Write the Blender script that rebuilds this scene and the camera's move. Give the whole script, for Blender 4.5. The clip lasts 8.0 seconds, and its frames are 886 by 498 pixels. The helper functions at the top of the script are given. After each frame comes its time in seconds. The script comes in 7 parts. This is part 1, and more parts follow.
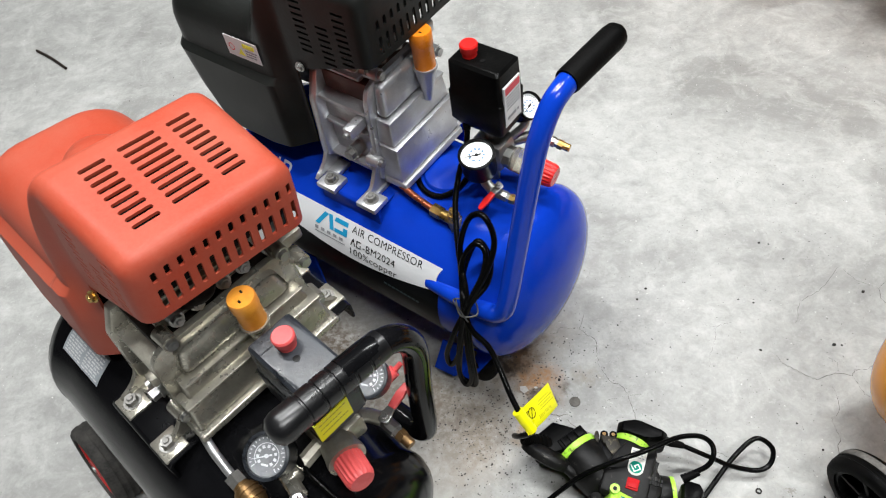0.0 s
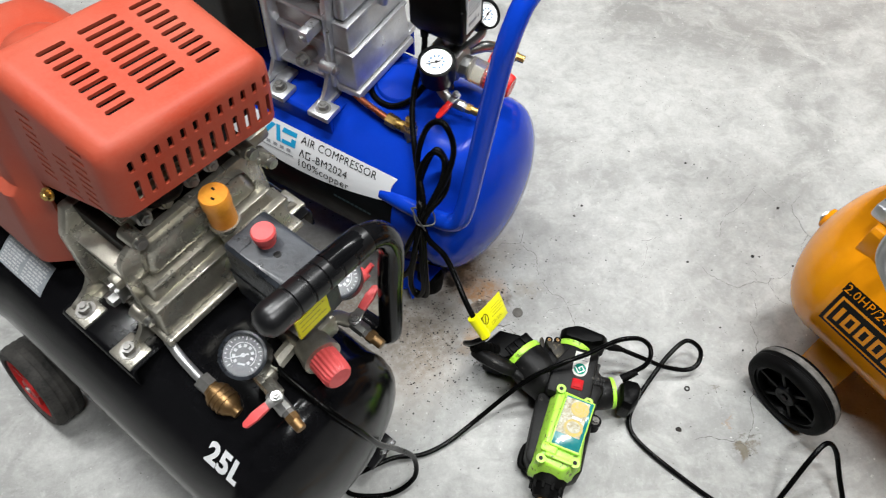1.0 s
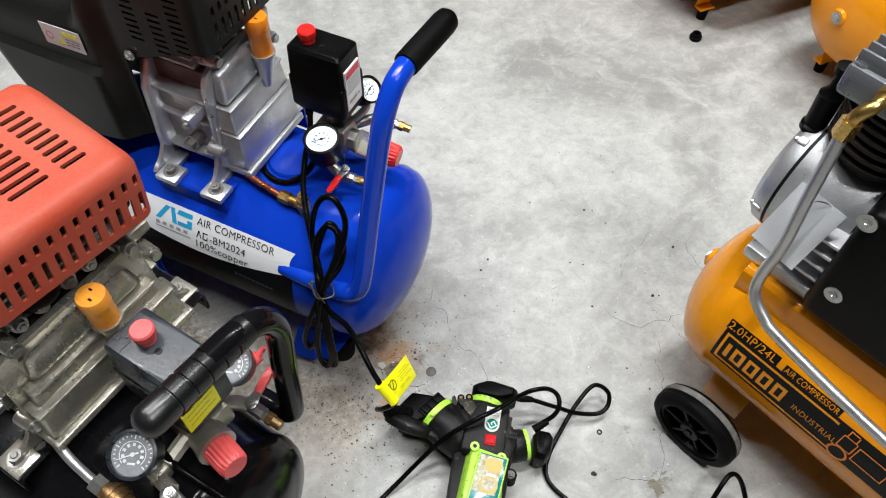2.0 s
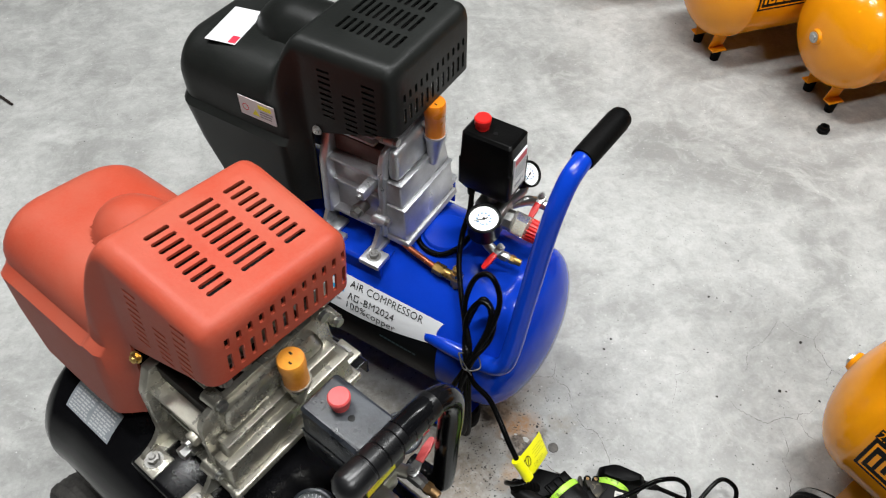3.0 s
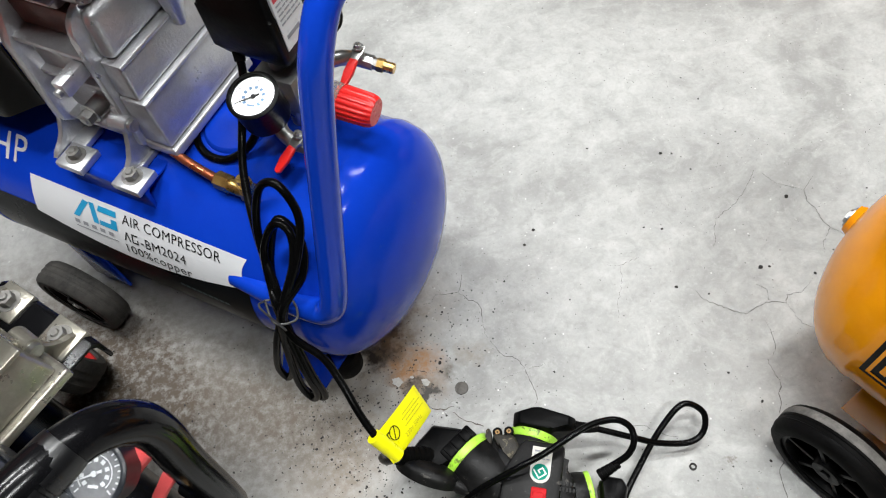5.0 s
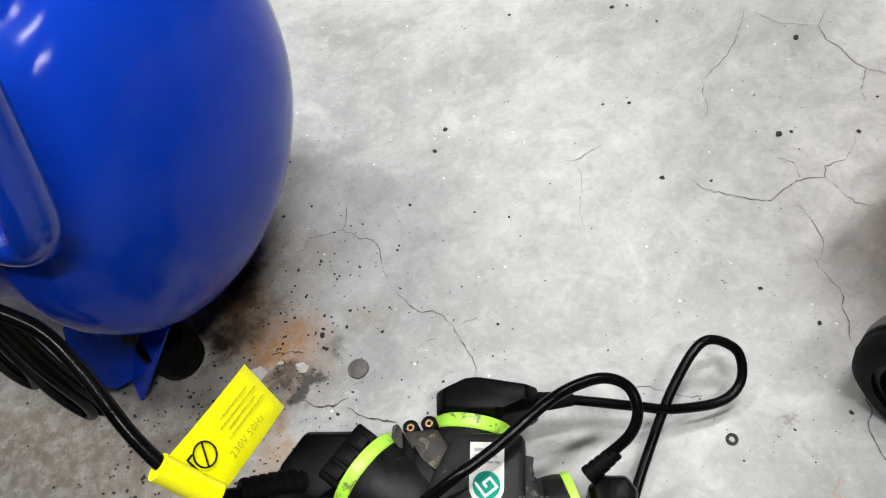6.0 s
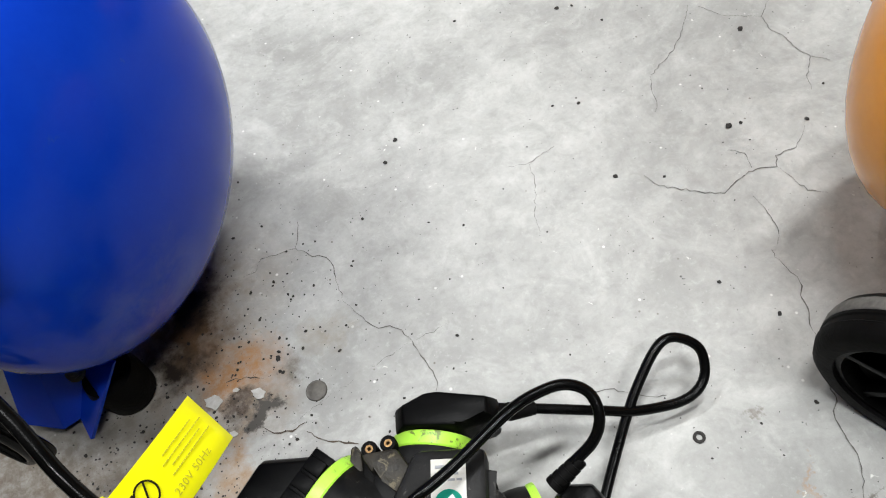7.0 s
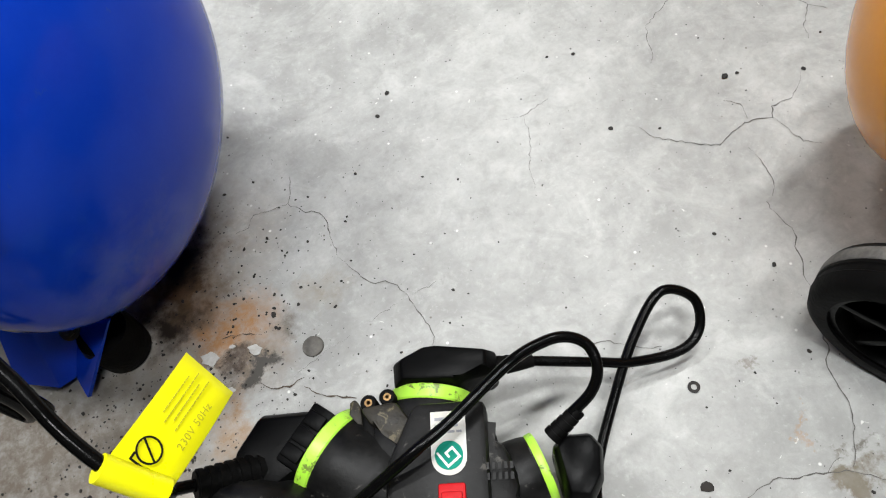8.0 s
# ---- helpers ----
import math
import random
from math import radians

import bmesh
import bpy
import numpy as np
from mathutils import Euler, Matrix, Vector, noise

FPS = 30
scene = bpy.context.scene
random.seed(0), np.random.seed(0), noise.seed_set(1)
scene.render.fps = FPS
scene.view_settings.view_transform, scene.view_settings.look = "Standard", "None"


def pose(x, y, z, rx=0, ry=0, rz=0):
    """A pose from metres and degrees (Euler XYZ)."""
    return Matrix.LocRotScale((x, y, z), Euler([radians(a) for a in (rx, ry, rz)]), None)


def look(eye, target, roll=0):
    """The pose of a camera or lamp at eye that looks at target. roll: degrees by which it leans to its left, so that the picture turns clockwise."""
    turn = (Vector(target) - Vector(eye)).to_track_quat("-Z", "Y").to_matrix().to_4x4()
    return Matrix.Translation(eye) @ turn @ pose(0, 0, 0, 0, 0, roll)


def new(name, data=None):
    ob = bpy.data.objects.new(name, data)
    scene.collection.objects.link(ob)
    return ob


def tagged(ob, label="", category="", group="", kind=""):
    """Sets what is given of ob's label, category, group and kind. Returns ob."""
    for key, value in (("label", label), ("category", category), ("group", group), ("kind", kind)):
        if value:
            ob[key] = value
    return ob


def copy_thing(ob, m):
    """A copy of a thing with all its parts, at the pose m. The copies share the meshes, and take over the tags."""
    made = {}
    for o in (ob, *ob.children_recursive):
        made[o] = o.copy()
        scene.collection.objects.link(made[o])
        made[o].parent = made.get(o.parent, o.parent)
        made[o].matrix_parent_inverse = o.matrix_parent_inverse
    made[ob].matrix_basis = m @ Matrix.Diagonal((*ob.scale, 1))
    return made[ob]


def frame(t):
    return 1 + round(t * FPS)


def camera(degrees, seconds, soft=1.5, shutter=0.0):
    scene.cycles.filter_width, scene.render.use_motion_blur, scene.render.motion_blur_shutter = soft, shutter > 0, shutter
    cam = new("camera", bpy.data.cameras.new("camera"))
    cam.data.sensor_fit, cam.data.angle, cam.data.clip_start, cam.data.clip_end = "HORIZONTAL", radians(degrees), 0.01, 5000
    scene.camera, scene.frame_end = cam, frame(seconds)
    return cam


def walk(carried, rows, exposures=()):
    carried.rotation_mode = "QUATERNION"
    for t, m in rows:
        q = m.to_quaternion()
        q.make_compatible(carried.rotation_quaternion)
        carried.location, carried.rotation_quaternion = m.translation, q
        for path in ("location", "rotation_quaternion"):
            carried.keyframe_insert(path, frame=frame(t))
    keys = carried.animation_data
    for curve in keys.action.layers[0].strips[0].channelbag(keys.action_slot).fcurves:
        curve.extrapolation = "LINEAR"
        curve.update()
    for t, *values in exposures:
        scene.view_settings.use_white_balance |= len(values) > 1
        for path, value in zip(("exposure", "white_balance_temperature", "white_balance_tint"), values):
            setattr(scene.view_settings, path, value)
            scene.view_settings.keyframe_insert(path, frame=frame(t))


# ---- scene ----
cam = camera(62.4, 8.0, soft=1.1, shutter=0.08)
PATH = [
    (0, (0.237, 0.229, 1.053), (0.088, 1.456, -0.52), -10.8),
    (0.3, (0.173, 0.212, 1.072), (0.065, 1.437, -0.504), -8.0),
    (0.5, (0.137, 0.214, 1.07), (0.077, 1.393, -0.544), -6.1),
    (0.7, (0.118, 0.197, 1.054), (0.123, 1.33, -0.594), -4.0),
    (1, (0.16, 0.198, 1.04), (0.269, 1.273, -0.643), -0.4),
    (1.2, (0.199, 0.207, 1.059), (0.376, 1.303, -0.604), 0.6),
    (2.3, (0.219, 0.203, 1.082), (0.504, 1.37, -0.517), 1.4),
    (2.5, (0.198, 0.205, 1.094), (0.453, 1.404, -0.487), 0.8),
    (2.8, (0.143, 0.216, 1.106), (0.315, 1.469, -0.443), -0.3),
    (3, (0.104, 0.228, 1.122), (0.231, 1.511, -0.407), -0.2),
    (3.2, (0.081, 0.231, 1.126), (0.16, 1.542, -0.382), -0.3),
    (3.5, (0.066, 0.211, 1.102), (0.144, 1.438, -0.476), -0.5),
    (3.7, (0.09, 0.191, 1.074), (0.165, 1.334, -0.566), -1.1),
    (4, (0.13, 0.19, 1.055), (0.251, 1.261, -0.63), -0.8),
    (4.2, (0.172, 0.207, 1.051), (0.269, 1.247, -0.655), -3.4),
    (4.5, (0.249, 0.27, 1.014), (0.314, 1.293, -0.703), -7.6),
    (4.7, (0.329, 0.334, 0.963), (0.341, 1.37, -0.748), -11.5),
    (5.8, (0.35, 0.481, 0.565), (0.444, 1.517, -1.143), -15.3),
    (6, (0.386, 0.485, 0.531), (0.534, 1.512, -1.179), -13.9),
    (6.5, (0.398, 0.485, 0.519), (0.614, 1.502, -1.189), -13.0),
    (7, (0.403, 0.486, 0.518), (0.624, 1.51, -1.186), -14.0),
    (7.5, (0.396, 0.484, 0.523), (0.607, 1.5, -1.187), -15.0),
    (8, (0.397, 0.489, 0.515), (0.6, 1.407, -1.25), -14.3),
]
walk(cam, [(t, look(eye, target, roll)) for t, eye, target, roll in PATH], exposures=[(0, 0.04), (2.3, -0.05), (3, -0.08), (4.5, 0.0), (6, 0.0), (8, 0.0)])

# ---- light: a plain hall with tube lamps under the ceiling ----
world = bpy.data.worlds.new("hall_air")
scene.world = world
world.use_nodes = True
world.node_tree.nodes["Background"].inputs[0].default_value = (0.80, 0.90, 1.0, 1)
world.node_tree.nodes["Background"].inputs[1].default_value = 0.25

LAMPS = [(-0.9, 1.8, 3.4), (0.3, 0.9, 3.4), (1.9, 1.7, 3.4), (1.0, -0.6, 3.4)]
LAMP_WATTS = 67.0


# ---- materials ----
def shader(name):
    m = bpy.data.materials.new(name)
    m.use_nodes = True
    return m, m.node_tree, m.node_tree.nodes["Principled BSDF"]


def node(nt, kind, **values):
    n = nt.nodes.new(kind)
    for key, v in values.items():
        n.inputs[key.replace("_", " ")].default_value = v
    return n


def noise_at(nt, coord, scale, detail=4.0, rough=0.55, distort=0.0):
    n = node(nt, "ShaderNodeTexNoise", Scale=scale, Detail=detail, Roughness=rough, Distortion=distort)
    nt.links.new(coord, n.inputs["Vector"])
    return n.outputs["Fac"]


def ramp(nt, fac, stops):
    r = nt.nodes.new("ShaderNodeValToRGB")
    els = r.color_ramp.elements
    while len(els) < len(stops):
        els.new(0.5)
    for e, (p, c) in zip(els, stops):
        e.position = p
        e.color = (c, c, c, 1) if isinstance(c, (int, float)) else (*c, 1)
    nt.links.new(fac, r.inputs[0])
    return r.outputs[0]


def blend(nt, fac, a, b, mode="MIX"):
    m = nt.nodes.new("ShaderNodeMix")
    m.data_type, m.blend_type = "RGBA", mode
    for sock, v in ((m.inputs[0], fac), (m.inputs[6], a), (m.inputs[7], b)):
        if isinstance(v, (int, float)):
            sock.default_value = v
        elif isinstance(v, tuple):
            sock.default_value = (*v, 1)
        else:
            nt.links.new(v, sock)
    return m.outputs[2]


def surface(name, colour, second, rough=0.4, metal=0.0, patch=9.0, grain=260.0, amount=0.5, bump=0.06, spread=0.12, coat=0.0, spots=None, spec=0.5, ior=1.5, dust_sheen=None):
    """A worn surface: two tones in patches and grain, with fine relief; spots: (colour, scale, threshold); last, the
    (place, reach, colour) of a pale patch: rubbed dust and a painted reflection.
    """
    m, nt, b = shader(name)
    co = nt.nodes.new("ShaderNodeTexCoord").outputs["Object"]
    big = noise_at(nt, co, patch, 5.0, 0.6)
    fine = noise_at(nt, co, grain, 3.0, 0.6)
    f1 = ramp(nt, big, [(0.38, 0.0), (0.68, amount)])
    col = blend(nt, f1, colour, second)
    f2 = ramp(nt, fine, [(0.35, 0.0), (0.75, amount * 0.45)])
    col = blend(nt, f2, col, second)
    if spots:
        s = noise_at(nt, co, spots[1], 6.0, 0.7, 0.4)
        col = blend(nt, ramp(nt, s, [(spots[2], 0.0), (spots[2] + 0.06, 0.85)]), col, spots[0])
    # rubbed dust, with a pale reflection of the floor painted in
    if dust_sheen:
        far = nt.nodes.new("ShaderNodeVectorMath")
        far.operation = "DISTANCE"
        nt.links.new(co, far.inputs[0])
        far.inputs[1].default_value = dust_sheen[0]
        rubbed = ramp(nt, noise_at(nt, co, 42.0, 5.0, 0.65, 0.5), [(0.36, 0.0), (0.60, 1.0)])
        near = ramp(nt, far.outputs["Value"], [(dust_sheen[1] * 0.2, 0.24), (dust_sheen[1], 0.0)])
        col = blend(nt, blend(nt, 1.0, near, rubbed, "MULTIPLY"), col, dust_sheen[2])
    nt.links.new(col, b.inputs["Base Color"])
    nt.links.new(ramp(nt, big, [(0.3, max(rough - spread, 0.02)), (0.7, min(rough + spread, 1.0))]), b.inputs["Roughness"])
    b.inputs["Metallic"].default_value = metal
    b.inputs["Specular IOR Level"].default_value = spec
    b.inputs["IOR"].default_value = ior
    b.inputs["Coat Weight"].default_value = coat
    b.inputs["Coat Roughness"].default_value = 0.08
    bp = node(nt, "ShaderNodeBump", Strength=bump, Distance=0.002)
    nt.links.new(fine, bp.inputs["Height"])
    nt.links.new(bp.outputs[0], b.inputs["Normal"])
    return m


BLUE = surface("blue_enamel", (0.0035, 0.039, 0.46), (0.006, 0.054, 0.52), 0.15, patch=14, amount=0.5, bump=0.03, spread=0.06, spec=0.5, ior=1.21, spots=((0.02, 0.065, 0.38), 30, 0.66), dust_sheen=((0.222, -0.060, 0.136), 0.065, (0.17, 0.22, 0.40)))
HANDLE_BLUE = surface("blue_tube_enamel", (0.0035, 0.040, 0.44), (0.006, 0.055, 0.50), 0.12, patch=14, amount=0.5, bump=0.02, spread=0.05, ior=1.42)
BLACK_TANK = surface("black_enamel", (0.003, 0.003, 0.0035), (0.008, 0.008, 0.009), 0.18, patch=11, amount=0.6, bump=0.03, spread=0.07, spec=0.5, ior=1.27, spots=((0.06, 0.045, 0.035), 70, 0.73))
ORANGE = surface("orange_enamel", (0.84, 0.31, 0.005), (0.76, 0.25, 0.006), 0.16, patch=12, amount=0.5, bump=0.02, spread=0.05, spec=0.5, ior=1.42)
RED_PLASTIC = surface("faded_red_plastic", (0.430, 0.054, 0.025), (0.43, 0.098, 0.058), 0.50, patch=7, amount=0.8, bump=0.10, spread=0.10, spec=0.3, spots=((0.34, 0.16, 0.10), 45, 0.71))
BLACK_PLASTIC = surface("black_plastic", (0.0020, 0.0020, 0.0020), (0.0045, 0.0045, 0.0043), 0.36, patch=13, amount=0.6, bump=0.14, spread=0.10, spec=0.5, ior=1.19)
INNER_BLACK = surface("shadow_black_plastic", (0.006, 0.005, 0.005), (0.012, 0.010, 0.009), 0.7, bump=0.05, ior=1.2)
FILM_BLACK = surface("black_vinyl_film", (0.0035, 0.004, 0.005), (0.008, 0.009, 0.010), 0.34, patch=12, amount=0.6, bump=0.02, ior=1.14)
FILM_INK = surface("faint_teal_print", (0.015, 0.05, 0.06), (0.010, 0.03, 0.035), 0.4, bump=0.0)
GRIP_BLACK = surface("satin_black_grip", (0.005, 0.005, 0.0055), (0.010, 0.010, 0.011), 0.30, patch=20, amount=0.5, bump=0.04, spread=0.06, ior=1.5)
HOOD_BLACK = surface("dull_black_plastic", (0.0088, 0.0096, 0.0088), (0.015, 0.0162, 0.0150), 0.40, patch=9, amount=0.7, bump=0.12, spread=0.08, ior=1.30)
DUSTY_RUBBER = surface("dusty_black_rubber", (0.0028, 0.0028, 0.0028), (0.014, 0.0137, 0.0134), 0.46, patch=26, amount=0.9, bump=0.10, spread=0.12, ior=1.27, spots=((0.085, 0.080, 0.072), 90, 0.61))
OLIVE_PRINT = surface("worn_sticker_print", (0.35, 0.31, 0.04), (0.50, 0.44, 0.04), 0.45, bump=0.0)
ROUGH_STEEL = surface("dull_zinc_steel", (0.33, 0.325, 0.31), (0.18, 0.17, 0.155), 0.5, 0.85, patch=60, amount=0.7, bump=0.12)
DULL_STEEL = surface("dirty_steel", (0.13, 0.125, 0.115), (0.05, 0.045, 0.04), 0.45, 0.7, patch=60, amount=0.7, bump=0.1)
DUSTY_BLACK = surface("dusty_black_plastic", (0.010, 0.0115, 0.014), (0.060, 0.068, 0.082), 0.33, patch=20, amount=0.6, bump=0.08, spread=0.12, spec=0.45)
RUBBER = surface("black_rubber", (0.0018, 0.0018, 0.0018), (0.0055, 0.0052, 0.005), 0.55, patch=24, amount=0.7, bump=0.2, spec=0.5, ior=1.15)
OLD_RUBBER = surface("scuffed_rubber", (0.016, 0.0155, 0.0145), (0.075, 0.07, 0.064), 0.75, patch=30, amount=0.8, bump=0.3, spec=0.25)
PALE_RUBBER = surface("pale_scuffed_rubber", (0.21, 0.20, 0.185), (0.05, 0.048, 0.045), 0.7, patch=40, amount=0.8, bump=0.3, spec=0.25)
CABLE = surface("cable_sheath", (0.0015, 0.0015, 0.0015), (0.004, 0.004, 0.004), 0.20, patch=30, amount=0.5, bump=0.05, spec=0.5, ior=1.19)
CAST = surface("cast_aluminium", (0.62, 0.63, 0.65), (0.40, 0.40, 0.41), 0.38, 0.72, patch=28, grain=380, amount=0.6, bump=0.22)
OILY_CAST = surface("oily_cast_aluminium", (0.52, 0.50, 0.435), (0.24, 0.218, 0.170), 0.30, 0.72, patch=22, grain=340, amount=0.7, bump=0.14, spots=((0.09, 0.07, 0.05), 40, 0.67))
DARK_CAST = surface("dark_cast_iron", (0.012, 0.011, 0.010), (0.045, 0.03, 0.025), 0.55, 0.3, patch=30, amount=0.8, bump=0.3, spec=0.25)
STEEL = surface("zinc_steel", (0.50, 0.50, 0.49), (0.30, 0.295, 0.28), 0.38, 0.92, patch=60, amount=0.6, bump=0.08)
PIPE_STEEL = surface("brushed_pipe", (0.50, 0.50, 0.50), (0.38, 0.38, 0.38), 0.36, 0.8, patch=40, amount=0.5, bump=0.05)
BRASS = surface("brass", (0.62, 0.41, 0.13), (0.40, 0.25, 0.08), 0.30, 0.95, patch=70, amount=0.6, bump=0.08)
OLD_BRASS = surface("tarnished_brass", (0.34, 0.20, 0.08), (0.16, 0.10, 0.05), 0.42, 0.85, patch=60, amount=0.8, bump=0.15)
COPPER = surface("copper", (0.62, 0.20, 0.09), (0.40, 0.12, 0.06), 0.30, 0.9, patch=50, amount=0.6, bump=0.05)
AMBER = surface("orange_plastic", (0.90, 0.26, 0.012), (0.80, 0.21, 0.01), 0.36, patch=40, amount=0.5, bump=0.05)
OLD_AMBER = surface("yellowed_orange_plastic", (0.84, 0.35, 0.040), (0.64, 0.18, 0.015), 0.42, patch=34, amount=0.7, bump=0.08)
RED = surface("red_plastic", (0.72, 0.018, 0.015), (0.60, 0.012, 0.012), 0.34, patch=40, amount=0.5, bump=0.05)
PINK_RED = surface("faded_red_knob", (0.72, 0.10, 0.10), (0.58, 0.06, 0.06), 0.44, patch=50, amount=0.6, bump=0.08)
RED_HUB = surface("red_hub_paint", (0.55, 0.015, 0.015), (0.32, 0.02, 0.02), 0.42, patch=40, amount=0.8, bump=0.1, spec=0.3)
WHITE = surface("white_vinyl", (0.74, 0.75, 0.76), (0.68, 0.69, 0.71), 0.38, patch=14, amount=0.4, bump=0.02)
SOILED_WHITE = surface("soiled_white_vinyl", (0.66, 0.66, 0.63), (0.45, 0.41, 0.34), 0.5, patch=70, amount=0.6, bump=0.03, spots=((0.16, 0.13, 0.10), 110, 0.64))
GREY_PLATE = surface("grey_data_plate", (0.42, 0.45, 0.48), (0.30, 0.32, 0.35), 0.40, 0.3, patch=60, amount=0.7, bump=0.04)
INK = surface("black_ink", (0.004, 0.004, 0.004), (0.008, 0.008, 0.008), 0.45, bump=0.0, spec=0.2)
GREY_INK = surface("grey_ink", (0.25, 0.26, 0.28), (0.30, 0.3, 0.32), 0.5, bump=0.0)
DIM_INK = surface("dim_white_print", (0.50, 0.51, 0.52), (0.34, 0.35, 0.36), 0.5, patch=160, amount=0.9, bump=0.0)
SLATE_INK = surface("slate_blue_ink", (0.05, 0.12, 0.22), (0.08, 0.16, 0.26), 0.4, bump=0.0)
CYAN_INK = surface("cyan_ink", (0.01, 0.32, 0.60), (0.01, 0.28, 0.52), 0.4, bump=0.0)
RED_INK = surface("red_ink", (0.65, 0.03, 0.06), (0.55, 0.03, 0.05), 0.4, bump=0.0)
WHITE_INK = surface("white_ink", (0.70, 0.71, 0.72), (0.58, 0.58, 0.58), 0.45, patch=60, amount=0.7, bump=0.0)
GREEN_INK = surface("teal_ink", (0.004, 0.24, 0.165), (0.008, 0.20, 0.14), 0.6, bump=0.0, ior=1.2)
GOLD_INK = surface("gold_ink", (0.52, 0.36, 0.02), (0.42, 0.36, 0.18), 0.5, patch=220, amount=1.0, bump=0.0)
WORN_PRINT = surface("worn_print", (0.55, 0.55, 0.46), (0.22, 0.16, 0.04), 0.5, patch=190, amount=0.9, bump=0.03)
YELLOW = surface("yellow_vinyl", (0.88, 0.85, 0.003), (0.84, 0.78, 0.005), 0.36, patch=20, amount=0.4, bump=0.01)
LIME = surface("lime_plastic", (0.40, 0.78, 0.05), (0.45, 0.72, 0.12), 0.40, patch=30, amount=0.6, bump=0.06, spots=((0.11, 0.13, 0.04), 110, 0.57))
DIAL = surface("dial_white", (0.78, 0.79, 0.78), (0.70, 0.72, 0.72), 0.5, bump=0.0)
DARK_DIAL = surface("aged_dial", (0.075, 0.080, 0.085), (0.14, 0.145, 0.15), 0.5, patch=90, amount=0.8, bump=0.0)
TEAL = surface("teal_sticker", (0.008, 0.16, 0.17), (0.02, 0.22, 0.22), 0.16, patch=60, amount=0.6, bump=0.02, coat=0.6)
PLUG_BLACK = surface("moulded_black_plug", (0.0016, 0.0016, 0.0017), (0.0045, 0.0045, 0.0046), 0.34, patch=18, amount=0.6, bump=0.10, spread=0.10, ior=1.13, spots=((0.03, 0.028, 0.026), 60, 0.72))
GRIMY_RUBBER = surface("grimy_rubber", (0.012, 0.011, 0.010), (0.040, 0.034, 0.024), 0.5, patch=60, amount=0.9, bump=0.3, ior=1.3, spots=((0.13, 0.11, 0.070), 110, 0.55))
LAMP_RED = surface("red_switch_plastic", (0.50, 0.008, 0.012), (0.42, 0.008, 0.012), 0.45, patch=40, amount=0.5, bump=0.05, ior=1.25)
TAN = surface("tan_cable", (0.55, 0.34, 0.14), (0.42, 0.25, 0.10), 0.45, patch=50, amount=0.5)
GREY_PAINT = surface("grey_casting_paint", (0.22, 0.235, 0.25), (0.15, 0.16, 0.17), 0.34, 0.5, patch=20, amount=0.5, bump=0.12)
PAPER = surface("grey_paper", (0.56, 0.57, 0.59), (0.48, 0.49, 0.51), 0.7, patch=20, amount=0.5, bump=0.05)
PLASTER = surface("hall_plaster", (0.09, 0.09, 0.09), (0.06, 0.06, 0.06), 0.85, patch=1.2, grain=60, amount=0.6, bump=0.2)
CEILING = surface("ceiling_paint", (0.07, 0.072, 0.075), (0.05, 0.051, 0.053), 0.85, patch=1.2, grain=60, amount=0.6, bump=0.1)
WHITE_PAINT = surface("lamp_housing_paint", (0.75, 0.75, 0.74), (0.66, 0.66, 0.65), 0.5, bump=0.02)


def clear_lens():
    m, nt, b = shader("clear_lens")
    b.inputs["Base Color"].default_value = (1, 1, 1, 1)
    b.inputs["Roughness"].default_value = 0.03
    b.inputs["Transmission Weight"].default_value = 1.0
    b.inputs["IOR"].default_value = 1.15
    return m


LENS = clear_lens()


def smoky_lens():
    m, nt, b = shader("smoky_bowl")
    b.inputs["Base Color"].default_value = (0.80, 0.76, 0.66, 1)
    b.inputs["Roughness"].default_value = 0.08
    b.inputs["Transmission Weight"].default_value = 0.8
    b.inputs["IOR"].default_value = 1.3
    return m


BOWL = smoky_lens()


def tube_glow():
    m, nt, b = shader("lamp_tube")
    b.inputs["Emission Color"].default_value = (0.95, 0.98, 1.0, 1)
    b.inputs["Emission Strength"].default_value = 14.0
    return m


GLOW = tube_glow()


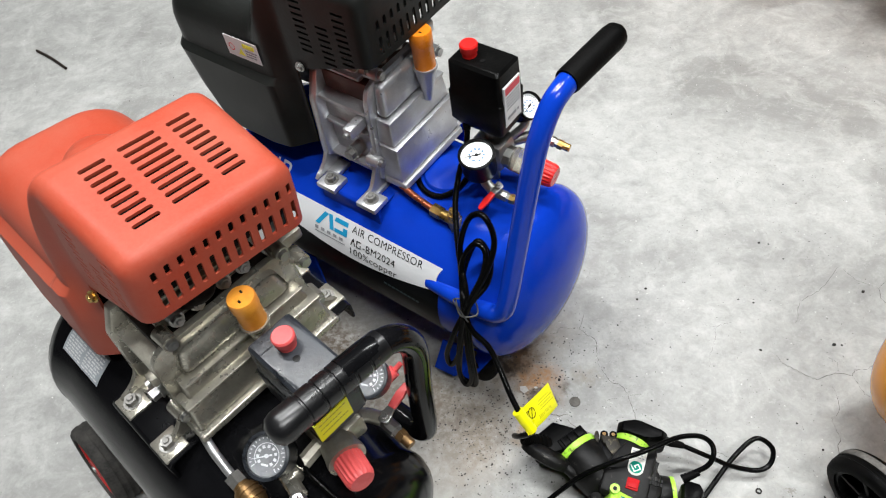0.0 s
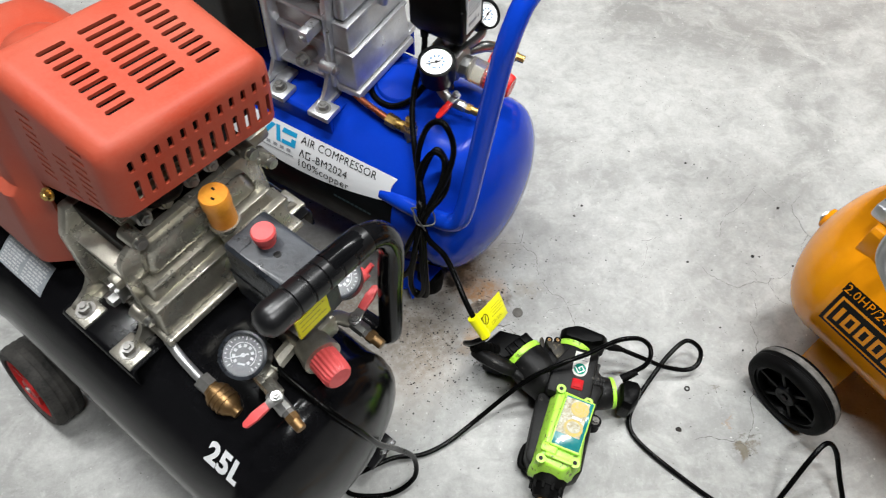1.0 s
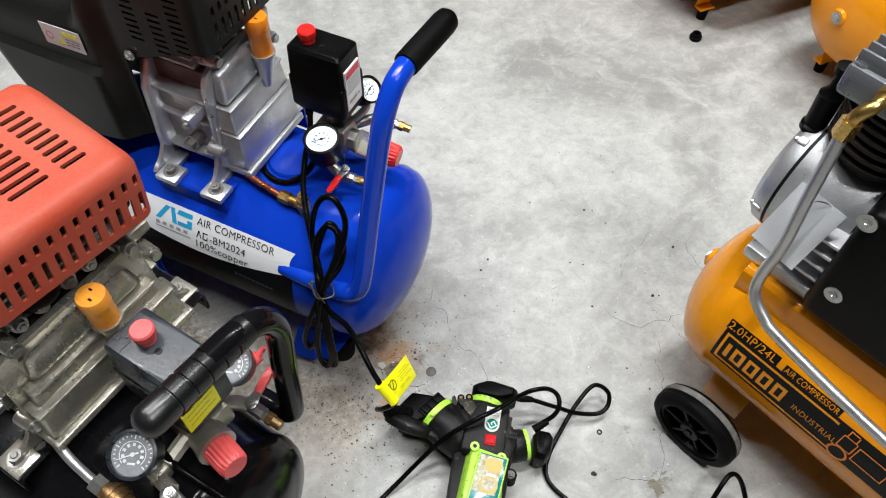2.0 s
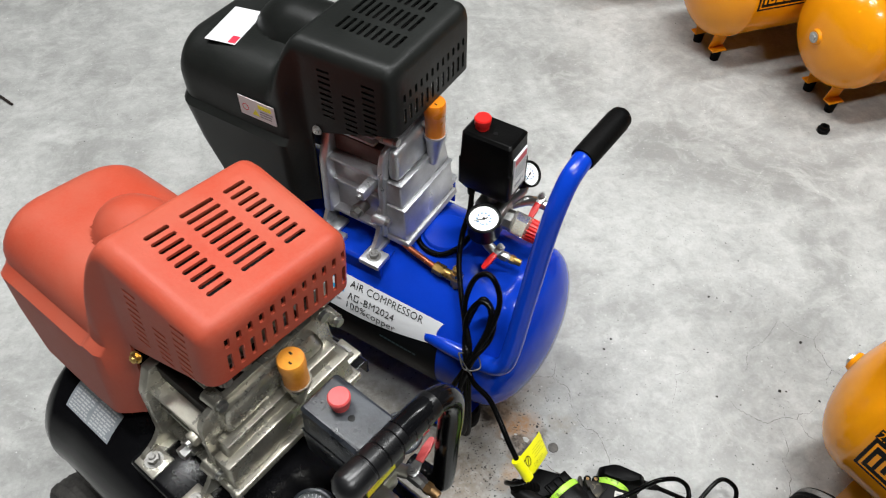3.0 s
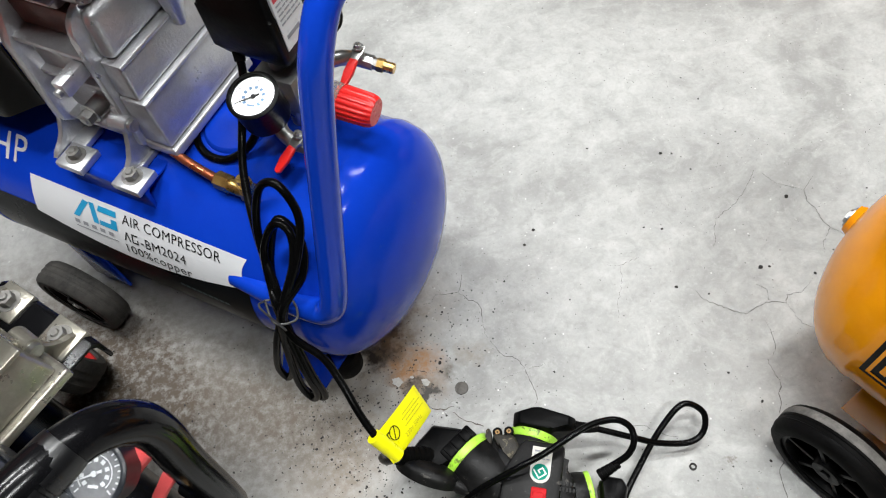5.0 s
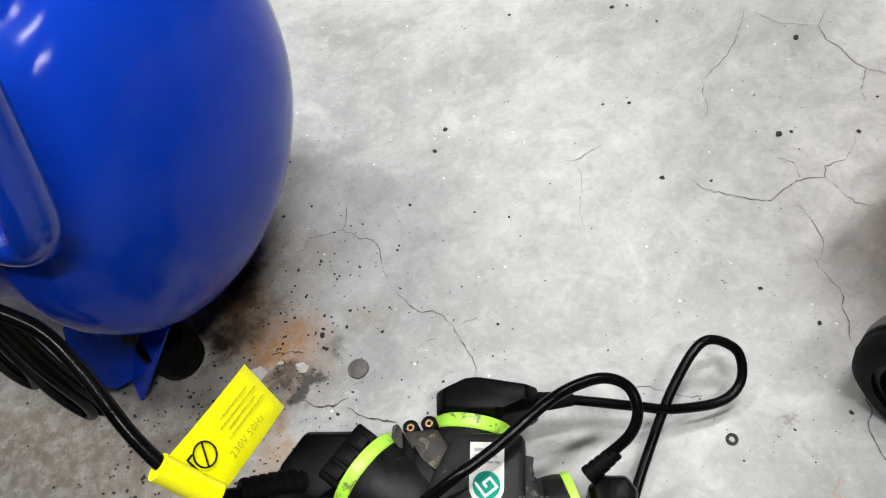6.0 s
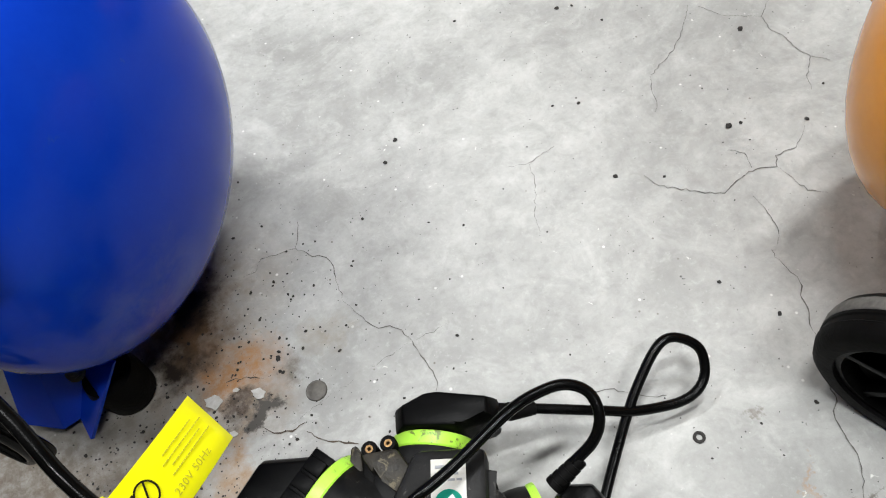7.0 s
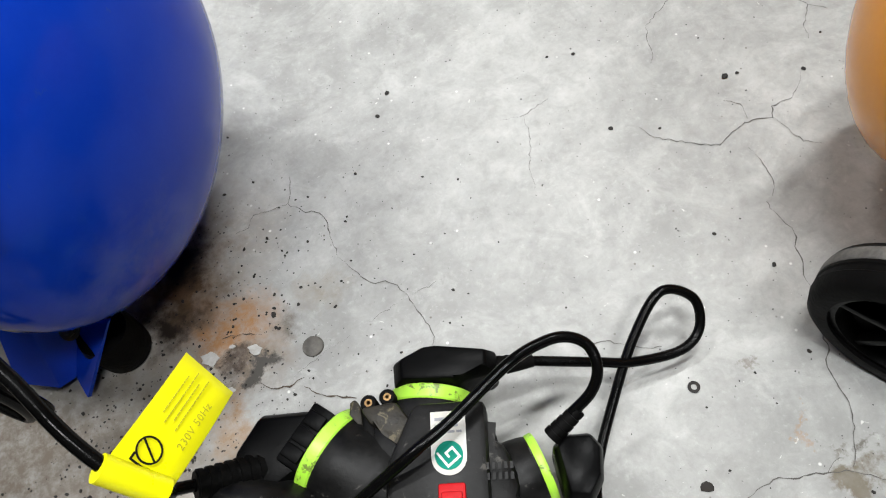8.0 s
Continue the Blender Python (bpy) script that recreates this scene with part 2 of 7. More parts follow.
def concrete():
    m, nt, b = shader("worn_concrete")
    co = nt.nodes.new("ShaderNodeTexCoord").outputs["Object"]
    cloud = noise_at(nt, co, 2.6, 8.0, 0.66, 0.9)
    mottle = noise_at(nt, co, 11.0, 7.0, 0.66, 1.1)
    fine_mottle = noise_at(nt, co, 46.0, 6.0, 0.68, 0.5)
    grain = noise_at(nt, co, 190.0, 4.0, 0.65)
    dust = noise_at(nt, co, 520.0, 5.0, 0.7, 0.6)
    sweep = nt.nodes.new("ShaderNodeMapping")
    sweep.inputs["Rotation"].default_value = (0, 0, radians(38))
    sweep.inputs["Scale"].default_value = (1.0, 2.0, 1.0)
    nt.links.new(co, sweep.inputs["Vector"])
    trowel = noise_at(nt, sweep.outputs[0], 6.5, 8.0, 0.68, 0.8)
    col = ramp(nt, cloud, [(0.34, (0.262, 0.261, 0.250)), (0.47, (0.345, 0.345, 0.332)), (0.60, (0.425, 0.425, 0.410))])
    col = blend(nt, ramp(nt, trowel, [(0.51, 0.0), (0.58, 0.22), (0.72, 0.34)]), col, (0.53, 0.53, 0.51))
    col = blend(nt, ramp(nt, trowel, [(0.32, 0.26), (0.44, 0.0)]), col, (0.24, 0.24, 0.23))
    col = blend(nt, ramp(nt, mottle, [(0.50, 0.0), (0.66, 0.45)]), col, (0.54, 0.54, 0.52))
    col = blend(nt, ramp(nt, mottle, [(0.30, 0.45), (0.45, 0.0)]), col, (0.235, 0.235, 0.226))
    col = blend(nt, ramp(nt, fine_mottle, [(0.36, 0.30), (0.50, 0.0)]), col, (0.24, 0.238, 0.225))
    col = blend(nt, ramp(nt, fine_mottle, [(0.55, 0.0), (0.70, 0.30)]), col, (0.60, 0.60, 0.58))
    col = blend(nt, ramp(nt, grain, [(0.32, 0.18), (0.50, 0.0)]), col, (0.22, 0.218, 0.205))
    col = blend(nt, ramp(nt, grain, [(0.58, 0.0), (0.72, 0.18)]), col, (0.66, 0.69, 0.66))
    col = blend(nt, ramp(nt, dust, [(0.68, 0.0), (0.76, 0.35)]), col, (0.13, 0.12, 0.11))
    fleck = noise_at(nt, co, 170.0, 3.0, 0.6, 0.8)
    col = blend(nt, ramp(nt, fleck, [(0.735, 0.0), (0.78, 0.7)]), col, (0.10, 0.095, 0.085))
    col = blend(nt, ramp(nt, fleck, [(0.245, 0.7), (0.285, 0.0)]), col, (0.72, 0.72, 0.68))
    for scale, keep, colour in ((95.0, 0.80, (0.74, 0.74, 0.71)), (120.0, 0.84, (0.13, 0.115, 0.095))):
        cells = node(nt, "ShaderNodeTexVoronoi", Scale=scale)
        nt.links.new(co, cells.inputs["Vector"])
        dot = ramp(nt, cells.outputs["Distance"], [(0.07, 0.8), (0.14, 0.0)])
        some = ramp(nt, cells.outputs["Color"], [(keep, 0.0), (keep + 0.03, 1.0)])
        col = blend(nt, blend(nt, 1.0, dot, some, "MULTIPLY"), col, colour)
    # rust and oil at the blue machine's drain, dirt and painted shade beneath it
    split = nt.nodes.new("ShaderNodeSeparateXYZ")
    wobble = nt.nodes.new("ShaderNodeVectorMath")
    wobble.operation = "MULTIPLY_ADD"
    wn = node(nt, "ShaderNodeTexNoise", Scale=22.0, Detail=6.0, Roughness=0.7)
    nt.links.new(co, wn.inputs["Vector"])
    nt.links.new(wn.outputs["Color"], wobble.inputs[0])
    wobble.inputs[1].default_value = (0.09, 0.09, 0)
    nt.links.new(co, wobble.inputs[2])

    def blot(x, y, rx, ry, turn, soft):
        mp = nt.nodes.new("ShaderNodeMapping")
        mp.vector_type = "TEXTURE"
        mp.inputs["Location"].default_value = (x + 0.045, y + 0.045, 0)
        mp.inputs["Rotation"].default_value = (0, 0, radians(turn))
        mp.inputs["Scale"].default_value = (rx, ry, 1000)
        nt.links.new(wobble.outputs[0], mp.inputs["Vector"])
        ln = nt.nodes.new("ShaderNodeVectorMath")
        ln.operation = "LENGTH"
        nt.links.new(mp.outputs[0], ln.inputs[0])
        return ramp(nt, ln.outputs["Value"], [(soft, 1.0), (1.0, 0.0)])

    speck = ramp(nt, noise_at(nt, co, 95.0, 5.0, 0.75), [(0.36, 0.45), (0.58, 1.0)])

    fine = ramp(nt, noise_at(nt, co, 60.0, 4.0, 0.6), [(0.34, 0.78), (0.56, 1.0)])

    def stain_shade(col, fac, colour, amount, texture=None):
        f = blend(nt, 1.0, fac, texture or speck, "MULTIPLY")
        f = blend(nt, 1.0, f, (amount, amount, amount), "MULTIPLY")
        return blend(nt, f, col, colour)

    col = stain_shade(col, blot(0.258, 0.822, 0.125, 0.080, 50, 0.1), (0.26, 0.19, 0.12), 0.6)
    col = stain_shade(col, blot(0.279, 0.776, 0.062, 0.034, -33, 0.25), (0.33, 0.165, 0.062), 0.95)
    col = stain_shade(col, blot(0.260, 0.705, 0.050, 0.016, 62, 0.2), (0.33, 0.19, 0.085), 0.85)
    col = stain_shade(col, blot(0.258, 0.828, 0.078, 0.036, 51, 0.2), (0.105, 0.062, 0.032), 1.15, fine)
    col = stain_shade(col, blot(0.268, 0.850, 0.034, 0.026, 50, 0.0), (0.012, 0.009, 0.006), 1.5, fine)
    col = stain_shade(col, blot(0.232, 0.800, 0.030, 0.024, 30, 0.0), (0.016, 0.011, 0.007), 1.3, fine)
    col = stain_shade(col, blot(0.283, 0.738, 0.050, 0.030, -20, 0.2), (0.20, 0.145, 0.095), 0.8)
    col = stain_shade(col, blot(0.268, 0.757, 0.032, 0.010, -30, 0.1), (0.075, 0.055, 0.040), 1.1)
    col = stain_shade(col, blot(0.268, 0.745, 0.014, 0.012, 0, 0.2), (0.070, 0.052, 0.040), 1.1)
    col = stain_shade(col, blot(0.288, 0.731, 0.016, 0.011, -20, 0.45), (0.070, 0.064, 0.056), 1.2, fine)
    col = stain_shade(col, blot(0.324, 0.753, 0.018, 0.012, 10, 0.0), (0.12, 0.11, 0.09), 0.9)
    col = stain_shade(col, blot(0.355, 0.769, 0.022, 0.016, 0, 0.0), (0.22, 0.18, 0.12), 0.6)
    col = stain_shade(col, blot(0.627, 0.475, 0.022, 0.015, 40, 0.6), (0.15, 0.125, 0.085), 0.9, fine)
    col = stain_shade(col, blot(0.647, 0.503, 0.007, 0.006, 40, 0.4), (0.13, 0.12, 0.10), 0.9)
    col = stain_shade(col, blot(0.629, 0.503, 0.005, 0.005, 0, 0.4), (0.17, 0.16, 0.13), 0.8)
    col = stain_shade(col, blot(0.611, 0.515, 0.011, 0.004, 75, 0.2), (0.36, 0.19, 0.07), 0.7)
    col = stain_shade(col, blot(0.609, 0.566, 0.007, 0.005, -20, 0.4), (0.17, 0.15, 0.12), 0.8)
    col = stain_shade(col, blot(0.17, 0.66, 0.13, 0.08, 60, 0.1), (0.24, 0.18, 0.12), 0.6)
    col = stain_shade(col, blot(0.190, 0.715, 0.10, 0.075, -45, 0.0), (0.15, 0.115, 0.08), 0.75)
    # brown dirt in the gap between the machines, with the shade there painted in
    col = stain_shade(col, blot(-0.10, 0.85, 0.38, 0.165, -42, 0.25), (0.075, 0.055, 0.038), 1.15, speck)
    col = stain_shade(col, blot(0.10, 0.76, 0.17, 0.10, -42, 0.2), (0.10, 0.076, 0.052), 0.9)
    nt.links.new(col, b.inputs["Base Color"])
    nt.links.new(ramp(nt, cloud, [(0.3, 0.42), (0.7, 0.60)]), b.inputs["Roughness"])
    b.inputs["Specular IOR Level"].default_value = 0.3
    bp = node(nt, "ShaderNodeBump", Strength=0.18, Distance=0.003)
    nt.links.new(blend(nt, 0.4, grain, mottle), bp.inputs["Height"])
    nt.links.new(bp.outputs[0], b.inputs["Normal"])
    return m


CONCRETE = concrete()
CRACK = surface("crack_dirt", (0.07, 0.066, 0.06), (0.15, 0.14, 0.13), 0.9, patch=60, amount=0.8)
GRIT = surface("dark_grit", (0.012, 0.011, 0.010), (0.035, 0.030, 0.026), 0.85, patch=60, amount=0.8)


# ---- mesh tools ----
def ident():
    return Matrix.Identity(4)


def box(bm, x0, x1, y0, y1, z0, z1, bev=0.0, m=None, seg=2):
    got = bmesh.ops.create_cube(bm, size=1.0)["verts"]
    bmesh.ops.scale(bm, vec=(x1 - x0, y1 - y0, z1 - z0), verts=got)
    bmesh.ops.translate(bm, vec=((x0 + x1) / 2, (y0 + y1) / 2, (z0 + z1) / 2), verts=got)
    if m is not None:
        bmesh.ops.transform(bm, matrix=m, verts=got)
    if bev > 0:
        edges = list({e for v in got for e in v.link_edges})
        bmesh.ops.bevel(bm, geom=edges, offset=bev, segments=seg, profile=0.5, affect="EDGES")


def cyl(bm, p0, p1, r0, r1=None, seg=24, caps=True):
    a, b = Vector(p0), Vector(p1)
    d = b - a
    m = Matrix.Translation((a + b) / 2) @ d.to_track_quat("Z", "Y").to_matrix().to_4x4()
    bmesh.ops.create_cone(bm, cap_ends=caps, segments=seg, radius1=r0, radius2=r0 if r1 is None else r1, depth=d.length, matrix=m)


def smooth_path(pts, res):
    p = [Vector(q) for q in pts]
    if len(p) < 3:
        return p
    p = [2 * p[0] - p[1]] + p + [2 * p[-1] - p[-2]]
    out = []
    for i in range(1, len(p) - 2):
        a, b, c, d = p[i - 1:i + 3]
        for k in range(res):
            t = k / res
            out.append(0.5 * ((2 * b) + (c - a) * t + (2 * a - 5 * b + 4 * c - d) * t * t + (3 * b - a - 3 * c + d) * t ** 3))
    out.append(p[-2])
    return out


def tube(bm, pts, r, seg=12, res=8, radii=None):
    path = smooth_path(pts, res)
    n = len(path)
    side = None
    rings = []
    for i, q in enumerate(path):
        d = (path[min(i + 1, n - 1)] - path[max(i - 1, 0)]).normalized()
        if side is None:
            side = d.orthogonal().normalized()
        side = (side - d * side.dot(d)).normalized()
        up = d.cross(side)
        rr = r if radii is None else radii(i / (n - 1))
        rings.append([bm.verts.new(q + rr * (math.cos(a) * side + math.sin(a) * up)) for a in (2 * math.pi * k / seg for k in range(seg))])
    for a, b in zip(rings, rings[1:]):
        for k in range(seg):
            bm.faces.new((a[k], a[(k + 1) % seg], b[(k + 1) % seg], b[k]))
    bm.faces.new(list(reversed(rings[0])))
    bm.faces.new(rings[-1])


def lathe(bm, profile, m=None, seg=32, closed=False):
    """Turn (x, r) pairs about the x axis."""
    m = m or ident()
    rings = []
    for x, r in profile:
        if r < 1e-6:
            rings.append([bm.verts.new(m @ Vector((x, 0, 0)))])
        else:
            rings.append([bm.verts.new(m @ Vector((x, r * math.cos(a), r * math.sin(a)))) for a in (2 * math.pi * k / seg for k in range(seg))])
    pairs = list(zip(rings, rings[1:])) + ([(rings[-1], rings[0])] if closed else [])
    for a, b in pairs:
        for k in range(seg):
            q = [a[k % len(a)], a[(k + 1) % seg % len(a)], b[(k + 1) % seg % len(b)], b[k % len(b)]]
            u = list(dict.fromkeys(q))
            if len(u) > 2:
                bm.faces.new(u)
    if not closed:
        for ring, rev in ((rings[0], True), (rings[-1], False)):
            if len(ring) > 1:
                bm.faces.new(list(reversed(ring)) if rev else ring)


def prism(bm, poly, m, depth, bev=0.0):
    """A flat outline in the x-y plane of m, made thick along its z."""
    bot = [bm.verts.new(m @ Vector((x, y, 0))) for x, y in poly]
    top = [bm.verts.new(m @ Vector((x, y, depth))) for x, y in poly]
    n = len(poly)
    f = [bm.faces.new(list(reversed(bot))), bm.faces.new(top)]
    for i in range(n):
        f.append(bm.faces.new((bot[i], bot[(i + 1) % n], top[(i + 1) % n], top[i])))
    if bev > 0:
        bmesh.ops.bevel(bm, geom=list({e for q in f for e in q.edges}), offset=bev, segments=2, profile=0.5, affect="EDGES")


def hexbolt(bm, p, axis, r=0.006, h=0.005, washer=0.0085):
    p, axis = Vector(p), Vector(axis).normalized()
    cyl(bm, p, p + axis * 0.0016, washer, seg=20)
    cyl(bm, p + axis * 0.0016, p + axis * (0.0016 + h), r, seg=6)
    cyl(bm, p + axis * (0.0016 + h), p + axis * (0.003 + h), r * 0.55, r * 0.4, seg=12)


def finish(bm, name, material, smooth=38):
    bmesh.ops.recalc_face_normals(bm, faces=bm.faces)
    me = bpy.data.meshes.new(name)
    bm.to_mesh(me)
    bm.free()
    me.materials.append(material)
    me.polygons.foreach_set("use_smooth", [True] * len(me.polygons))
    me.set_sharp_from_angle(angle=radians(smooth))
    return me


def part(name, bm, material, parent=None, label="", smooth=38):
    ob = new(name, finish(bm, name, material, smooth))
    ob.parent = parent
    if label:
        ob["label"] = label
    return ob


def make(name, material, parent, build, label="", smooth=38):
    bm = bmesh.new()
    build(bm)
    return part(name, bm, material, parent, label, smooth)


def carve(ob, bm_cut, thick=0.0):
    """Hollow a shell and cut openings through it, then keep the plain mesh."""
    cut = new("cutter", finish(bm_cut, "cutter", INK))
    cut.parent = ob.parent
    if thick:
        s = ob.modifiers.new("s", "SOLIDIFY")
        s.thickness, s.offset = thick, -1
    b = ob.modifiers.new("b", "BOOLEAN")
    b.object, b.operation, b.solver = cut, "DIFFERENCE", "EXACT"
    bpy.context.view_layer.update()
    deps = bpy.context.evaluated_depsgraph_get()
    me = bpy.data.meshes.new_from_object(ob.evaluated_get(deps))
    old = ob.data
    ob.modifiers.clear()
    ob.data = me
    me.name = old.name
    bpy.data.meshes.remove(old)
    old = cut.data
    bpy.data.objects.remove(cut)
    bpy.data.meshes.remove(old)
    me.polygons.foreach_set("use_smooth", [True] * len(me.polygons))
    me.set_sharp_from_angle(angle=radians(38))


def words(text, size, spacing=1.0, bold=0.0):
    """Flat letters as a bmesh in the x-y plane, starting at the origin."""
    cu = bpy.data.curves.new("letters", "FONT")
    cu.body, cu.size, cu.space_character, cu.resolution_u, cu.offset = text, size, spacing, 3, bold
    ob = new("letters", cu)
    bpy.context.view_layer.update()
    me = bpy.data.meshes.new_from_object(ob.evaluated_get(bpy.context.evaluated_depsgraph_get()))
    bm = bmesh.new()
    bm.from_mesh(me)
    bpy.data.objects.remove(ob)
    bpy.data.meshes.remove(me)
    bpy.data.curves.remove(cu)
    return bm


def sized(text, x, y, width, height, z=0.0014, bold=0.0):
    """Letters that fill a box of the given width and height from (x, y)."""
    bm = words(text, 0.02, 1.06, bold)
    xs = [v.co.x for v in bm.verts]
    ys = [v.co.y for v in bm.verts]
    kx, ky = width / (max(xs) - min(xs)), height / max(ys)
    for v in bm.verts:
        v.co = Vector((x + (v.co.x - min(xs)) * kx, y + v.co.y * ky, z))
    return bm


def flat_quad(bm, x0, x1, y0, y1, nx=1, ny=1):
    v = [[bm.verts.new((x0 + (x1 - x0) * i / nx, y0 + (y1 - y0) * j / ny, 0)) for j in range(ny + 1)] for i in range(nx + 1)]
    for i in range(nx):
        for j in range(ny):
            bm.faces.new((v[i][j], v[i + 1][j], v[i + 1][j + 1], v[i][j + 1]))


def place(bm, m):
    bmesh.ops.transform(bm, matrix=m, verts=bm.verts)
    return bm


def on_drum(bm, yc, zc, r):
    """Bend flat work (x along the drum, y up round it, 0 at its waist) on to the drum's near side."""
    for v in bm.verts:
        a = v.co.y / r
        rr = r + v.co.z
        v.co = Vector((v.co.x, yc - rr * math.cos(a), zc + rr * math.sin(a)))
    return bm


def axes(origin, ex, ey):
    """A pose from its origin and the directions of its x and (about) y axes."""
    x = Vector(ex).normalized()
    z = x.cross(Vector(ey)).normalized()
    y = z.cross(x)
    m = Matrix((x, y, z)).transposed().to_4x4()
    return Matrix.Translation(origin) @ m


def empty(name, m, label, category, group=""):
    ob = new(name)
    ob.empty_display_size = 0.05
    ob.matrix_basis = m
    return tagged(ob, label, category, group)


# ---- setting ----
def plain(name, material, build, smooth=38):
    return tagged(make(name, material, None, build, "", smooth), kind="structure")


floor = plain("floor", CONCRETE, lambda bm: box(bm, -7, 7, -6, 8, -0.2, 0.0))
tagged(floor, "pale grey worn concrete floor with stains and fine cracks", "floor")
tagged(plain("wall_north", PLASTER, lambda bm: box(bm, -7.2, 7.2, 8.0, 8.2, -0.2, 4.6)), "plain grey plastered hall wall", "wall")
tagged(plain("wall_south", PLASTER, lambda bm: box(bm, -7.2, 7.2, -6.2, -6.0, -0.2, 4.6)), "plain grey plastered hall wall", "wall")
tagged(plain("wall_east", PLASTER, lambda bm: box(bm, 7.0, 7.2, -6.0, 8.0, -0.2, 4.6)), "plain grey plastered hall wall", "wall")
tagged(plain("wall_west", PLASTER, lambda bm: box(bm, -7.2, -7.0, -6.0, 8.0, -0.2, 4.6)), "plain grey plastered hall wall", "wall")
tagged(plain("ceiling", CEILING, lambda bm: box(bm, -7.2, 7.2, -6.2, 8.2, 4.6, 4.8)), "plain grey hall ceiling", "ceiling")


def tube_lamp():
    th = empty("ceiling_light", pose(*LAMPS[0]), "white twin tube lamp hung below the hall ceiling", "lamp", "hall lamps")
    make("housing", WHITE_PAINT, th, lambda bm: box(bm, -0.62, 0.62, -0.09, 0.09, 0.04, 0.10, 0.01))
    for y in (-0.045, 0.045):
        make("lamp_tube", GLOW, th, lambda bm: cyl(bm, (-0.6, y, 0.02), (0.6, y, 0.02), 0.013, seg=16))
    for x in (-0.5, 0.5):
        make("hanger", STEEL, th, lambda bm: cyl(bm, (x, 0, 0.10), (x, 0, 1.20), 0.004, seg=8))
    return th


hall_lamp = tube_lamp()
for q in LAMPS[1:]:
    copy_thing(hall_lamp, pose(*q))
for x, y, z in LAMPS:
    la = bpy.data.lights.new("tube_light", "AREA")
    la.shape, la.size, la.size_y, la.energy, la.color = "RECTANGLE", 1.2, 0.12, LAMP_WATTS, (0.97, 0.985, 0.985)
    tagged(new("tube_light", la), kind="structure").matrix_basis = pose(x, y, z - 0.02)


# ---- shared pieces of the machines ----
def drum(parent, material, x0, x1, yc, zc, r, h, label=""):
    prof = []
    for k in range(11):
        a = math.pi / 2 * k / 10
        prof.append((x1 + h - h * math.cos(a), r * math.sin(a)))
    prof += [(x1 + h + 0.004, r + 0.0014), (x1 + h + 0.010, r + 0.0014), (x1 + h + 0.014, r)]
    for k in range(1, 8):
        prof.append((x1 + h + (x0 - x1 - 2 * h) * k / 8, r))
    prof += [(x0 - h - 0.014, r), (x0 - h - 0.010, r + 0.0014), (x0 - h - 0.004, r + 0.0014)]
    for k in range(11):
        a = math.pi / 2 * (1 - k / 10)
        prof.append((x0 - h + h * math.cos(a), r * math.sin(a)))
    return make("tank", material, parent, lambda bm: lathe(bm, prof, Matrix.Translation((0, yc, zc)), 72), label, 60)


def channel(bm, poly, t, x0, x1):
    """A bent sheet: the y-z outline poly, t thick towards the inside, from x0 to x1."""
    c = Vector((sum(p[0] for p in poly) / len(poly), min(p[1] for p in poly)))
    inner = [Vector(p) + (c - Vector(p)).normalized() * t for p in poly]
    out = [(-p[0], p[1]) for p in poly] + [(-p.x, p.y) for p in reversed(inner)]
    prism(bm, [(y, z) for y, z in out], Matrix(((0, 0, 1, x0), (-1, 0, 0, 0), (0, 1, 0, 0), (0, 0, 0, 1))), x1 - x0, 0.0012)


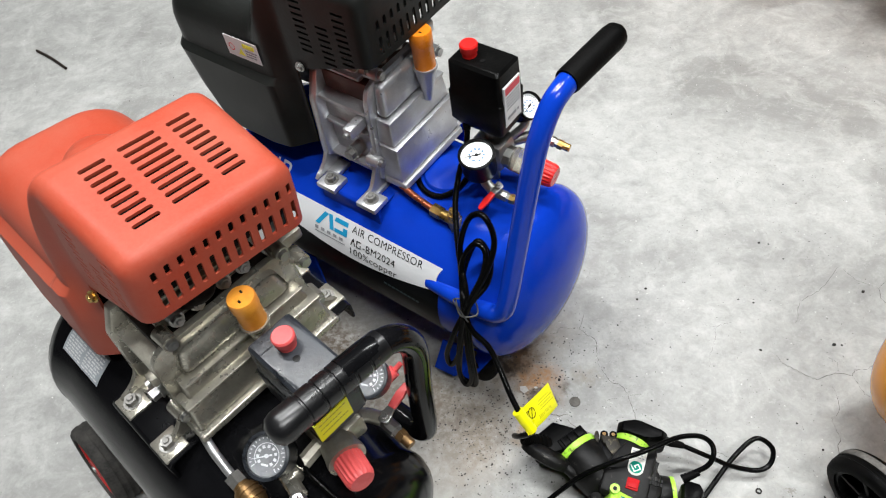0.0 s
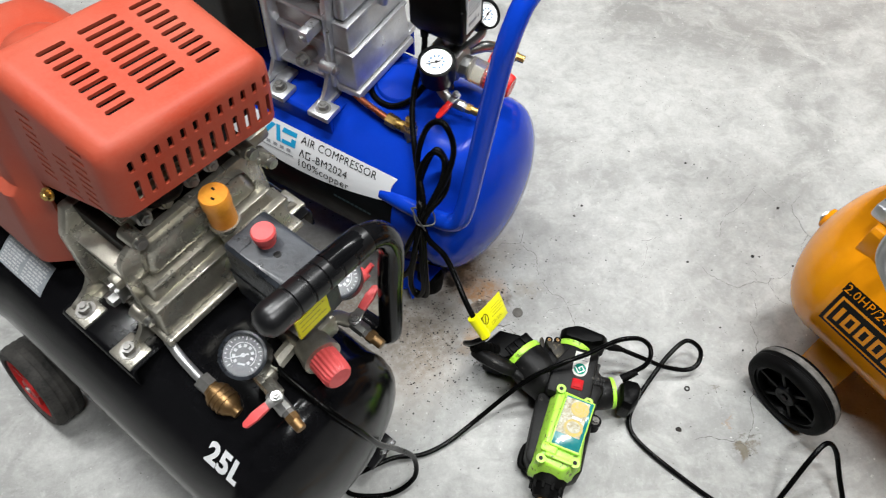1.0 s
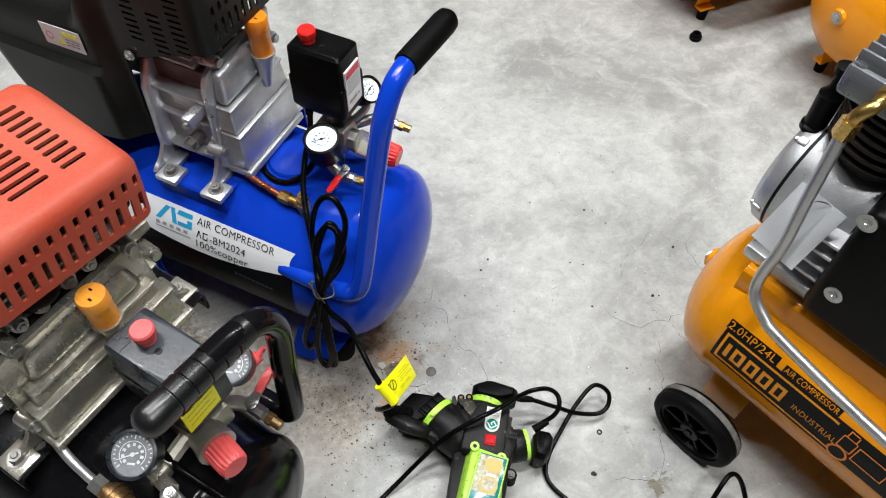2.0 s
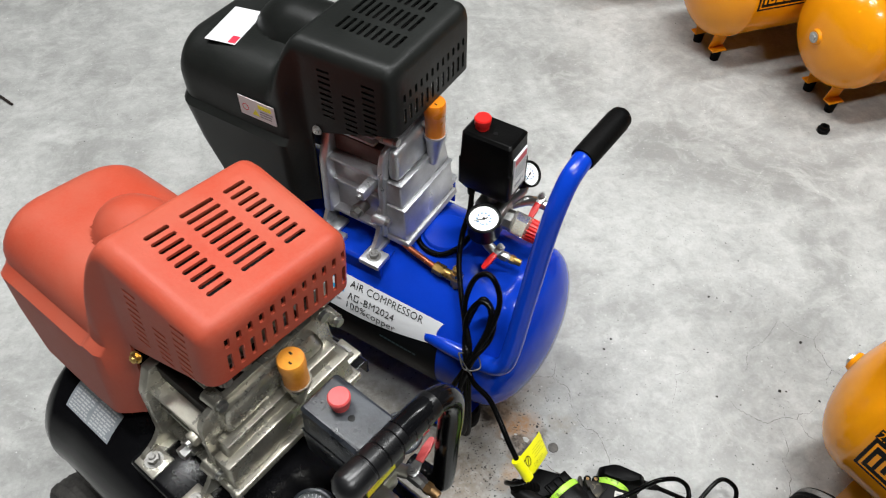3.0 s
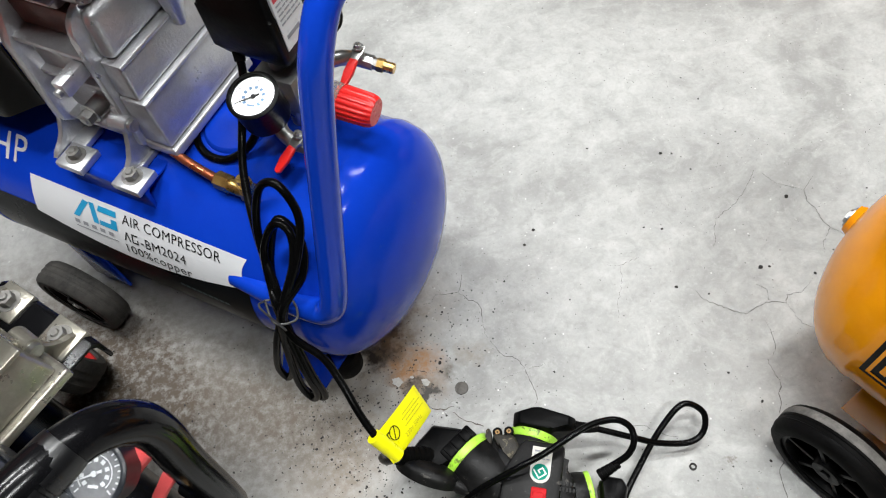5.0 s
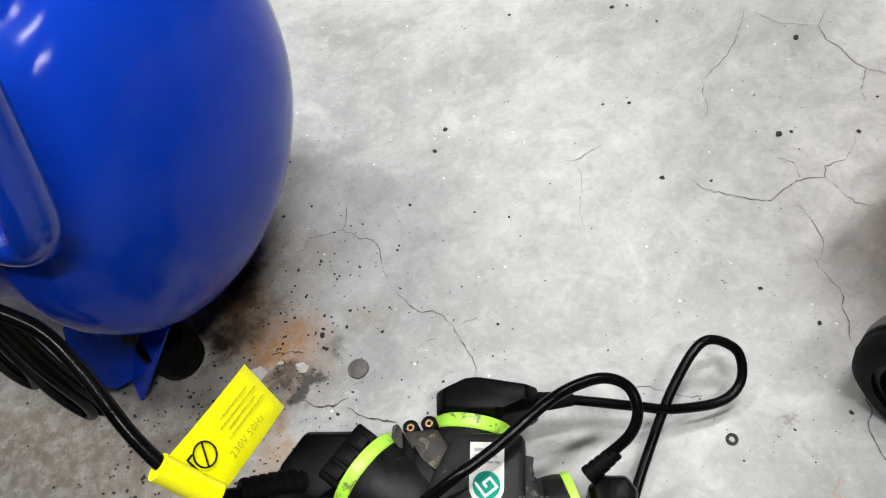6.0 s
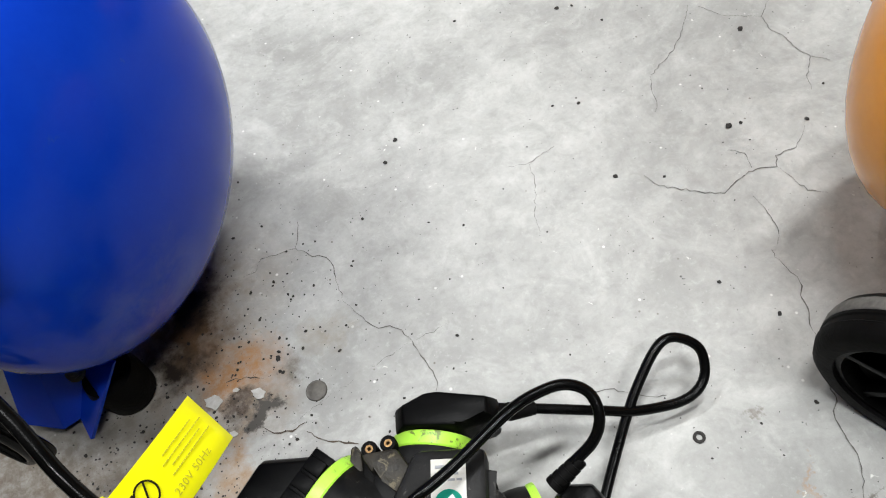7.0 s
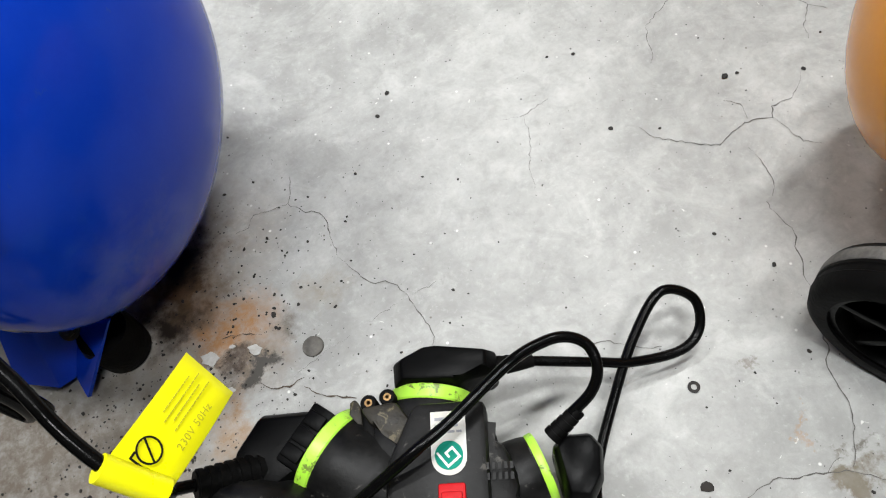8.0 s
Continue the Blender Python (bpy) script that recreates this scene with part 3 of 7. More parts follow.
def gauge(parent, at, normal, up, r, body, face, value, depth=0.024, ring=None):
    """A round pressure gauge whose dial looks along normal."""
    n = Vector(normal).normalized()
    side = Vector(up).cross(n)
    m = axes(at, side, n.cross(side))
    g = make("gauge", body, parent, lambda bm: lathe(bm, [(-depth, 0.0), (-depth, r * 0.9), (-depth + 0.003, r), (-0.002, r), (0.0, r * 1.05), (0.002, r * 1.05), (0.003, r * 0.98), (0.003, r * 0.90), (-0.002, r * 0.88), (-0.002, 0.0)], m @ axes((0, 0, 0), (0, 0, 1), (1, 0, 0)), 36), "round pressure gauge")
    make("dial", face, g, lambda bm: cyl(bm, m @ Vector((0, 0, -0.0015)), m @ Vector((0, 0, -0.0009)), r * 0.885, seg=36))

    def scale(bm):
        for k in range(21):
            a = radians(225 - 270 * k / 20)
            l = 0.16 if k % 5 == 0 else 0.08
            box(bm, r * (0.80 - l), r * 0.80, -0.0005, 0.0005, -0.0008, -0.0005, m=m @ Matrix.Rotation(a, 4, "Z"))
        for k in range(40):
            a = radians(225 - 270 * (k + 0.5) / 40)
            box(bm, r * 0.53, r * 0.56, -r * 0.032, r * 0.032, -0.0008, -0.0005, m=m @ Matrix.Rotation(a, 4, "Z"))

    def numerals(bm):
        for k in range(9):
            a = radians(225 - 270 * k / 8)
            box(bm, r * 0.34, r * 0.47, -r * 0.060, r * 0.060, -0.0008, -0.0005, m=m @ Matrix.Rotation(a, 4, "Z"))
        box(bm, -r * 0.16, r * 0.16, -r * 0.42, -r * 0.34, -0.0008, -0.0005, m=m)
    ink = INK if face is DIAL else DIM_INK
    make("scale", GREY_INK if face is DIAL else DIM_INK, g, scale)
    make("dial_figures", SLATE_INK if face is DIAL else DIM_INK, g, numerals)

    def needle(bm):
        d = m @ Matrix.Rotation(radians(225 - 270 * value), 4, "Z")
        prism(bm, [(-r * 0.25, -0.0009), (r * 0.72, -0.0002), (r * 0.72, 0.0002), (-r * 0.25, 0.0009)], d @ Matrix.Translation((0, 0, -0.0002)), 0.0004)
        cyl(bm, m @ Vector((0, 0, -0.0003)), m @ Vector((0, 0, 0.0007)), r * 0.09, seg=16)
    make("needle", ink, g, needle)
    lens = make("lens", LENS, g, lambda bm: cyl(bm, m @ Vector((0, 0, 0.0014)), m @ Vector((0, 0, 0.0022)), r * 0.9, seg=36))
    lens.visible_shadow = False
    return g


def ball_valve(parent, at, out, lever, metal, handle_mat, size=1.0):
    """A small ball valve at a point, its nipple along out, its lever pointing along lever."""
    p, o, l = Vector(at), Vector(out).normalized(), Vector(lever).normalized()
    up = Vector((0, 0, 1))
    s = size

    def body(bm):
        cyl(bm, p - o * 0.014 * s, p + o * 0.014 * s, 0.0085 * s, seg=8)
        cyl(bm, p + o * 0.014 * s, p + o * 0.020 * s, 0.0070 * s, seg=6)
        cyl(bm, p + up * 0.004 * s, p + up * 0.014 * s, 0.0055 * s, seg=16)
    v = make("ball_valve", STEEL, parent, body, "plated ball valve")

    def nipple(bm):
        cyl(bm, p + o * 0.019 * s, p + o * 0.027 * s, 0.0080 * s, seg=6)
        for k in range(3):
            cyl(bm, p + o * (0.027 + 0.004 * k) * s, p + o * (0.031 + 0.004 * k) * s, 0.0066 * s, 0.0058 * s, seg=18)
    make("nipple", metal, v, nipple, "brass hose nipple")
    q = p + up * 0.015 * s

    m = axes(q, l, up.cross(l)) @ Matrix.Rotation(radians(14), 4, "Y")
    arm = make("lever", STEEL, v, lambda bm: prism(bm, [(-0.007 * s, -0.004 * s), (-0.004 * s, -0.0066 * s), (0.005 * s, -0.0066 * s), (0.014 * s, -0.0040 * s), (0.024 * s, -0.0036 * s), (0.024 * s, 0.0036 * s), (0.014 * s, 0.0040 * s), (0.005 * s, 0.0066 * s), (-0.004 * s, 0.0066 * s), (-0.007 * s, 0.004 * s)], m, 0.0022 * s, 0.0005), "bare steel lever")
    make("lever_sleeve", handle_mat, arm, lambda bm: prism(bm, [(0.0125 * s, -0.0052 * s), (0.030 * s, -0.0056 * s), (0.044 * s, -0.0044 * s), (0.047 * s, 0), (0.044 * s, 0.0044 * s), (0.030 * s, 0.0056 * s), (0.0125 * s, 0.0052 * s)], m @ Matrix.Translation((0, 0, -0.0012 * s)), 0.0048 * s, 0.0014), "red plastic sleeve")
    make("nut", STEEL, v, lambda bm: hexbolt(bm, q + up * 0.003, up, 0.0042 * s, 0.003, 0.0058 * s))
    return v


def fluted(bm, p0, p1, r, n=20, depth=0.07):
    """A round knob with ribs round it."""
    a, b = Vector(p0), Vector(p1)
    d = (b - a)
    m = axes(a, d, Vector((0.3, 0.2, 1)).cross(d))
    rings = []
    for x, k in ((0.0, 0.97), (0.08, 1.0), (0.80, 0.96), (0.93, 0.90), (1.0, 0.78)):
        ring = []
        for i in range(4 * n):
            t = 2 * math.pi * i / (4 * n)
            rr = r * k * (1 - (depth if i % 4 in (0, 1) and x < 0.95 else 0))
            ring.append(bm.verts.new(m @ Vector((x * d.length, rr * math.cos(t), rr * math.sin(t)))))
        rings.append(ring)
    for u, v in zip(rings, rings[1:]):
        for i in range(len(u)):
            bm.faces.new((u[i], u[(i + 1) % len(u)], v[(i + 1) % len(u)], v[i]))
    bm.faces.new(list(reversed(rings[0])))
    bm.faces.new(rings[-1])


def wheel(parent, at, r, w, tyre_mat, hub_mat, spokes, outward=-1, camber=0.0, worn=False):
    """A wheel on a cross axle at its hub's middle; its dished face looks along y * outward."""
    m = Matrix.Translation(at) @ Matrix.Rotation(radians(outward * camber), 4, "X") @ axes((0, 0, 0), (0, outward, 0), (1, 0, 0))
    t = make("wheel", tyre_mat, parent, lambda bm: lathe(bm, [(-w / 2, r * 0.76), (-w / 2, r * 0.90), (-w * 0.40, r * 0.97), (-w * 0.2, r), (-w * 0.17, r * 0.985), (-w * 0.06, r * 0.985), (-w * 0.03, r), (w * 0.03, r), (w * 0.06, r * 0.985), (w * 0.17, r * 0.985), (w * 0.2, r), (w * 0.40, r * 0.97), (w / 2, r * 0.90), (w / 2, r * 0.76)], m, 48, True), "grooved tyre")

    def hub(bm):
        lathe(bm, [(-w * 0.35, 0.012), (-w * 0.35, r * 0.76), (w * 0.42, r * 0.76), (w * 0.42, r * 0.70), (w * 0.10, r * 0.64), (w * 0.06, r * 0.30), (w * 0.30, r * 0.26), (w * 0.46, r * 0.22), (w * 0.48, r * 0.13), (w * 0.36, 0.0)], m, 40)
        for k in range(spokes):
            q = m @ Matrix.Rotation(2 * math.pi * k / spokes, 4, "X")
            box(bm, w * 0.05, w * 0.36, r * 0.2, r * 0.70, -0.0028, 0.0028, 0.001, q)
    make("rim", hub_mat, t, hub)
    if worn:
        make("worn_edge", PALE_RUBBER, t, lambda bm: lathe(bm, [(-w * 0.30, r * 0.955), (-w * 0.30, r * 0.992), (-w * 0.20, r * 1.005), (-w * 0.06, r * 1.004), (-w * 0.03, r * 0.99), (-w * 0.03, r * 0.96)], m, 48, True), "pale scuffed tyre edge")
    make("axle", BLACK_PLASTIC if worn else STEEL, t, lambda bm: cyl(bm, m @ Vector((-w * 0.6, 0, 0)), m @ Vector((w * 0.52, 0, 0)), 0.005, seg=14))
    return t


def section(x, y0, y1, z0, z1, r, step, zc):
    """One cross section of the hood: flanks with a set-out skirt below zc, rounded shoulders, a finely divided top."""
    mid = min(max(zc, z0 + 0.012), z1 - r - 0.006)
    half = [(y0 - step, z0), (y0 - step, z0 + (mid - z0) * 0.5), (y0 - step * 0.9, mid - 0.005), (y0 - step * 0.1, mid + 0.003), (y0, (mid + z1 - r) / 2 + 0.002), (y0 + 0.001, z1 - r)]
    pts = list(half)
    for k in range(1, 8):
        a = math.pi - math.pi / 2 * k / 7
        pts.append((y0 + 0.001 + r + r * math.cos(a), z1 - r + r * math.sin(a)))
    for k in range(1, 34):
        pts.append((y0 + r + (y1 - y0 - 2 * r) * k / 34, z1))
    for k in range(0, 7):
        a = math.pi / 2 - math.pi / 2 * k / 7
        pts.append((y1 - 0.001 - r + r * math.cos(a), z1 - r + r * math.sin(a)))
    pts += [(y0 + y1 - y, z) for y, z in reversed(half)]
    return [Vector((x, y, z)) for y, z in pts]


def cowl(parent, material, xf, xr, y0, y1, zf, zt, zs, zb, zr, label, groups, fall, far_by, hump, vents, seat):
    """The fan hood: a tall slotted block over the pump and a lower, wider tail over the motor, open below."""
    st = []
    e = 0.016
    zc = zs - 0.024
    wide_by, step = 0.013, 0.012
    for k in range(6):                                     # rounded front edge
        a = math.pi / 2 * k / 5
        s = e * (1 - math.sin(a))
        st.append((xf - e + e * math.cos(a), y0 + s, y1 - s, zf, zt - fall - s, 0.018, 0.0, zf))
    for k in range(1, 6):
        u = k / 5
        st.append((xf - e - (0.124 - e) * u, y0 - 0.003 * u, y1 + 0.003 * u, zf + (zs - zf) * u, zt - fall * (1 - u), 0.018, 0.0, zf))
    xb, xm = xf - 0.124, xf - 0.207
    for k in range(1, 23):                                 # sloping back of the block, down to the tail
        u = k / 22
        x = xb + (xm - xb) * u
        t = min(max((u - 0.18) / 0.72, 0), 1)
        s = t * t * (3 - 2 * t)
        v = min(max((u - 0.10) / 0.5, 0), 1)
        v = v * v * (3 - 2 * v)
        low = zs if u < 0.10 else zb + 0.016 * (1 - u)
        st.append((x, y0 - 0.003 - wide_by * v, y1 + 0.003 + (far_by - 0.003) * v, low, zt + (zr - zt) * s, 0.018 + 0.036 * s, step * v, zc))
    back = 0.040
    for k in range(1, 25):
        u = k / 24
        st.append((xm + (xr + back - xm) * u, y0 - 0.003 - wide_by, y1 + far_by, zb, zr - 0.006 * u, 0.054, step, zc))
    for k in range(1, 9):
        a = math.pi / 2 * k / 8
        s = back * (1 - math.cos(a))
        st.append((xr + back - back * math.sin(a), y0 - 0.003 - wide_by + s, y1 + far_by - s, zb, zr - 0.006 - s * 0.8, 0.054, step, zc))
    bm = bmesh.new()
    rows = [[bm.verts.new(q) for q in section(*t)] for t in st]
    bx, hx, by, ym, rise, power = hump
    for row in rows:
        for v in row:
            w = min(max((xm - v.co.x) / (xm - xr), 0.0), 1.0)
            v.co.x += 0.068 * w * w * min(max((zr - 0.045 - v.co.z) / (zr - 0.045 - zb), 0.0), 1.0) ** 1.9    # the back leans in towards its foot
            d = (min(v.co.x - bx, 0.0) / hx) ** 2 + ((v.co.y - ym) / by) ** 2
            if d < 1 and v.co.z > zr - 0.03 and v.co.x < xb:               # the round swelling over the motor's end
                v.co.z = max(v.co.z, zr - 0.004 + rise * (1 - d) ** power)
    for a, b in zip(rows, rows[1:]):
        for i in range(len(a) - 1):
            bm.faces.new((a[i], a[i + 1], b[i + 1], b[i]))
    bm.faces.new(rows[0])
    bm.faces.new(list(reversed(rows[-1])))
    ob = part("hood", bm, material, parent, label, 50)
    cut = bmesh.new()
    wide = y1 - y0
    for ya, yb, xa in groups:
        for k in range(9):
            x = xa - 0.0104 * k
            box(cut, x - 0.0025, x + 0.0025, ya, yb, zt - 0.04, zt + 0.02, 0.0015, None, 1)
    n = 12
    for k in range(n):
        y = vents[0] + (vents[1] - vents[0]) * k / (n - 1)
        box(cut, xf - 0.03, xf + 0.02, y - 0.0026, y + 0.0026, zf + 0.009, zf + 0.032, 0.001, None, 1)
        box(cut, xf - 0.03, xf + 0.02, y - 0.0026, y + 0.0026, zf + 0.0415, zf + 0.053, 0.001, None, 1)
    for c, x in enumerate((xf - 0.034, xf - 0.064, xf - 0.098)):
        for k in range(9):
            z = zt - 0.030 - 0.0085 * k - (0.026 if c == 1 else 0)
            if z > zf + (zs - zf) * (xf - x) / 0.112 + 0.008:
                box(cut, x - 0.009, x + 0.009, y0 - 0.03, y0 + 0.02, z - 0.0017, z + 0.0017)
    carve(ob, cut, 0.003)
    # unseen dark box, added so the slots look shaded inside
    make("slot_backing", INNER_BLACK, ob, lambda bm: box(bm, xf - 0.100, xf - 0.018, y0 + 0.012, y1 - 0.012, zf + 0.002, zt - fall - 0.012, 0.006), "unseen dark box added behind the vent slots")
    ob.matrix_basis = seat
    return ob


def pump(parent, zb, k, metal, knob_mat, dirty, ym, hw, feet, cap_at, tiers, ledges):
    """The cast pump: crankcase on four feet, a back plate with screw bosses, a cover in three tiers, head and filter."""
    def z(v):
        return zb + (v - 0.32) * k
    yz = lambda x: Matrix(((0, 0, 1, x), (1, 0, 0, 0), (0, 1, 0, 0), (0, 0, 0, 1)))
    ya, yb = ym - hw, ym + hw
    reach = 0.006 if dirty else 0.026

    def rear(bm):
        prism(bm, [(ya - 0.010, z(0.350)), (ya + 0.006, z(0.336)), (yb - 0.006, z(0.336)), (yb + 0.010, z(0.350)), (yb + 0.004, z(0.44)), (yb - 0.012, z(0.478)), (ya + 0.012, z(0.478)), (ya - 0.004, z(0.44))], yz(-0.122), 0.014, 0.003)
    case = make("crankcase", metal, parent, rear, "cast aluminium pump case")
    make("case_core", metal, case, lambda bm: box(bm, -0.112, -0.026, ya + 0.012, yb - 0.012, z(0.345), z(0.446), 0.004))
    # recess coloured darker than the case, its shade put into the material
    make("case_recess", DARK_CAST if dirty else recess_shade, case, lambda bm: box(bm, -0.110, -0.028, ya + 0.020, yb - 0.020, z(0.447), z(0.476), 0.002))
    for h, d in ((0.350, 0.006), (0.404, 0.0), (0.444, 0.002)):
        make("case_rib", metal, case, lambda bm: box(bm, -0.110, -0.026, ya + 0.004 - d, yb - 0.004 + d, z(h) - 0.003, z(h) + 0.003, 0.0015))
    # back plate with a rounded top
    out = [(ya - 0.003, z(0.342)), (ya + 0.006, z(0.332)), (yb - 0.006, z(0.332)), (yb + 0.003, z(0.342)), (yb - 0.002, z(0.440))]
    for c, a0 in ((yb - 0.026, 0), (ya + 0.026, 90)):
        for q in range(7):
            a = radians(a0 + 15 * q)
            out.append((c + 0.022 * math.cos(a), z(0.464) + 0.022 * k * math.sin(a)))
    out.append((ya + 0.002, z(0.440)))
    plate = make("back_plate", metal, case, lambda bm: prism(bm, out, yz(-0.027), 0.008, 0.002), "cast back plate")
    for y, v, l in ((ya + 0.030, 0.492, 0.004), (ya - 0.003, 0.374, 0.010), (yb - 0.012, 0.488, 0.004), (yb + 0.006, 0.452, 0.010), (yb + 0.004, 0.372, 0.010)):
        make("screw_boss", metal, plate, lambda bm: (cyl(bm, (-0.034, y, z(v)), (-0.014, y, z(v)), 0.0088, 0.0080, seg=20), box(bm, -0.030, -0.020, min(y, ym * 0.12 + y * 0.88), max(y, ym * 0.12 + y * 0.88), z(v) - 0.006, z(v) + 0.006, 0.002)))
        make("plate_screw", STEEL, plate, lambda bm: (cyl(bm, (-0.014, y, z(v)), (-0.009, y, z(v)), 0.0058, seg=18), cyl(bm, (-0.0092, y, z(v)), (-0.0086, y, z(v)), 0.0030, seg=6)))

    def tier(z0, z1, h0, h1, x0, x1, bev):
        """One step of the cover: a block that narrows and leans back towards its top."""
        def build(bm):
            lo = [bm.verts.new(q) for q in ((-0.020, ym - h0, z0), (x0, ym - h0, z0), (x0, ym + h0, z0), (-0.020, ym + h0, z0))]
            hi = [bm.verts.new(q) for q in ((-0.020, ym - h1, z1), (x1, ym - h1, z1), (x1, ym + h1, z1), (-0.020, ym + h1, z1))]
            bm.faces.new(list(reversed(lo)))
            bm.faces.new(hi)
            for q in range(4):
                bm.faces.new((lo[q], lo[(q + 1) % 4], hi[(q + 1) % 4], hi[q]))
            bmesh.ops.bevel(bm, geom=bm.edges[:], offset=bev, segments=3, profile=0.5, affect="EDGES")
        return build
    for t in tiers:
        make("cover_tier", metal, case, tier(*t), "stepped cast front cover")
    for z0, x, h in ledges:
        make("cover_ledge", metal, case, lambda bm: box(bm, -0.018, x, ym - h, ym + h, z0 - 0.0045, z0, 0.0018))
    make("drain_bolt", STEEL, case, lambda bm: (cyl(bm, (-0.062, ya + 0.014, z(0.372)), (-0.062, ya - 0.004, z(0.373)), 0.0095, seg=20), hexbolt(bm, (-0.062, ya - 0.004, z(0.373)), (0.05, -1, 0.05), 0.0078, 0.009, 0.0105)))
    make("case_lug", metal, case, lambda bm: box(bm, -0.044, -0.030, ya - reach, ya + 0.012, z(0.424), z(0.440), 0.003))
    make("lug_pin", STEEL, case, lambda bm: cyl(bm, (-0.037, ya - reach - 0.004, z(0.431)), (-0.037, ya - reach + 0.002, z(0.431)), 0.0040, seg=12))
    make("case_lug", metal, case, lambda bm: box(bm, -0.046, -0.028, yb - 0.012, yb + 0.024, z(0.468), z(0.486), 0.004))
    # feet: a bolted pad, and a curved web up to the case
    for x, y, s in feet:
        def foot(bm):
            box(bm, x - 0.017, x + 0.017, y - 0.015, y + 0.015, zb - 0.003, zb + 0.006, 0.0018)
            edge = ya if s > 0 else yb
            xw = -0.027 if x > -0.06 else -0.116
            web = [(y - s * 0.010, zb + 0.004), (edge + s * 0.012, zb + 0.004), (edge + s * 0.012, z(0.398))]
            for q in range(7):
                a = radians(90 * q / 6)
                web.append((y - s * 0.004 + (edge - s * 0.002 - y + s * 0.004) * math.sin(radians(90) - a), zb + 0.010 + (z(0.390) - zb - 0.010) * (1 - math.sin(a))))
            prism(bm, web, yz(xw - 0.003), 0.006, 0.001)
            box(bm, min(xw, x) , max(xw, x) + 0.001, min(y + s * 0.012, edge + s * 0.010), max(y + s * 0.012, edge + s * 0.010), zb - 0.001, zb + 0.006, 0.001)
        f = make("pump_foot", metal, case, foot)
        make("foot_bolt", ROUGH_STEEL, f, lambda bm: hexbolt(bm, (x, y, zb + 0.005), (0, 0, 1), 0.0072, 0.007, 0.0105))

    hd = make("cylinder_head", metal, case, lambda bm: box(bm, -0.105, -0.040, ym - 0.050, ym + 0.050, z(0.478), z(0.545), 0.004))
    for i in range(5):
        make("head_fin", metal, hd, lambda bm: box(bm, -0.112, -0.034, ym - 0.058, ym + 0.058, z(0.490) + 0.011 * i, z(0.490) + 0.011 * i + 0.003, 0.001))
    for y in (-0.040, -0.016, 0.016, 0.040):
        make("head_bolt", STEEL, case, lambda bm: (cyl(bm, (-0.040, ym + y, z(0.496)), (-0.030, ym + y, z(0.496)), 0.008, seg=16), hexbolt(bm, (-0.030, ym + y, z(0.496)), (1, 0, 0.2), 0.006, 0.005, 0.008)))
    for y in (-0.030, 0.004):
        make("head_flange", metal, case, lambda bm: cyl(bm, (-0.058, ym + y, z(0.486)), (-0.052, ym + y, z(0.486)), 0.019, seg=28))
    make("air_elbow", DARK_CAST if dirty else STEEL, case, lambda bm: tube(bm, [(-0.050, ym - 0.030, z(0.494)), (-0.032, ym - 0.022, z(0.500)), (-0.026, ym - 0.004, z(0.502)), (-0.040, ym + 0.010, z(0.498))], 0.0055, 12))
    # filter with its cap
    x, y, zc, h = cap_at
    w = 0.98 if dirty else 1.0
    make("filter_socket", metal, case, lambda bm: (cyl(bm, (x - 0.004, y, zc - 0.052 * k), (x, y, zc - 0.003), 0.006, 0.0145 * w, seg=24), cyl(bm, (x, y, zc - 0.003), (x, y, zc + 0.001), 0.0158 * w, seg=24)))
    c = make("filter_cap", knob_mat, case, lambda bm: lathe(bm, [(0, 0.0), (0, 0.0138 * w), (h * 0.60, 0.0136 * w), (h * 0.63, 0.0146 * w), (h * 0.95, 0.0146 * w), (h, 0.0136 * w), (h, 0.0)], axes((x, y, zc), (0, 0, 1), (1, 0, 0)), 32), "orange air filter cap")
    for dx, dy in ((-0.004, 0.004), (0.004, -0.004)):
        make("cap_hole", INK, c, lambda bm: box(bm, x + dx - 0.0022, x + dx + 0.0022, y + dy - 0.0012, y + dy + 0.0012, zc + h - 0.002, zc + h + 0.0004, 0.0006))
    return case


# darker copy of the casting, with the shade of the recess painted in
recess_shade = surface("shaded_casting", (0.20, 0.14, 0.13), (0.12, 0.09, 0.085), 0.5, 0.4, patch=26, amount=0.6, bump=0.2)


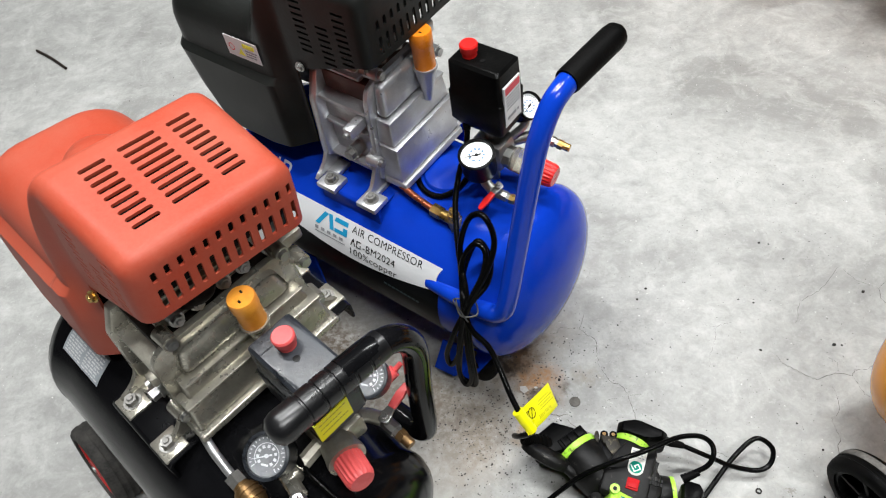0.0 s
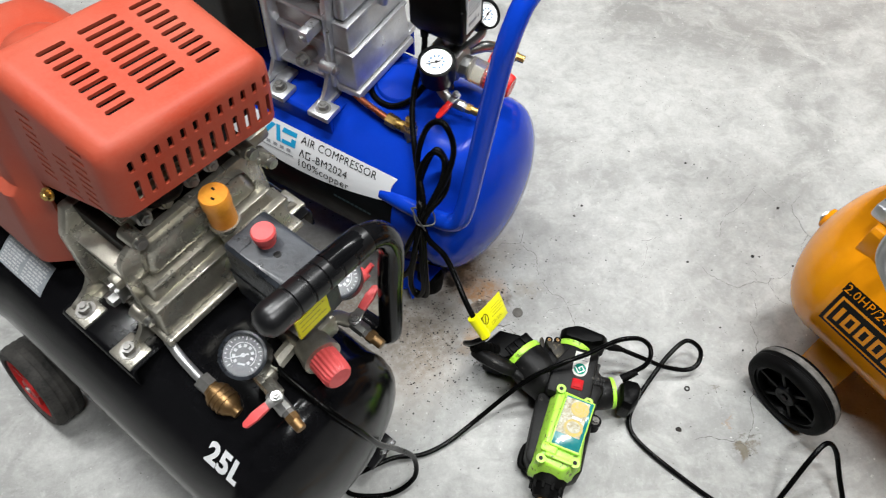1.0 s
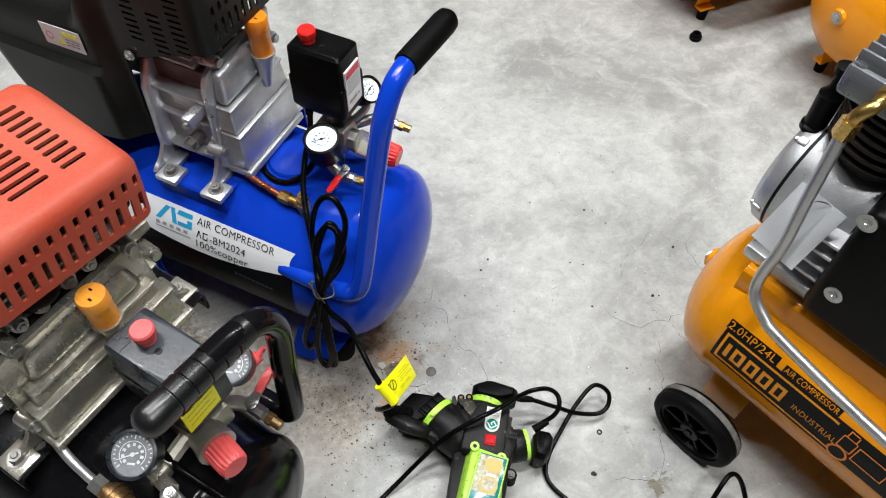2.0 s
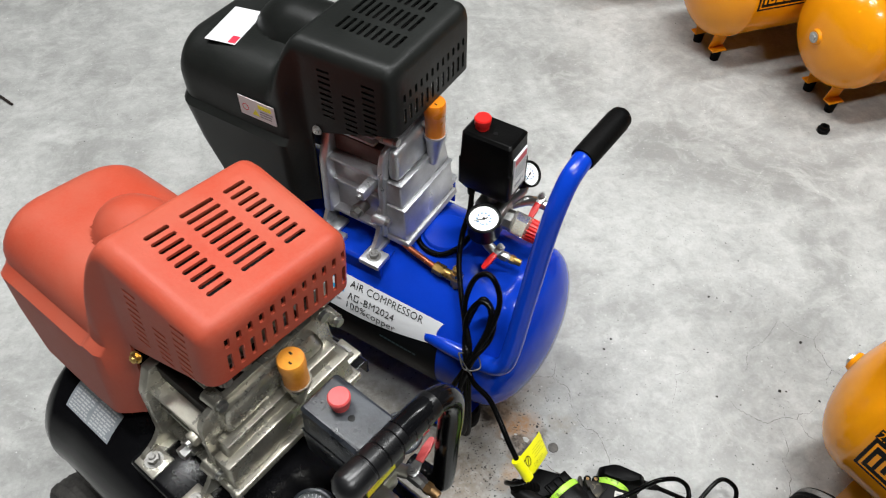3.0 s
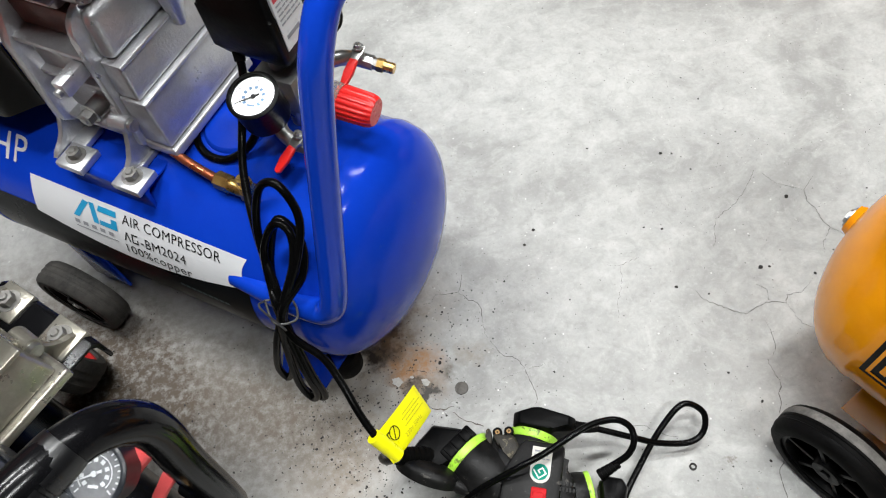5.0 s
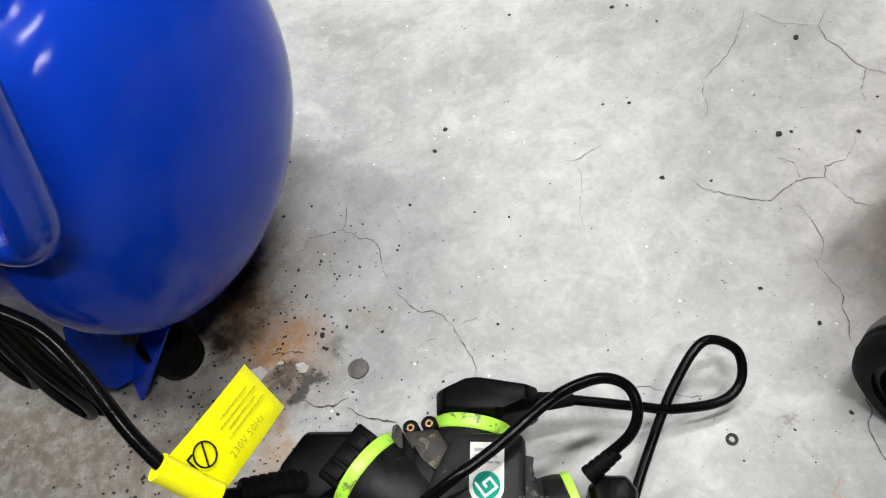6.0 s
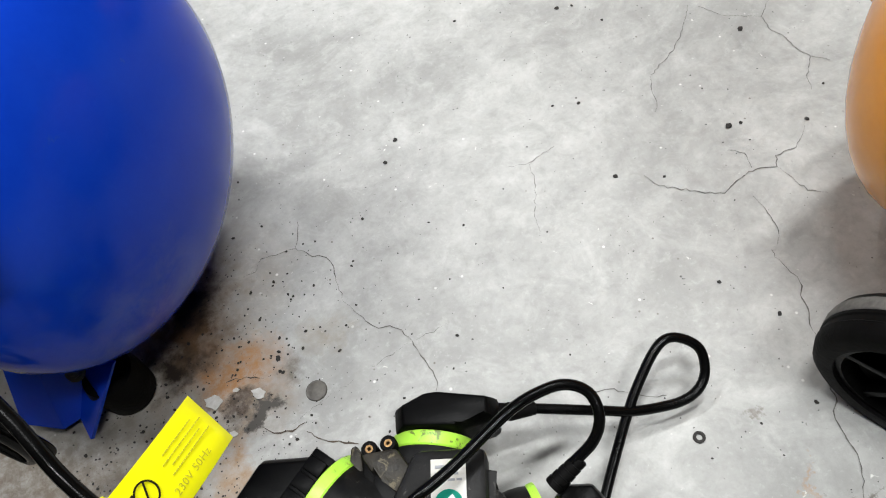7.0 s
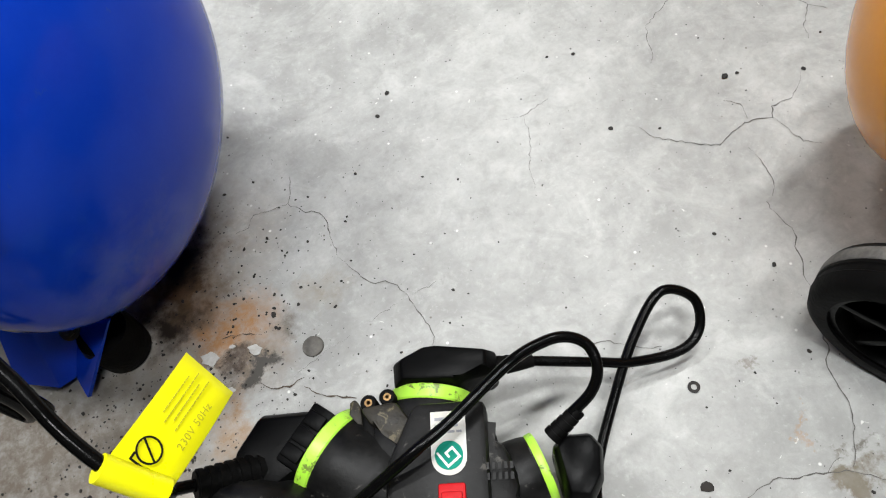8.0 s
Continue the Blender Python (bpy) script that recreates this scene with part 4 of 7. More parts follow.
def switch_box(parent, x0, x1, y0, y1, z0, z1, body, button, hole):
    """The pressure switch: a tapered box with a red pull knob."""
    def shell(bm):
        ring = []
        for zz, t in ((z0, 0.006), (z0 + 0.012, 0.0), (z0 + (z1 - z0) * 0.55, 0.0), (z0 + (z1 - z0) * 0.57, 0.0015), (z1 - 0.003, 0.003), (z1, 0.006)):
            ring.append([bm.verts.new(q) for q in ((x0 + t, y0 + t, zz), (x1 - t, y0 + t, zz), (x1 - t, y1 - t, zz), (x0 + t, y1 - t, zz))])
        for a, b in zip(ring, ring[1:]):
            for i in range(4):
                bm.faces.new((a[i], a[(i + 1) % 4], b[(i + 1) % 4], b[i]))
        bm.faces.new(list(reversed(ring[0])))
        bm.faces.new(ring[-1])
        vert = [e for e in bm.edges if abs(e.verts[0].co.z - e.verts[1].co.z) > 0.002]
        bmesh.ops.bevel(bm, geom=vert, offset=0.004, segments=3, profile=0.5, affect="EDGES")
    s = make("pressure_switch", body, parent, shell, "black plastic pressure switch box")
    bx, by = button

    def knob(bm):
        lathe(bm, [(-0.001, 0), (-0.001, 0.009), (0.006, 0.0085), (0.007, 0.0105), (0.015, 0.0112), (0.017, 0.0098), (0.017, 0)], axes((bx, by, z1), (0, 0, 1), (1, 0, 0)), 28)
    make("switch_knob", RED if hole is None else PINK_RED, s, knob, "red switch knob")
    if hole:
        make("switch_hole", INK, s, lambda bm: cyl(bm, (hole[0], hole[1], z1 - 0.004), (hole[0], hole[1], z1 + 0.0004), 0.0035, seg=16))
    else:
        make("switch_slot", INK, s, lambda bm: cyl(bm, (bx + 0.02, by - 0.002, z1 - 0.004), (bx + 0.02, by - 0.002, z1 + 0.0004), 0.003, seg=16))
    return s


def bars(parent, m, rows, material, name="writing"):
    """Unreadable print as short bars: rows of (x0, x1, y, height) in the plane of m."""
    def b(bm):
        for x0, x1, y, h in rows:
            x = x0
            while x < x1 - 1e-6:
                w = min(random.uniform(2.0, 5.0) * h, x1 - x)
                box(bm, x, x + w, y, y + h, 0.0, 0.0003, m=m)
                x += w + h * 0.7
    return make(name, material, parent, b)


# ---- the blue machine ----
def blue_compressor():
    th = empty("air_compressor", pose(0.132, 0.944, 0, 0, 0, -37.5), "blue portable air compressor with black hood and white label, clean", "air compressor")
    yc, zc, r, x0, x1 = 0.013, 0.188, 0.132, 0.235, -0.345
    tank = drum(th, BLUE, x0, x1, yc, zc, r, 0.058, "glossy blue enamelled air tank")
    make("saddle", BLUE, th, lambda bm: channel(bm, [(-0.080, 0.262), (-0.080, 0.305), (-0.076, 0.309), (0.125, 0.309), (0.130, 0.305), (0.130, 0.262)], 0.004, -0.114, -0.006), "blue bent sheet pump saddle")
    pump(th, 0.312, 1.04, CAST, AMBER, False, 0.026, 0.068, ((-0.021, -0.072, 1), (-0.095, -0.072, 1), (-0.021, 0.118, -1), (-0.095, 0.118, -1)), (0.010, 0.046, 0.474, 0.053),
         ((0.3255, 0.3359, 0.0666, 0.066, 0.019, 0.018, 0.0022), (0.337, 0.3952, 0.0646, 0.0619, 0.014, 0.01, 0.0032), (0.3957, 0.4347, 0.0612, 0.0571, 0.007, 0.003, 0.0032), (0.4352, 0.4826, 0.0564, 0.0503, 0.0, -0.004, 0.0085)),
         ((0.3952, 0.0125, 0.0632), (0.4347, 0.0055, 0.0585)))
    make("motor", DARK_CAST, th, lambda bm: (cyl(bm, (-0.26, 0.055, 0.46), (-0.118, 0.055, 0.46), 0.075, seg=40), cyl(bm, (-0.275, 0.055, 0.46), (-0.26, 0.055, 0.46), 0.05, seg=32)))
    hood = cowl(th, HOOD_BLACK, 0.010, -0.366, -0.046, 0.138, 0.528, 0.624, 0.490, 0.345, 0.556, "black plastic fan hood with vent slots", ((0.0009, 0.0285, -0.017), (0.0386, 0.0736, -0.021), (0.0837, 0.1086, -0.025)), 0.0, 0.010, (-0.212, 0.072, 0.052, 0.064, 0.042, 0.72), (-0.020, 0.116), ident())
    # sticker on the hood's flank and sheet on its back
    m = axes((-0.230, -0.0640, 0.484), (1, 0, 0.02), (0.0, 0.035, 1))
    st = make("warning_sticker", WHITE, hood, lambda bm: box(bm, 0, 0.062, 0, 0.030, 0, 0.0006, m=m), "white warning sticker")
    m2 = m @ Matrix.Translation((0, 0, 0.0007))
    make("sticker_mark", YELLOW, st, lambda bm: (prism(bm, [(0.022, 0.006), (0.034, 0.006), (0.028, 0.016)], m2, 0.0003), box(bm, 0.034, 0.056, 0.019, 0.025, 0, 0.0003, m=m2)))
    make("sticker_mark", RED_INK, st, lambda bm: lathe(bm, [(0, 0.0045), (0.0003, 0.0045), (0.0003, 0.0055), (0, 0.0055)], m2 @ axes((0.011, 0.014, 0), (0, 0, 1), (1, 0, 0)), 24, True))
    bars(st, m2, [(0.036, 0.058, 0.014, 0.0018), (0.036, 0.057, 0.010, 0.0018), (0.036, 0.055, 0.006, 0.0018)], GREY_INK)
    mp = pose(-0.290, 0.004, 0.5530, 0, 0, 12)
    sh = make("paper_sticker", WHITE, hood, lambda bm: box(bm, -0.024, 0.022, -0.030, 0.052, 0, 0.0008, m=mp), "white sticker with red print")
    make("sticker_mark", RED_INK, sh, lambda bm: box(bm, 0.010, 0.021, -0.028, -0.012, 0.0008, 0.0012, m=mp))
    make("hood_screw", STEEL, hood, lambda bm: hexbolt(bm, (-0.110, -0.050, 0.496), (0, -1, 0), 0.005, 0.003, 0.007))
    # label round the drum, with its print
    bm = bmesh.new()
    flat_quad(bm, -0.180, 0.108, 0.0, 1.0, 40, 6)
    for v in bm.verts:
        u = (v.co.x + 0.180) / 0.288
        lo, hi = 0.044 + 0.008 * u, 0.090 - 0.002 * u
        bow = 0.020 * math.sin(math.pi * u)
        v.co.y = lo - bow + (hi - lo + bow) * v.co.y
        if u > 0.999:
            v.co.x -= 0.006 * math.sin(math.pi * (v.co.y - lo) / (hi - lo))
        v.co.z = 0.0008
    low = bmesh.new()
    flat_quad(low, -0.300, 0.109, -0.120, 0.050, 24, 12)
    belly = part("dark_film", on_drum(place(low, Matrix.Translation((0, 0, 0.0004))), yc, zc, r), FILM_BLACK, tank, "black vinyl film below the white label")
    low = bmesh.new()
    for k in range(9):
        flat_quad(low, 0.012 + 0.0072 * k, 0.0178 + 0.0072 * k, 0.012 - 0.0003 * k, 0.0165 - 0.0003 * k)
    part("film_print", on_drum(place(low, Matrix.Translation((0, 0, 0.0008))), yc, zc, r), FILM_INK, belly, "faint teal print")
    lab = part("tank_label", on_drum(bm, yc, zc, r), WHITE, tank, "curved white label with black print")
    for text, x, y, wide, tall in (("AIR COMPRESSOR", -0.050, 0.0730, 0.127, 0.0115), ("-BM2024", -0.027, 0.0530, 0.059, 0.0115), ("100%copper", -0.050, 0.0370, 0.087, 0.0115)):
        part("label_print", on_drum(sized(text, x, y, wide, tall), yc, zc, r), INK, lab)
    bm = bmesh.new()
    for poly in ([(-0.0500, 0.0530), (-0.0482, 0.0530), (-0.0446, 0.0645), (-0.0464, 0.0645)], [(-0.0464, 0.0645), (-0.0446, 0.0645), (-0.0408, 0.0530), (-0.0426, 0.0530)], [(-0.0392, 0.0530), (-0.0374, 0.0530), (-0.0374, 0.0645), (-0.0392, 0.0645)], [(-0.0374, 0.0530), (-0.0306, 0.0530), (-0.0306, 0.0546), (-0.0374, 0.0546)], [(-0.0374, 0.0629), (-0.0306, 0.0629), (-0.0306, 0.0645), (-0.0374, 0.0645)], [(-0.0322, 0.0546), (-0.0306, 0.0546), (-0.0306, 0.0590), (-0.0322, 0.0590)]):
        bm.faces.new([bm.verts.new((x, y, 0)) for x, y in poly])
    part("label_print", on_drum(place(bm, Matrix.Translation((0, 0, 0.0014))), yc, zc, r), INK, lab)
    bm = bmesh.new()
    for poly in ([(-0.128, 0.052), (-0.120, 0.052), (-0.104, 0.074), (-0.112, 0.075)], [(-0.104, 0.075), (-0.099, 0.052), (-0.091, 0.052), (-0.097, 0.075)], [(-0.090, 0.052), (-0.066, 0.052), (-0.066, 0.058), (-0.090, 0.058)], [(-0.092, 0.068), (-0.066, 0.068), (-0.066, 0.075), (-0.090, 0.075)], [(-0.074, 0.058), (-0.066, 0.058), (-0.066, 0.064), (-0.074, 0.064)]):
        bm.faces.new([bm.verts.new((x, y, 0.0014)) for x, y in poly])
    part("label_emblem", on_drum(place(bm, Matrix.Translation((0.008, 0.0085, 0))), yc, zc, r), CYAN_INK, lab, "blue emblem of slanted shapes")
    bm = bmesh.new()
    for k in range(5):
        flat_quad(bm, -0.120 + 0.012 * k, -0.113 + 0.012 * k, 0.051, 0.056)
    flat_quad(bm, -0.120, -0.060, 0.046, 0.0475, 6, 1)
    part("label_print", on_drum(place(bm, Matrix.Translation((0, 0, 0.0014))), yc, zc, r), GREY_INK, lab)
    part("rating_print", on_drum(sized("2HP", -0.262, 0.096, 0.076, 0.031, 0.0008), yc, zc, r), WHITE_INK, tank, "white painted letters")
    # cross handle of one bent tube with a rubber grip
    hp = [(0.088, -0.098, 0.238), (0.130, -0.103, 0.243), (0.185, -0.106, 0.250), (0.207, -0.104, 0.262), (0.215, -0.097, 0.290), (0.216, -0.070, 0.370), (0.217, -0.040, 0.460), (0.219, -0.024, 0.505), (0.221, -0.004, 0.534), (0.2230, 0.014, 0.544), (0.2242, 0.034, 0.5475)]
    hb = make("handle", HANDLE_BLUE, th, lambda bm: tube(bm, hp, 0.0126, 20, 8), "blue bent tube handle", 60)

    def grip(bm):
        lathe(bm, [(0, 0.0128), (0, 0.0146), (0.003, 0.0152), (0.080, 0.0156), (0.090, 0.0144), (0.096, 0.0095), (0.098, 0.0)], axes((0.2235, 0.024, 0.547), (0.10, 1, 0.035), (0, 0, 1)), 28)
    make("grip", RUBBER, hb, grip, "black rubber grip")
    # switch box, manifold, gauges, valves
    sw = switch_box(th, 0.056, 0.134, 0.028, 0.080, 0.412, 0.512, BLACK_PLASTIC, (0.079, 0.050), None)
    m = axes((0.1345, 0.036, 0.432), (0, 1, 0), (0, 0, 1))
    st = make("caution_sticker", WHITE, sw, lambda bm: box(bm, 0, 0.034, 0, 0.060, -0.002, 0.0006, m=m), "white caution sticker")
    m2 = m @ Matrix.Translation((0, 0, 0.0007))
    make("sticker_mark", RED_INK, st, lambda bm: box(bm, 0.002, 0.032, 0.048, 0.058, 0, 0.0003, m=m2))
    bars(st, m2, [(0.003, 0.031, 0.043 - 0.0045 * k, 0.0016) for k in range(5)] + [(0.004, 0.028, 0.010, 0.004)], GREY_INK)

    def manifold(bm):
        cyl(bm, (0.100, 0.050, 0.300), (0.100, 0.050, 0.415), 0.008, seg=16)
        box(bm, 0.080, 0.125, 0.032, 0.070, 0.350, 0.392, 0.005)
        cyl(bm, (0.118, 0.048, 0.368), (0.136, 0.050, 0.367), 0.015, seg=8)
        tube(bm, [(0.100, 0.050, 0.372), (0.132, 0.086, 0.374), (0.141, 0.104, 0.363)], 0.0075, 12)
        tube(bm, [(0.090, 0.045, 0.355), (0.112, 0.012, 0.352), (0.130, 0.004, 0.347)], 0.007, 12)
        tube(bm, [(0.090, 0.040, 0.380), (0.108, 0.010, 0.380), (0.115, -0.002, 0.388)], 0.006, 12)
        tube(bm, [(0.120, 0.065, 0.385), (0.132, 0.080, 0.400), (0.130, 0.088, 0.412)], 0.0055, 12)
    mf = make("manifold", STEEL, th, manifold, "plated air manifold")
    make("relief_valve", BRASS, mf, lambda bm: (cyl(bm, (0.092, 0.032, 0.366), (0.092, 0.018, 0.366), 0.006, seg=6), cyl(bm, (0.092, 0.018, 0.366), (0.092, 0.010, 0.366), 0.004, seg=12)))
    make("filter_bowl", BOWL, th, lambda bm: cyl(bm, (0.134, 0.050, 0.367), (0.160, 0.051, 0.364), 0.0165, seg=28), "clear regulator bowl")
    make("regulator_knob", RED, th, lambda bm: fluted(bm, (0.156, 0.051, 0.364), (0.194, 0.053, 0.360), 0.0165), "red regulator knob")
    gauge(th, (0.116, -0.004, 0.412), (0.05, -0.20, 0.97), (-0.2, 1, 0.2), 0.0222, BLACK_PLASTIC, DIAL, 0.05, 0.034)
    gauge(th, (0.134, 0.090, 0.425), (0.70, -0.12, 0.68), (-0.2, 0.3, 1), 0.0178, BLACK_PLASTIC, DIAL, 0.05)
    ball_valve(th, (0.140, 0.004, 0.346), (1, 0.10, -0.10), (-0.24, -1, -0.15), BRASS, RED, 0.82)
    ball_valve(th, (0.150, 0.106, 0.361), (1, 0.12, -0.15), (0.02, -1, -0.05), BRASS, RED, 0.85)
    # delivery pipe and check valve
    make("delivery_pipe", COPPER, th, lambda bm: tube(bm, [(-0.024, -0.030, 0.330), (0.010, -0.037, 0.326), (0.040, -0.042, 0.323), (0.066, -0.045, 0.320)], 0.0046, 14), "copper delivery pipe")

    def chk(bm):
        cyl(bm, (0.064, -0.045, 0.321), (0.080, -0.045, 0.319), 0.0088, seg=6)
        cyl(bm, (0.080, -0.045, 0.319), (0.096, -0.045, 0.318), 0.0075, seg=16)
        cyl(bm, (0.096, -0.045, 0.318), (0.106, -0.045, 0.317), 0.0098, seg=6)
        cyl(bm, (0.100, -0.045, 0.290), (0.100, -0.045, 0.332), 0.0085, seg=6)
        cyl(bm, (0.100, -0.045, 0.332), (0.100, -0.045, 0.340), 0.0055, seg=14)
    make("check_valve", BRASS, th, chk, "brass check valve")
    make("drain_hump", BLUE, tank, lambda bm: lathe(bm, [(0, 0.0), (0, 0.036), (0.003, 0.0355), (0.0055, 0.033), (0.006, 0.0)], axes((0.044, 0.021, 0.3165), (0, 0, 1), (1, 0, 0)), 36))
    make("switch_hose", CABLE, th, lambda bm: tube(bm, [(-0.004, 0.044, 0.330), (0.002, 0.014, 0.322), (0.014, -0.010, 0.318), (0.036, -0.022, 0.317), (0.060, -0.020, 0.319), (0.080, -0.006, 0.332), (0.090, 0.010, 0.350)], 0.0042, 12))
    # front foot: a bent strip with rubber pads; rear axle with two wheels
    for s in (-1, 1):
        def strap(bm):
            def p(x, y, z):
                return bm.verts.new((x, yc + s * y, z))
            back_lo, back_hi = p(0.076, 0.134, 0.014), p(0.080, 0.108, 0.064)
            mid_lo, mid_hi = p(0.112, 0.131, 0.014), p(0.108, 0.104, 0.066)
            tip, front_hi = p(0.137, 0.134, 0.014), p(0.164, 0.090, 0.066)
            inner = p(0.127, 0.088, 0.047)
            inner_lo = p(0.121, 0.1210, 0.014)
            bm.faces.new((back_lo, mid_lo, mid_hi, back_hi))
            bm.faces.new((mid_lo, inner_lo, inner, mid_hi))
            bm.faces.new((inner_lo, tip, front_hi, inner))
            bm.faces.new((mid_hi, inner, front_hi))
            bmesh.ops.recalc_face_normals(bm, faces=bm.faces)
            bmesh.ops.solidify(bm, geom=bm.faces[:], thickness=0.003)
        f = make("front_foot", BLUE, th, strap, "blue bent sheet foot", 20)
        make("rubber_pad", RUBBER, f, lambda bm: lathe(bm, [(0, 0), (0, 0.018), (0.004, 0.0205), (0.030, 0.0220), (0.041, 0.019), (0.041, 0)], axes((0.144, yc + s * 0.090, 0.0) if s < 0 else (0.126, yc + 0.084, 0.0), (0, 0, 1), (1, 0, 0)), 28), "black rubber pad")
        make("foot_bolt", DULL_STEEL, f, lambda bm: hexbolt(bm, (0.127, yc + s * 0.096, 0.051), (0.25, s * 0.5, 0.8), 0.0048, 0.003, 0.0075))
    make("axle_bracket", BLUE, th, lambda bm: (box(bm, -0.225, -0.221, yc - 0.115, yc + 0.115, 0.045, 0.11, 0.001), box(bm, -0.225, -0.165, yc - 0.119, yc - 0.115, 0.045, 0.125, 0.001), box(bm, -0.225, -0.165, yc + 0.115, yc + 0.119, 0.045, 0.125, 0.001)), "blue axle bracket")
    for s in (-1, 1):
        wheel(th, (-0.205, yc + s * 0.158, 0.060), 0.060, 0.034, OLD_RUBBER, BLACK_PLASTIC, 5, s)
    make("rear_loop", BLUE, th, lambda bm: tube(bm, [(-0.290, 0.01, 0.290), (-0.338, -0.01, 0.318), (-0.352, -0.02, 0.350), (-0.345, -0.03, 0.390)], 0.006, 14), "blue rear tube")
    return th


blue_compressor()


# ---- the old machine with the red hood ----
def red_compressor():
    th = empty("air_compressor", pose(-0.051, 0.590, 0, 0, 0, -44.5), "used black air compressor with faded red plastic hood", "air compressor")
    yc, zc, r, x0, x1 = -0.02, 0.222, 0.123, 0.200, -0.340
    tank = drum(th, BLACK_TANK, x0, x1, yc, zc, r, 0.047, "scratched glossy black air tank")
    make("saddle", BLACK_TANK, th, lambda bm: channel(bm, [(-0.100, 0.292), (-0.100, 0.342), (-0.095, 0.3468), (0.160, 0.3468), (0.164, 0.342), (0.164, 0.318)], 0.004, -0.126, -0.008), "black bent sheet pump saddle")
    pump(th, 0.343, 0.86, OILY_CAST, OLD_AMBER, True, 0.039, 0.089, ((-0.029, -0.083, 1), (-0.104, -0.082, 1), (-0.036, 0.150, -1), (-0.102, 0.150, -1)), (0.010, 0.052, 0.467, 0.041),
         ((0.366, 0.375, 0.096, 0.095, 0.014, 0.013, 0.0022), (0.3752, 0.418, 0.091, 0.085, 0.007, 0.001, 0.0032), (0.4182, 0.440, 0.080, 0.074, -0.002, -0.006, 0.0032), (0.4402, 0.480, 0.070, 0.061, -0.007, -0.011, 0.0095)),
         ((0.420, 0.0070, 0.088), (0.4415, -0.0005, 0.077)))
    make("motor", DARK_CAST, th, lambda bm: (cyl(bm, (-0.25, 0.055, 0.452), (-0.118, 0.055, 0.452), 0.075, seg=40), cyl(bm, (-0.27, 0.055, 0.452), (-0.25, 0.055, 0.452), 0.05, seg=32)))
    # the hood sits askew, lower on its far side
    askew = Matrix.Translation((0, 0.055, 0.55)) @ Matrix.Rotation(radians(-6.5), 4, "X") @ Matrix.Translation((0, -0.055, -0.55))
    hood = cowl(th, RED_PLASTIC, 0.006, -0.384, -0.028, 0.151, 0.5385, 0.627, 0.498, 0.358, 0.527, "faded red plastic fan hood with vent slots", ((0.0065, 0.0325, -0.0265), (0.0455, 0.083, -0.0275), (0.095, 0.120, -0.0260)), 0.015, -0.003, (-0.222, 0.058, 0.045, 0.058, 0.040, 0.5), (-0.004, 0.138), askew)
    make("hood_screw", BRASS, hood, lambda bm: hexbolt(bm, (-0.112, -0.034, 0.493), (0.3, -1, 0.3), 0.005, 0.004, 0.007))
    # data plate and tank size
    bm = bmesh.new()
    flat_quad(bm, -0.268, -0.184, 0.104, 0.143, 12, 8)
    pl = part("data_plate", on_drum(place(bm, Matrix.Translation((0, 0, 0.0008))), yc, zc, r), GREY_PLATE, tank, "grey printed data plate")
    bm = bmesh.new()
    for k in range(9):
        for c in range(2):
            x = -0.264 + 0.040 * c
            while x < -0.232 + 0.040 * c:
                w = random.uniform(0.003, 0.009)
                flat_quad(bm, x, min(x + w, -0.228 + 0.040 * c), 0.107 + 0.0038 * k, 0.1088 + 0.0038 * k)
                x += w + 0.0015
    part("plate_print", on_drum(place(bm, Matrix.Translation((0, 0, 0.0012))), yc, zc, r), WHITE_INK, pl)
    bm = sized("25L", 0.097, 0.094, 0.048, 0.024, 0.0011, 0.0009)
    part("size_print", on_drum(bm, yc, zc, r), WHITE_INK, tank, "white painted letters")
    # cross handle: tube on the far flank, ribbed grip reaching over
    hp = [(0.095, 0.118, 0.268), (0.125, 0.120, 0.268), (0.140, 0.122, 0.276), (0.144, 0.124, 0.300), (0.145, 0.130, 0.380), (0.145, 0.136, 0.436), (0.145, 0.132, 0.466), (0.145, 0.117, 0.489), (0.144, 0.092, 0.500), (0.143, 0.060, 0.504)]
    hb = make("handle", BLACK_TANK, th, lambda bm: tube(bm, hp, 0.0136, 20, 8), "black bent tube handle", 60)

    def grip(bm):
        prof = [(0, 0.0135), (0, 0.0144), (0.004, 0.0150)]
        for k in range(5):
            c = 0.022 + 0.017 * k
            prof += [(c - 0.0016, 0.0155), (c - 0.0008, 0.0140), (c + 0.0008, 0.0140), (c + 0.0016, 0.0155)]
        prof += [(0.112, 0.0160), (0.119, 0.0140), (0.124, 0.008), (0.125, 0)]
        lathe(bm, prof, axes((0.1443, 0.106, 0.496), (-0.02, -1, 0.09), (0, 0, 1)), 28)
    make("grip", GRIP_BLACK, hb, grip, "ribbed black grip")
    sw = switch_box(th, 0.046, 0.134, 0.020, 0.076, 0.400, 0.496, DUSTY_BLACK, (0.078, 0.050), (0.096, 0.046))
    m = axes((0.1345, 0.012, 0.420), (0, 1, 0), (0, 0, 1))
    st = make("caution_sticker", YELLOW, sw, lambda bm: box(bm, 0.006, 0.046, 0, 0.032, -0.002, 0.0006, m=m), "yellow printed sticker")
    bars(st, m @ Matrix.Translation((0, 0, 0.0007)), [(0.010, 0.042 - 0.006 * (k % 2), 0.026 - 0.008 * k, 0.0010) for k in range(3)], OLIVE_PRINT)
    make("side_sticker", YELLOW, sw, lambda bm: box(bm, 0.0452, 0.0464, 0.030, 0.044, 0.440, 0.470, 0.0003), "small yellow sticker")
    m = axes((0.060, 0.026, 0.4962), (0, 1, 0), (-1, 0, 0))
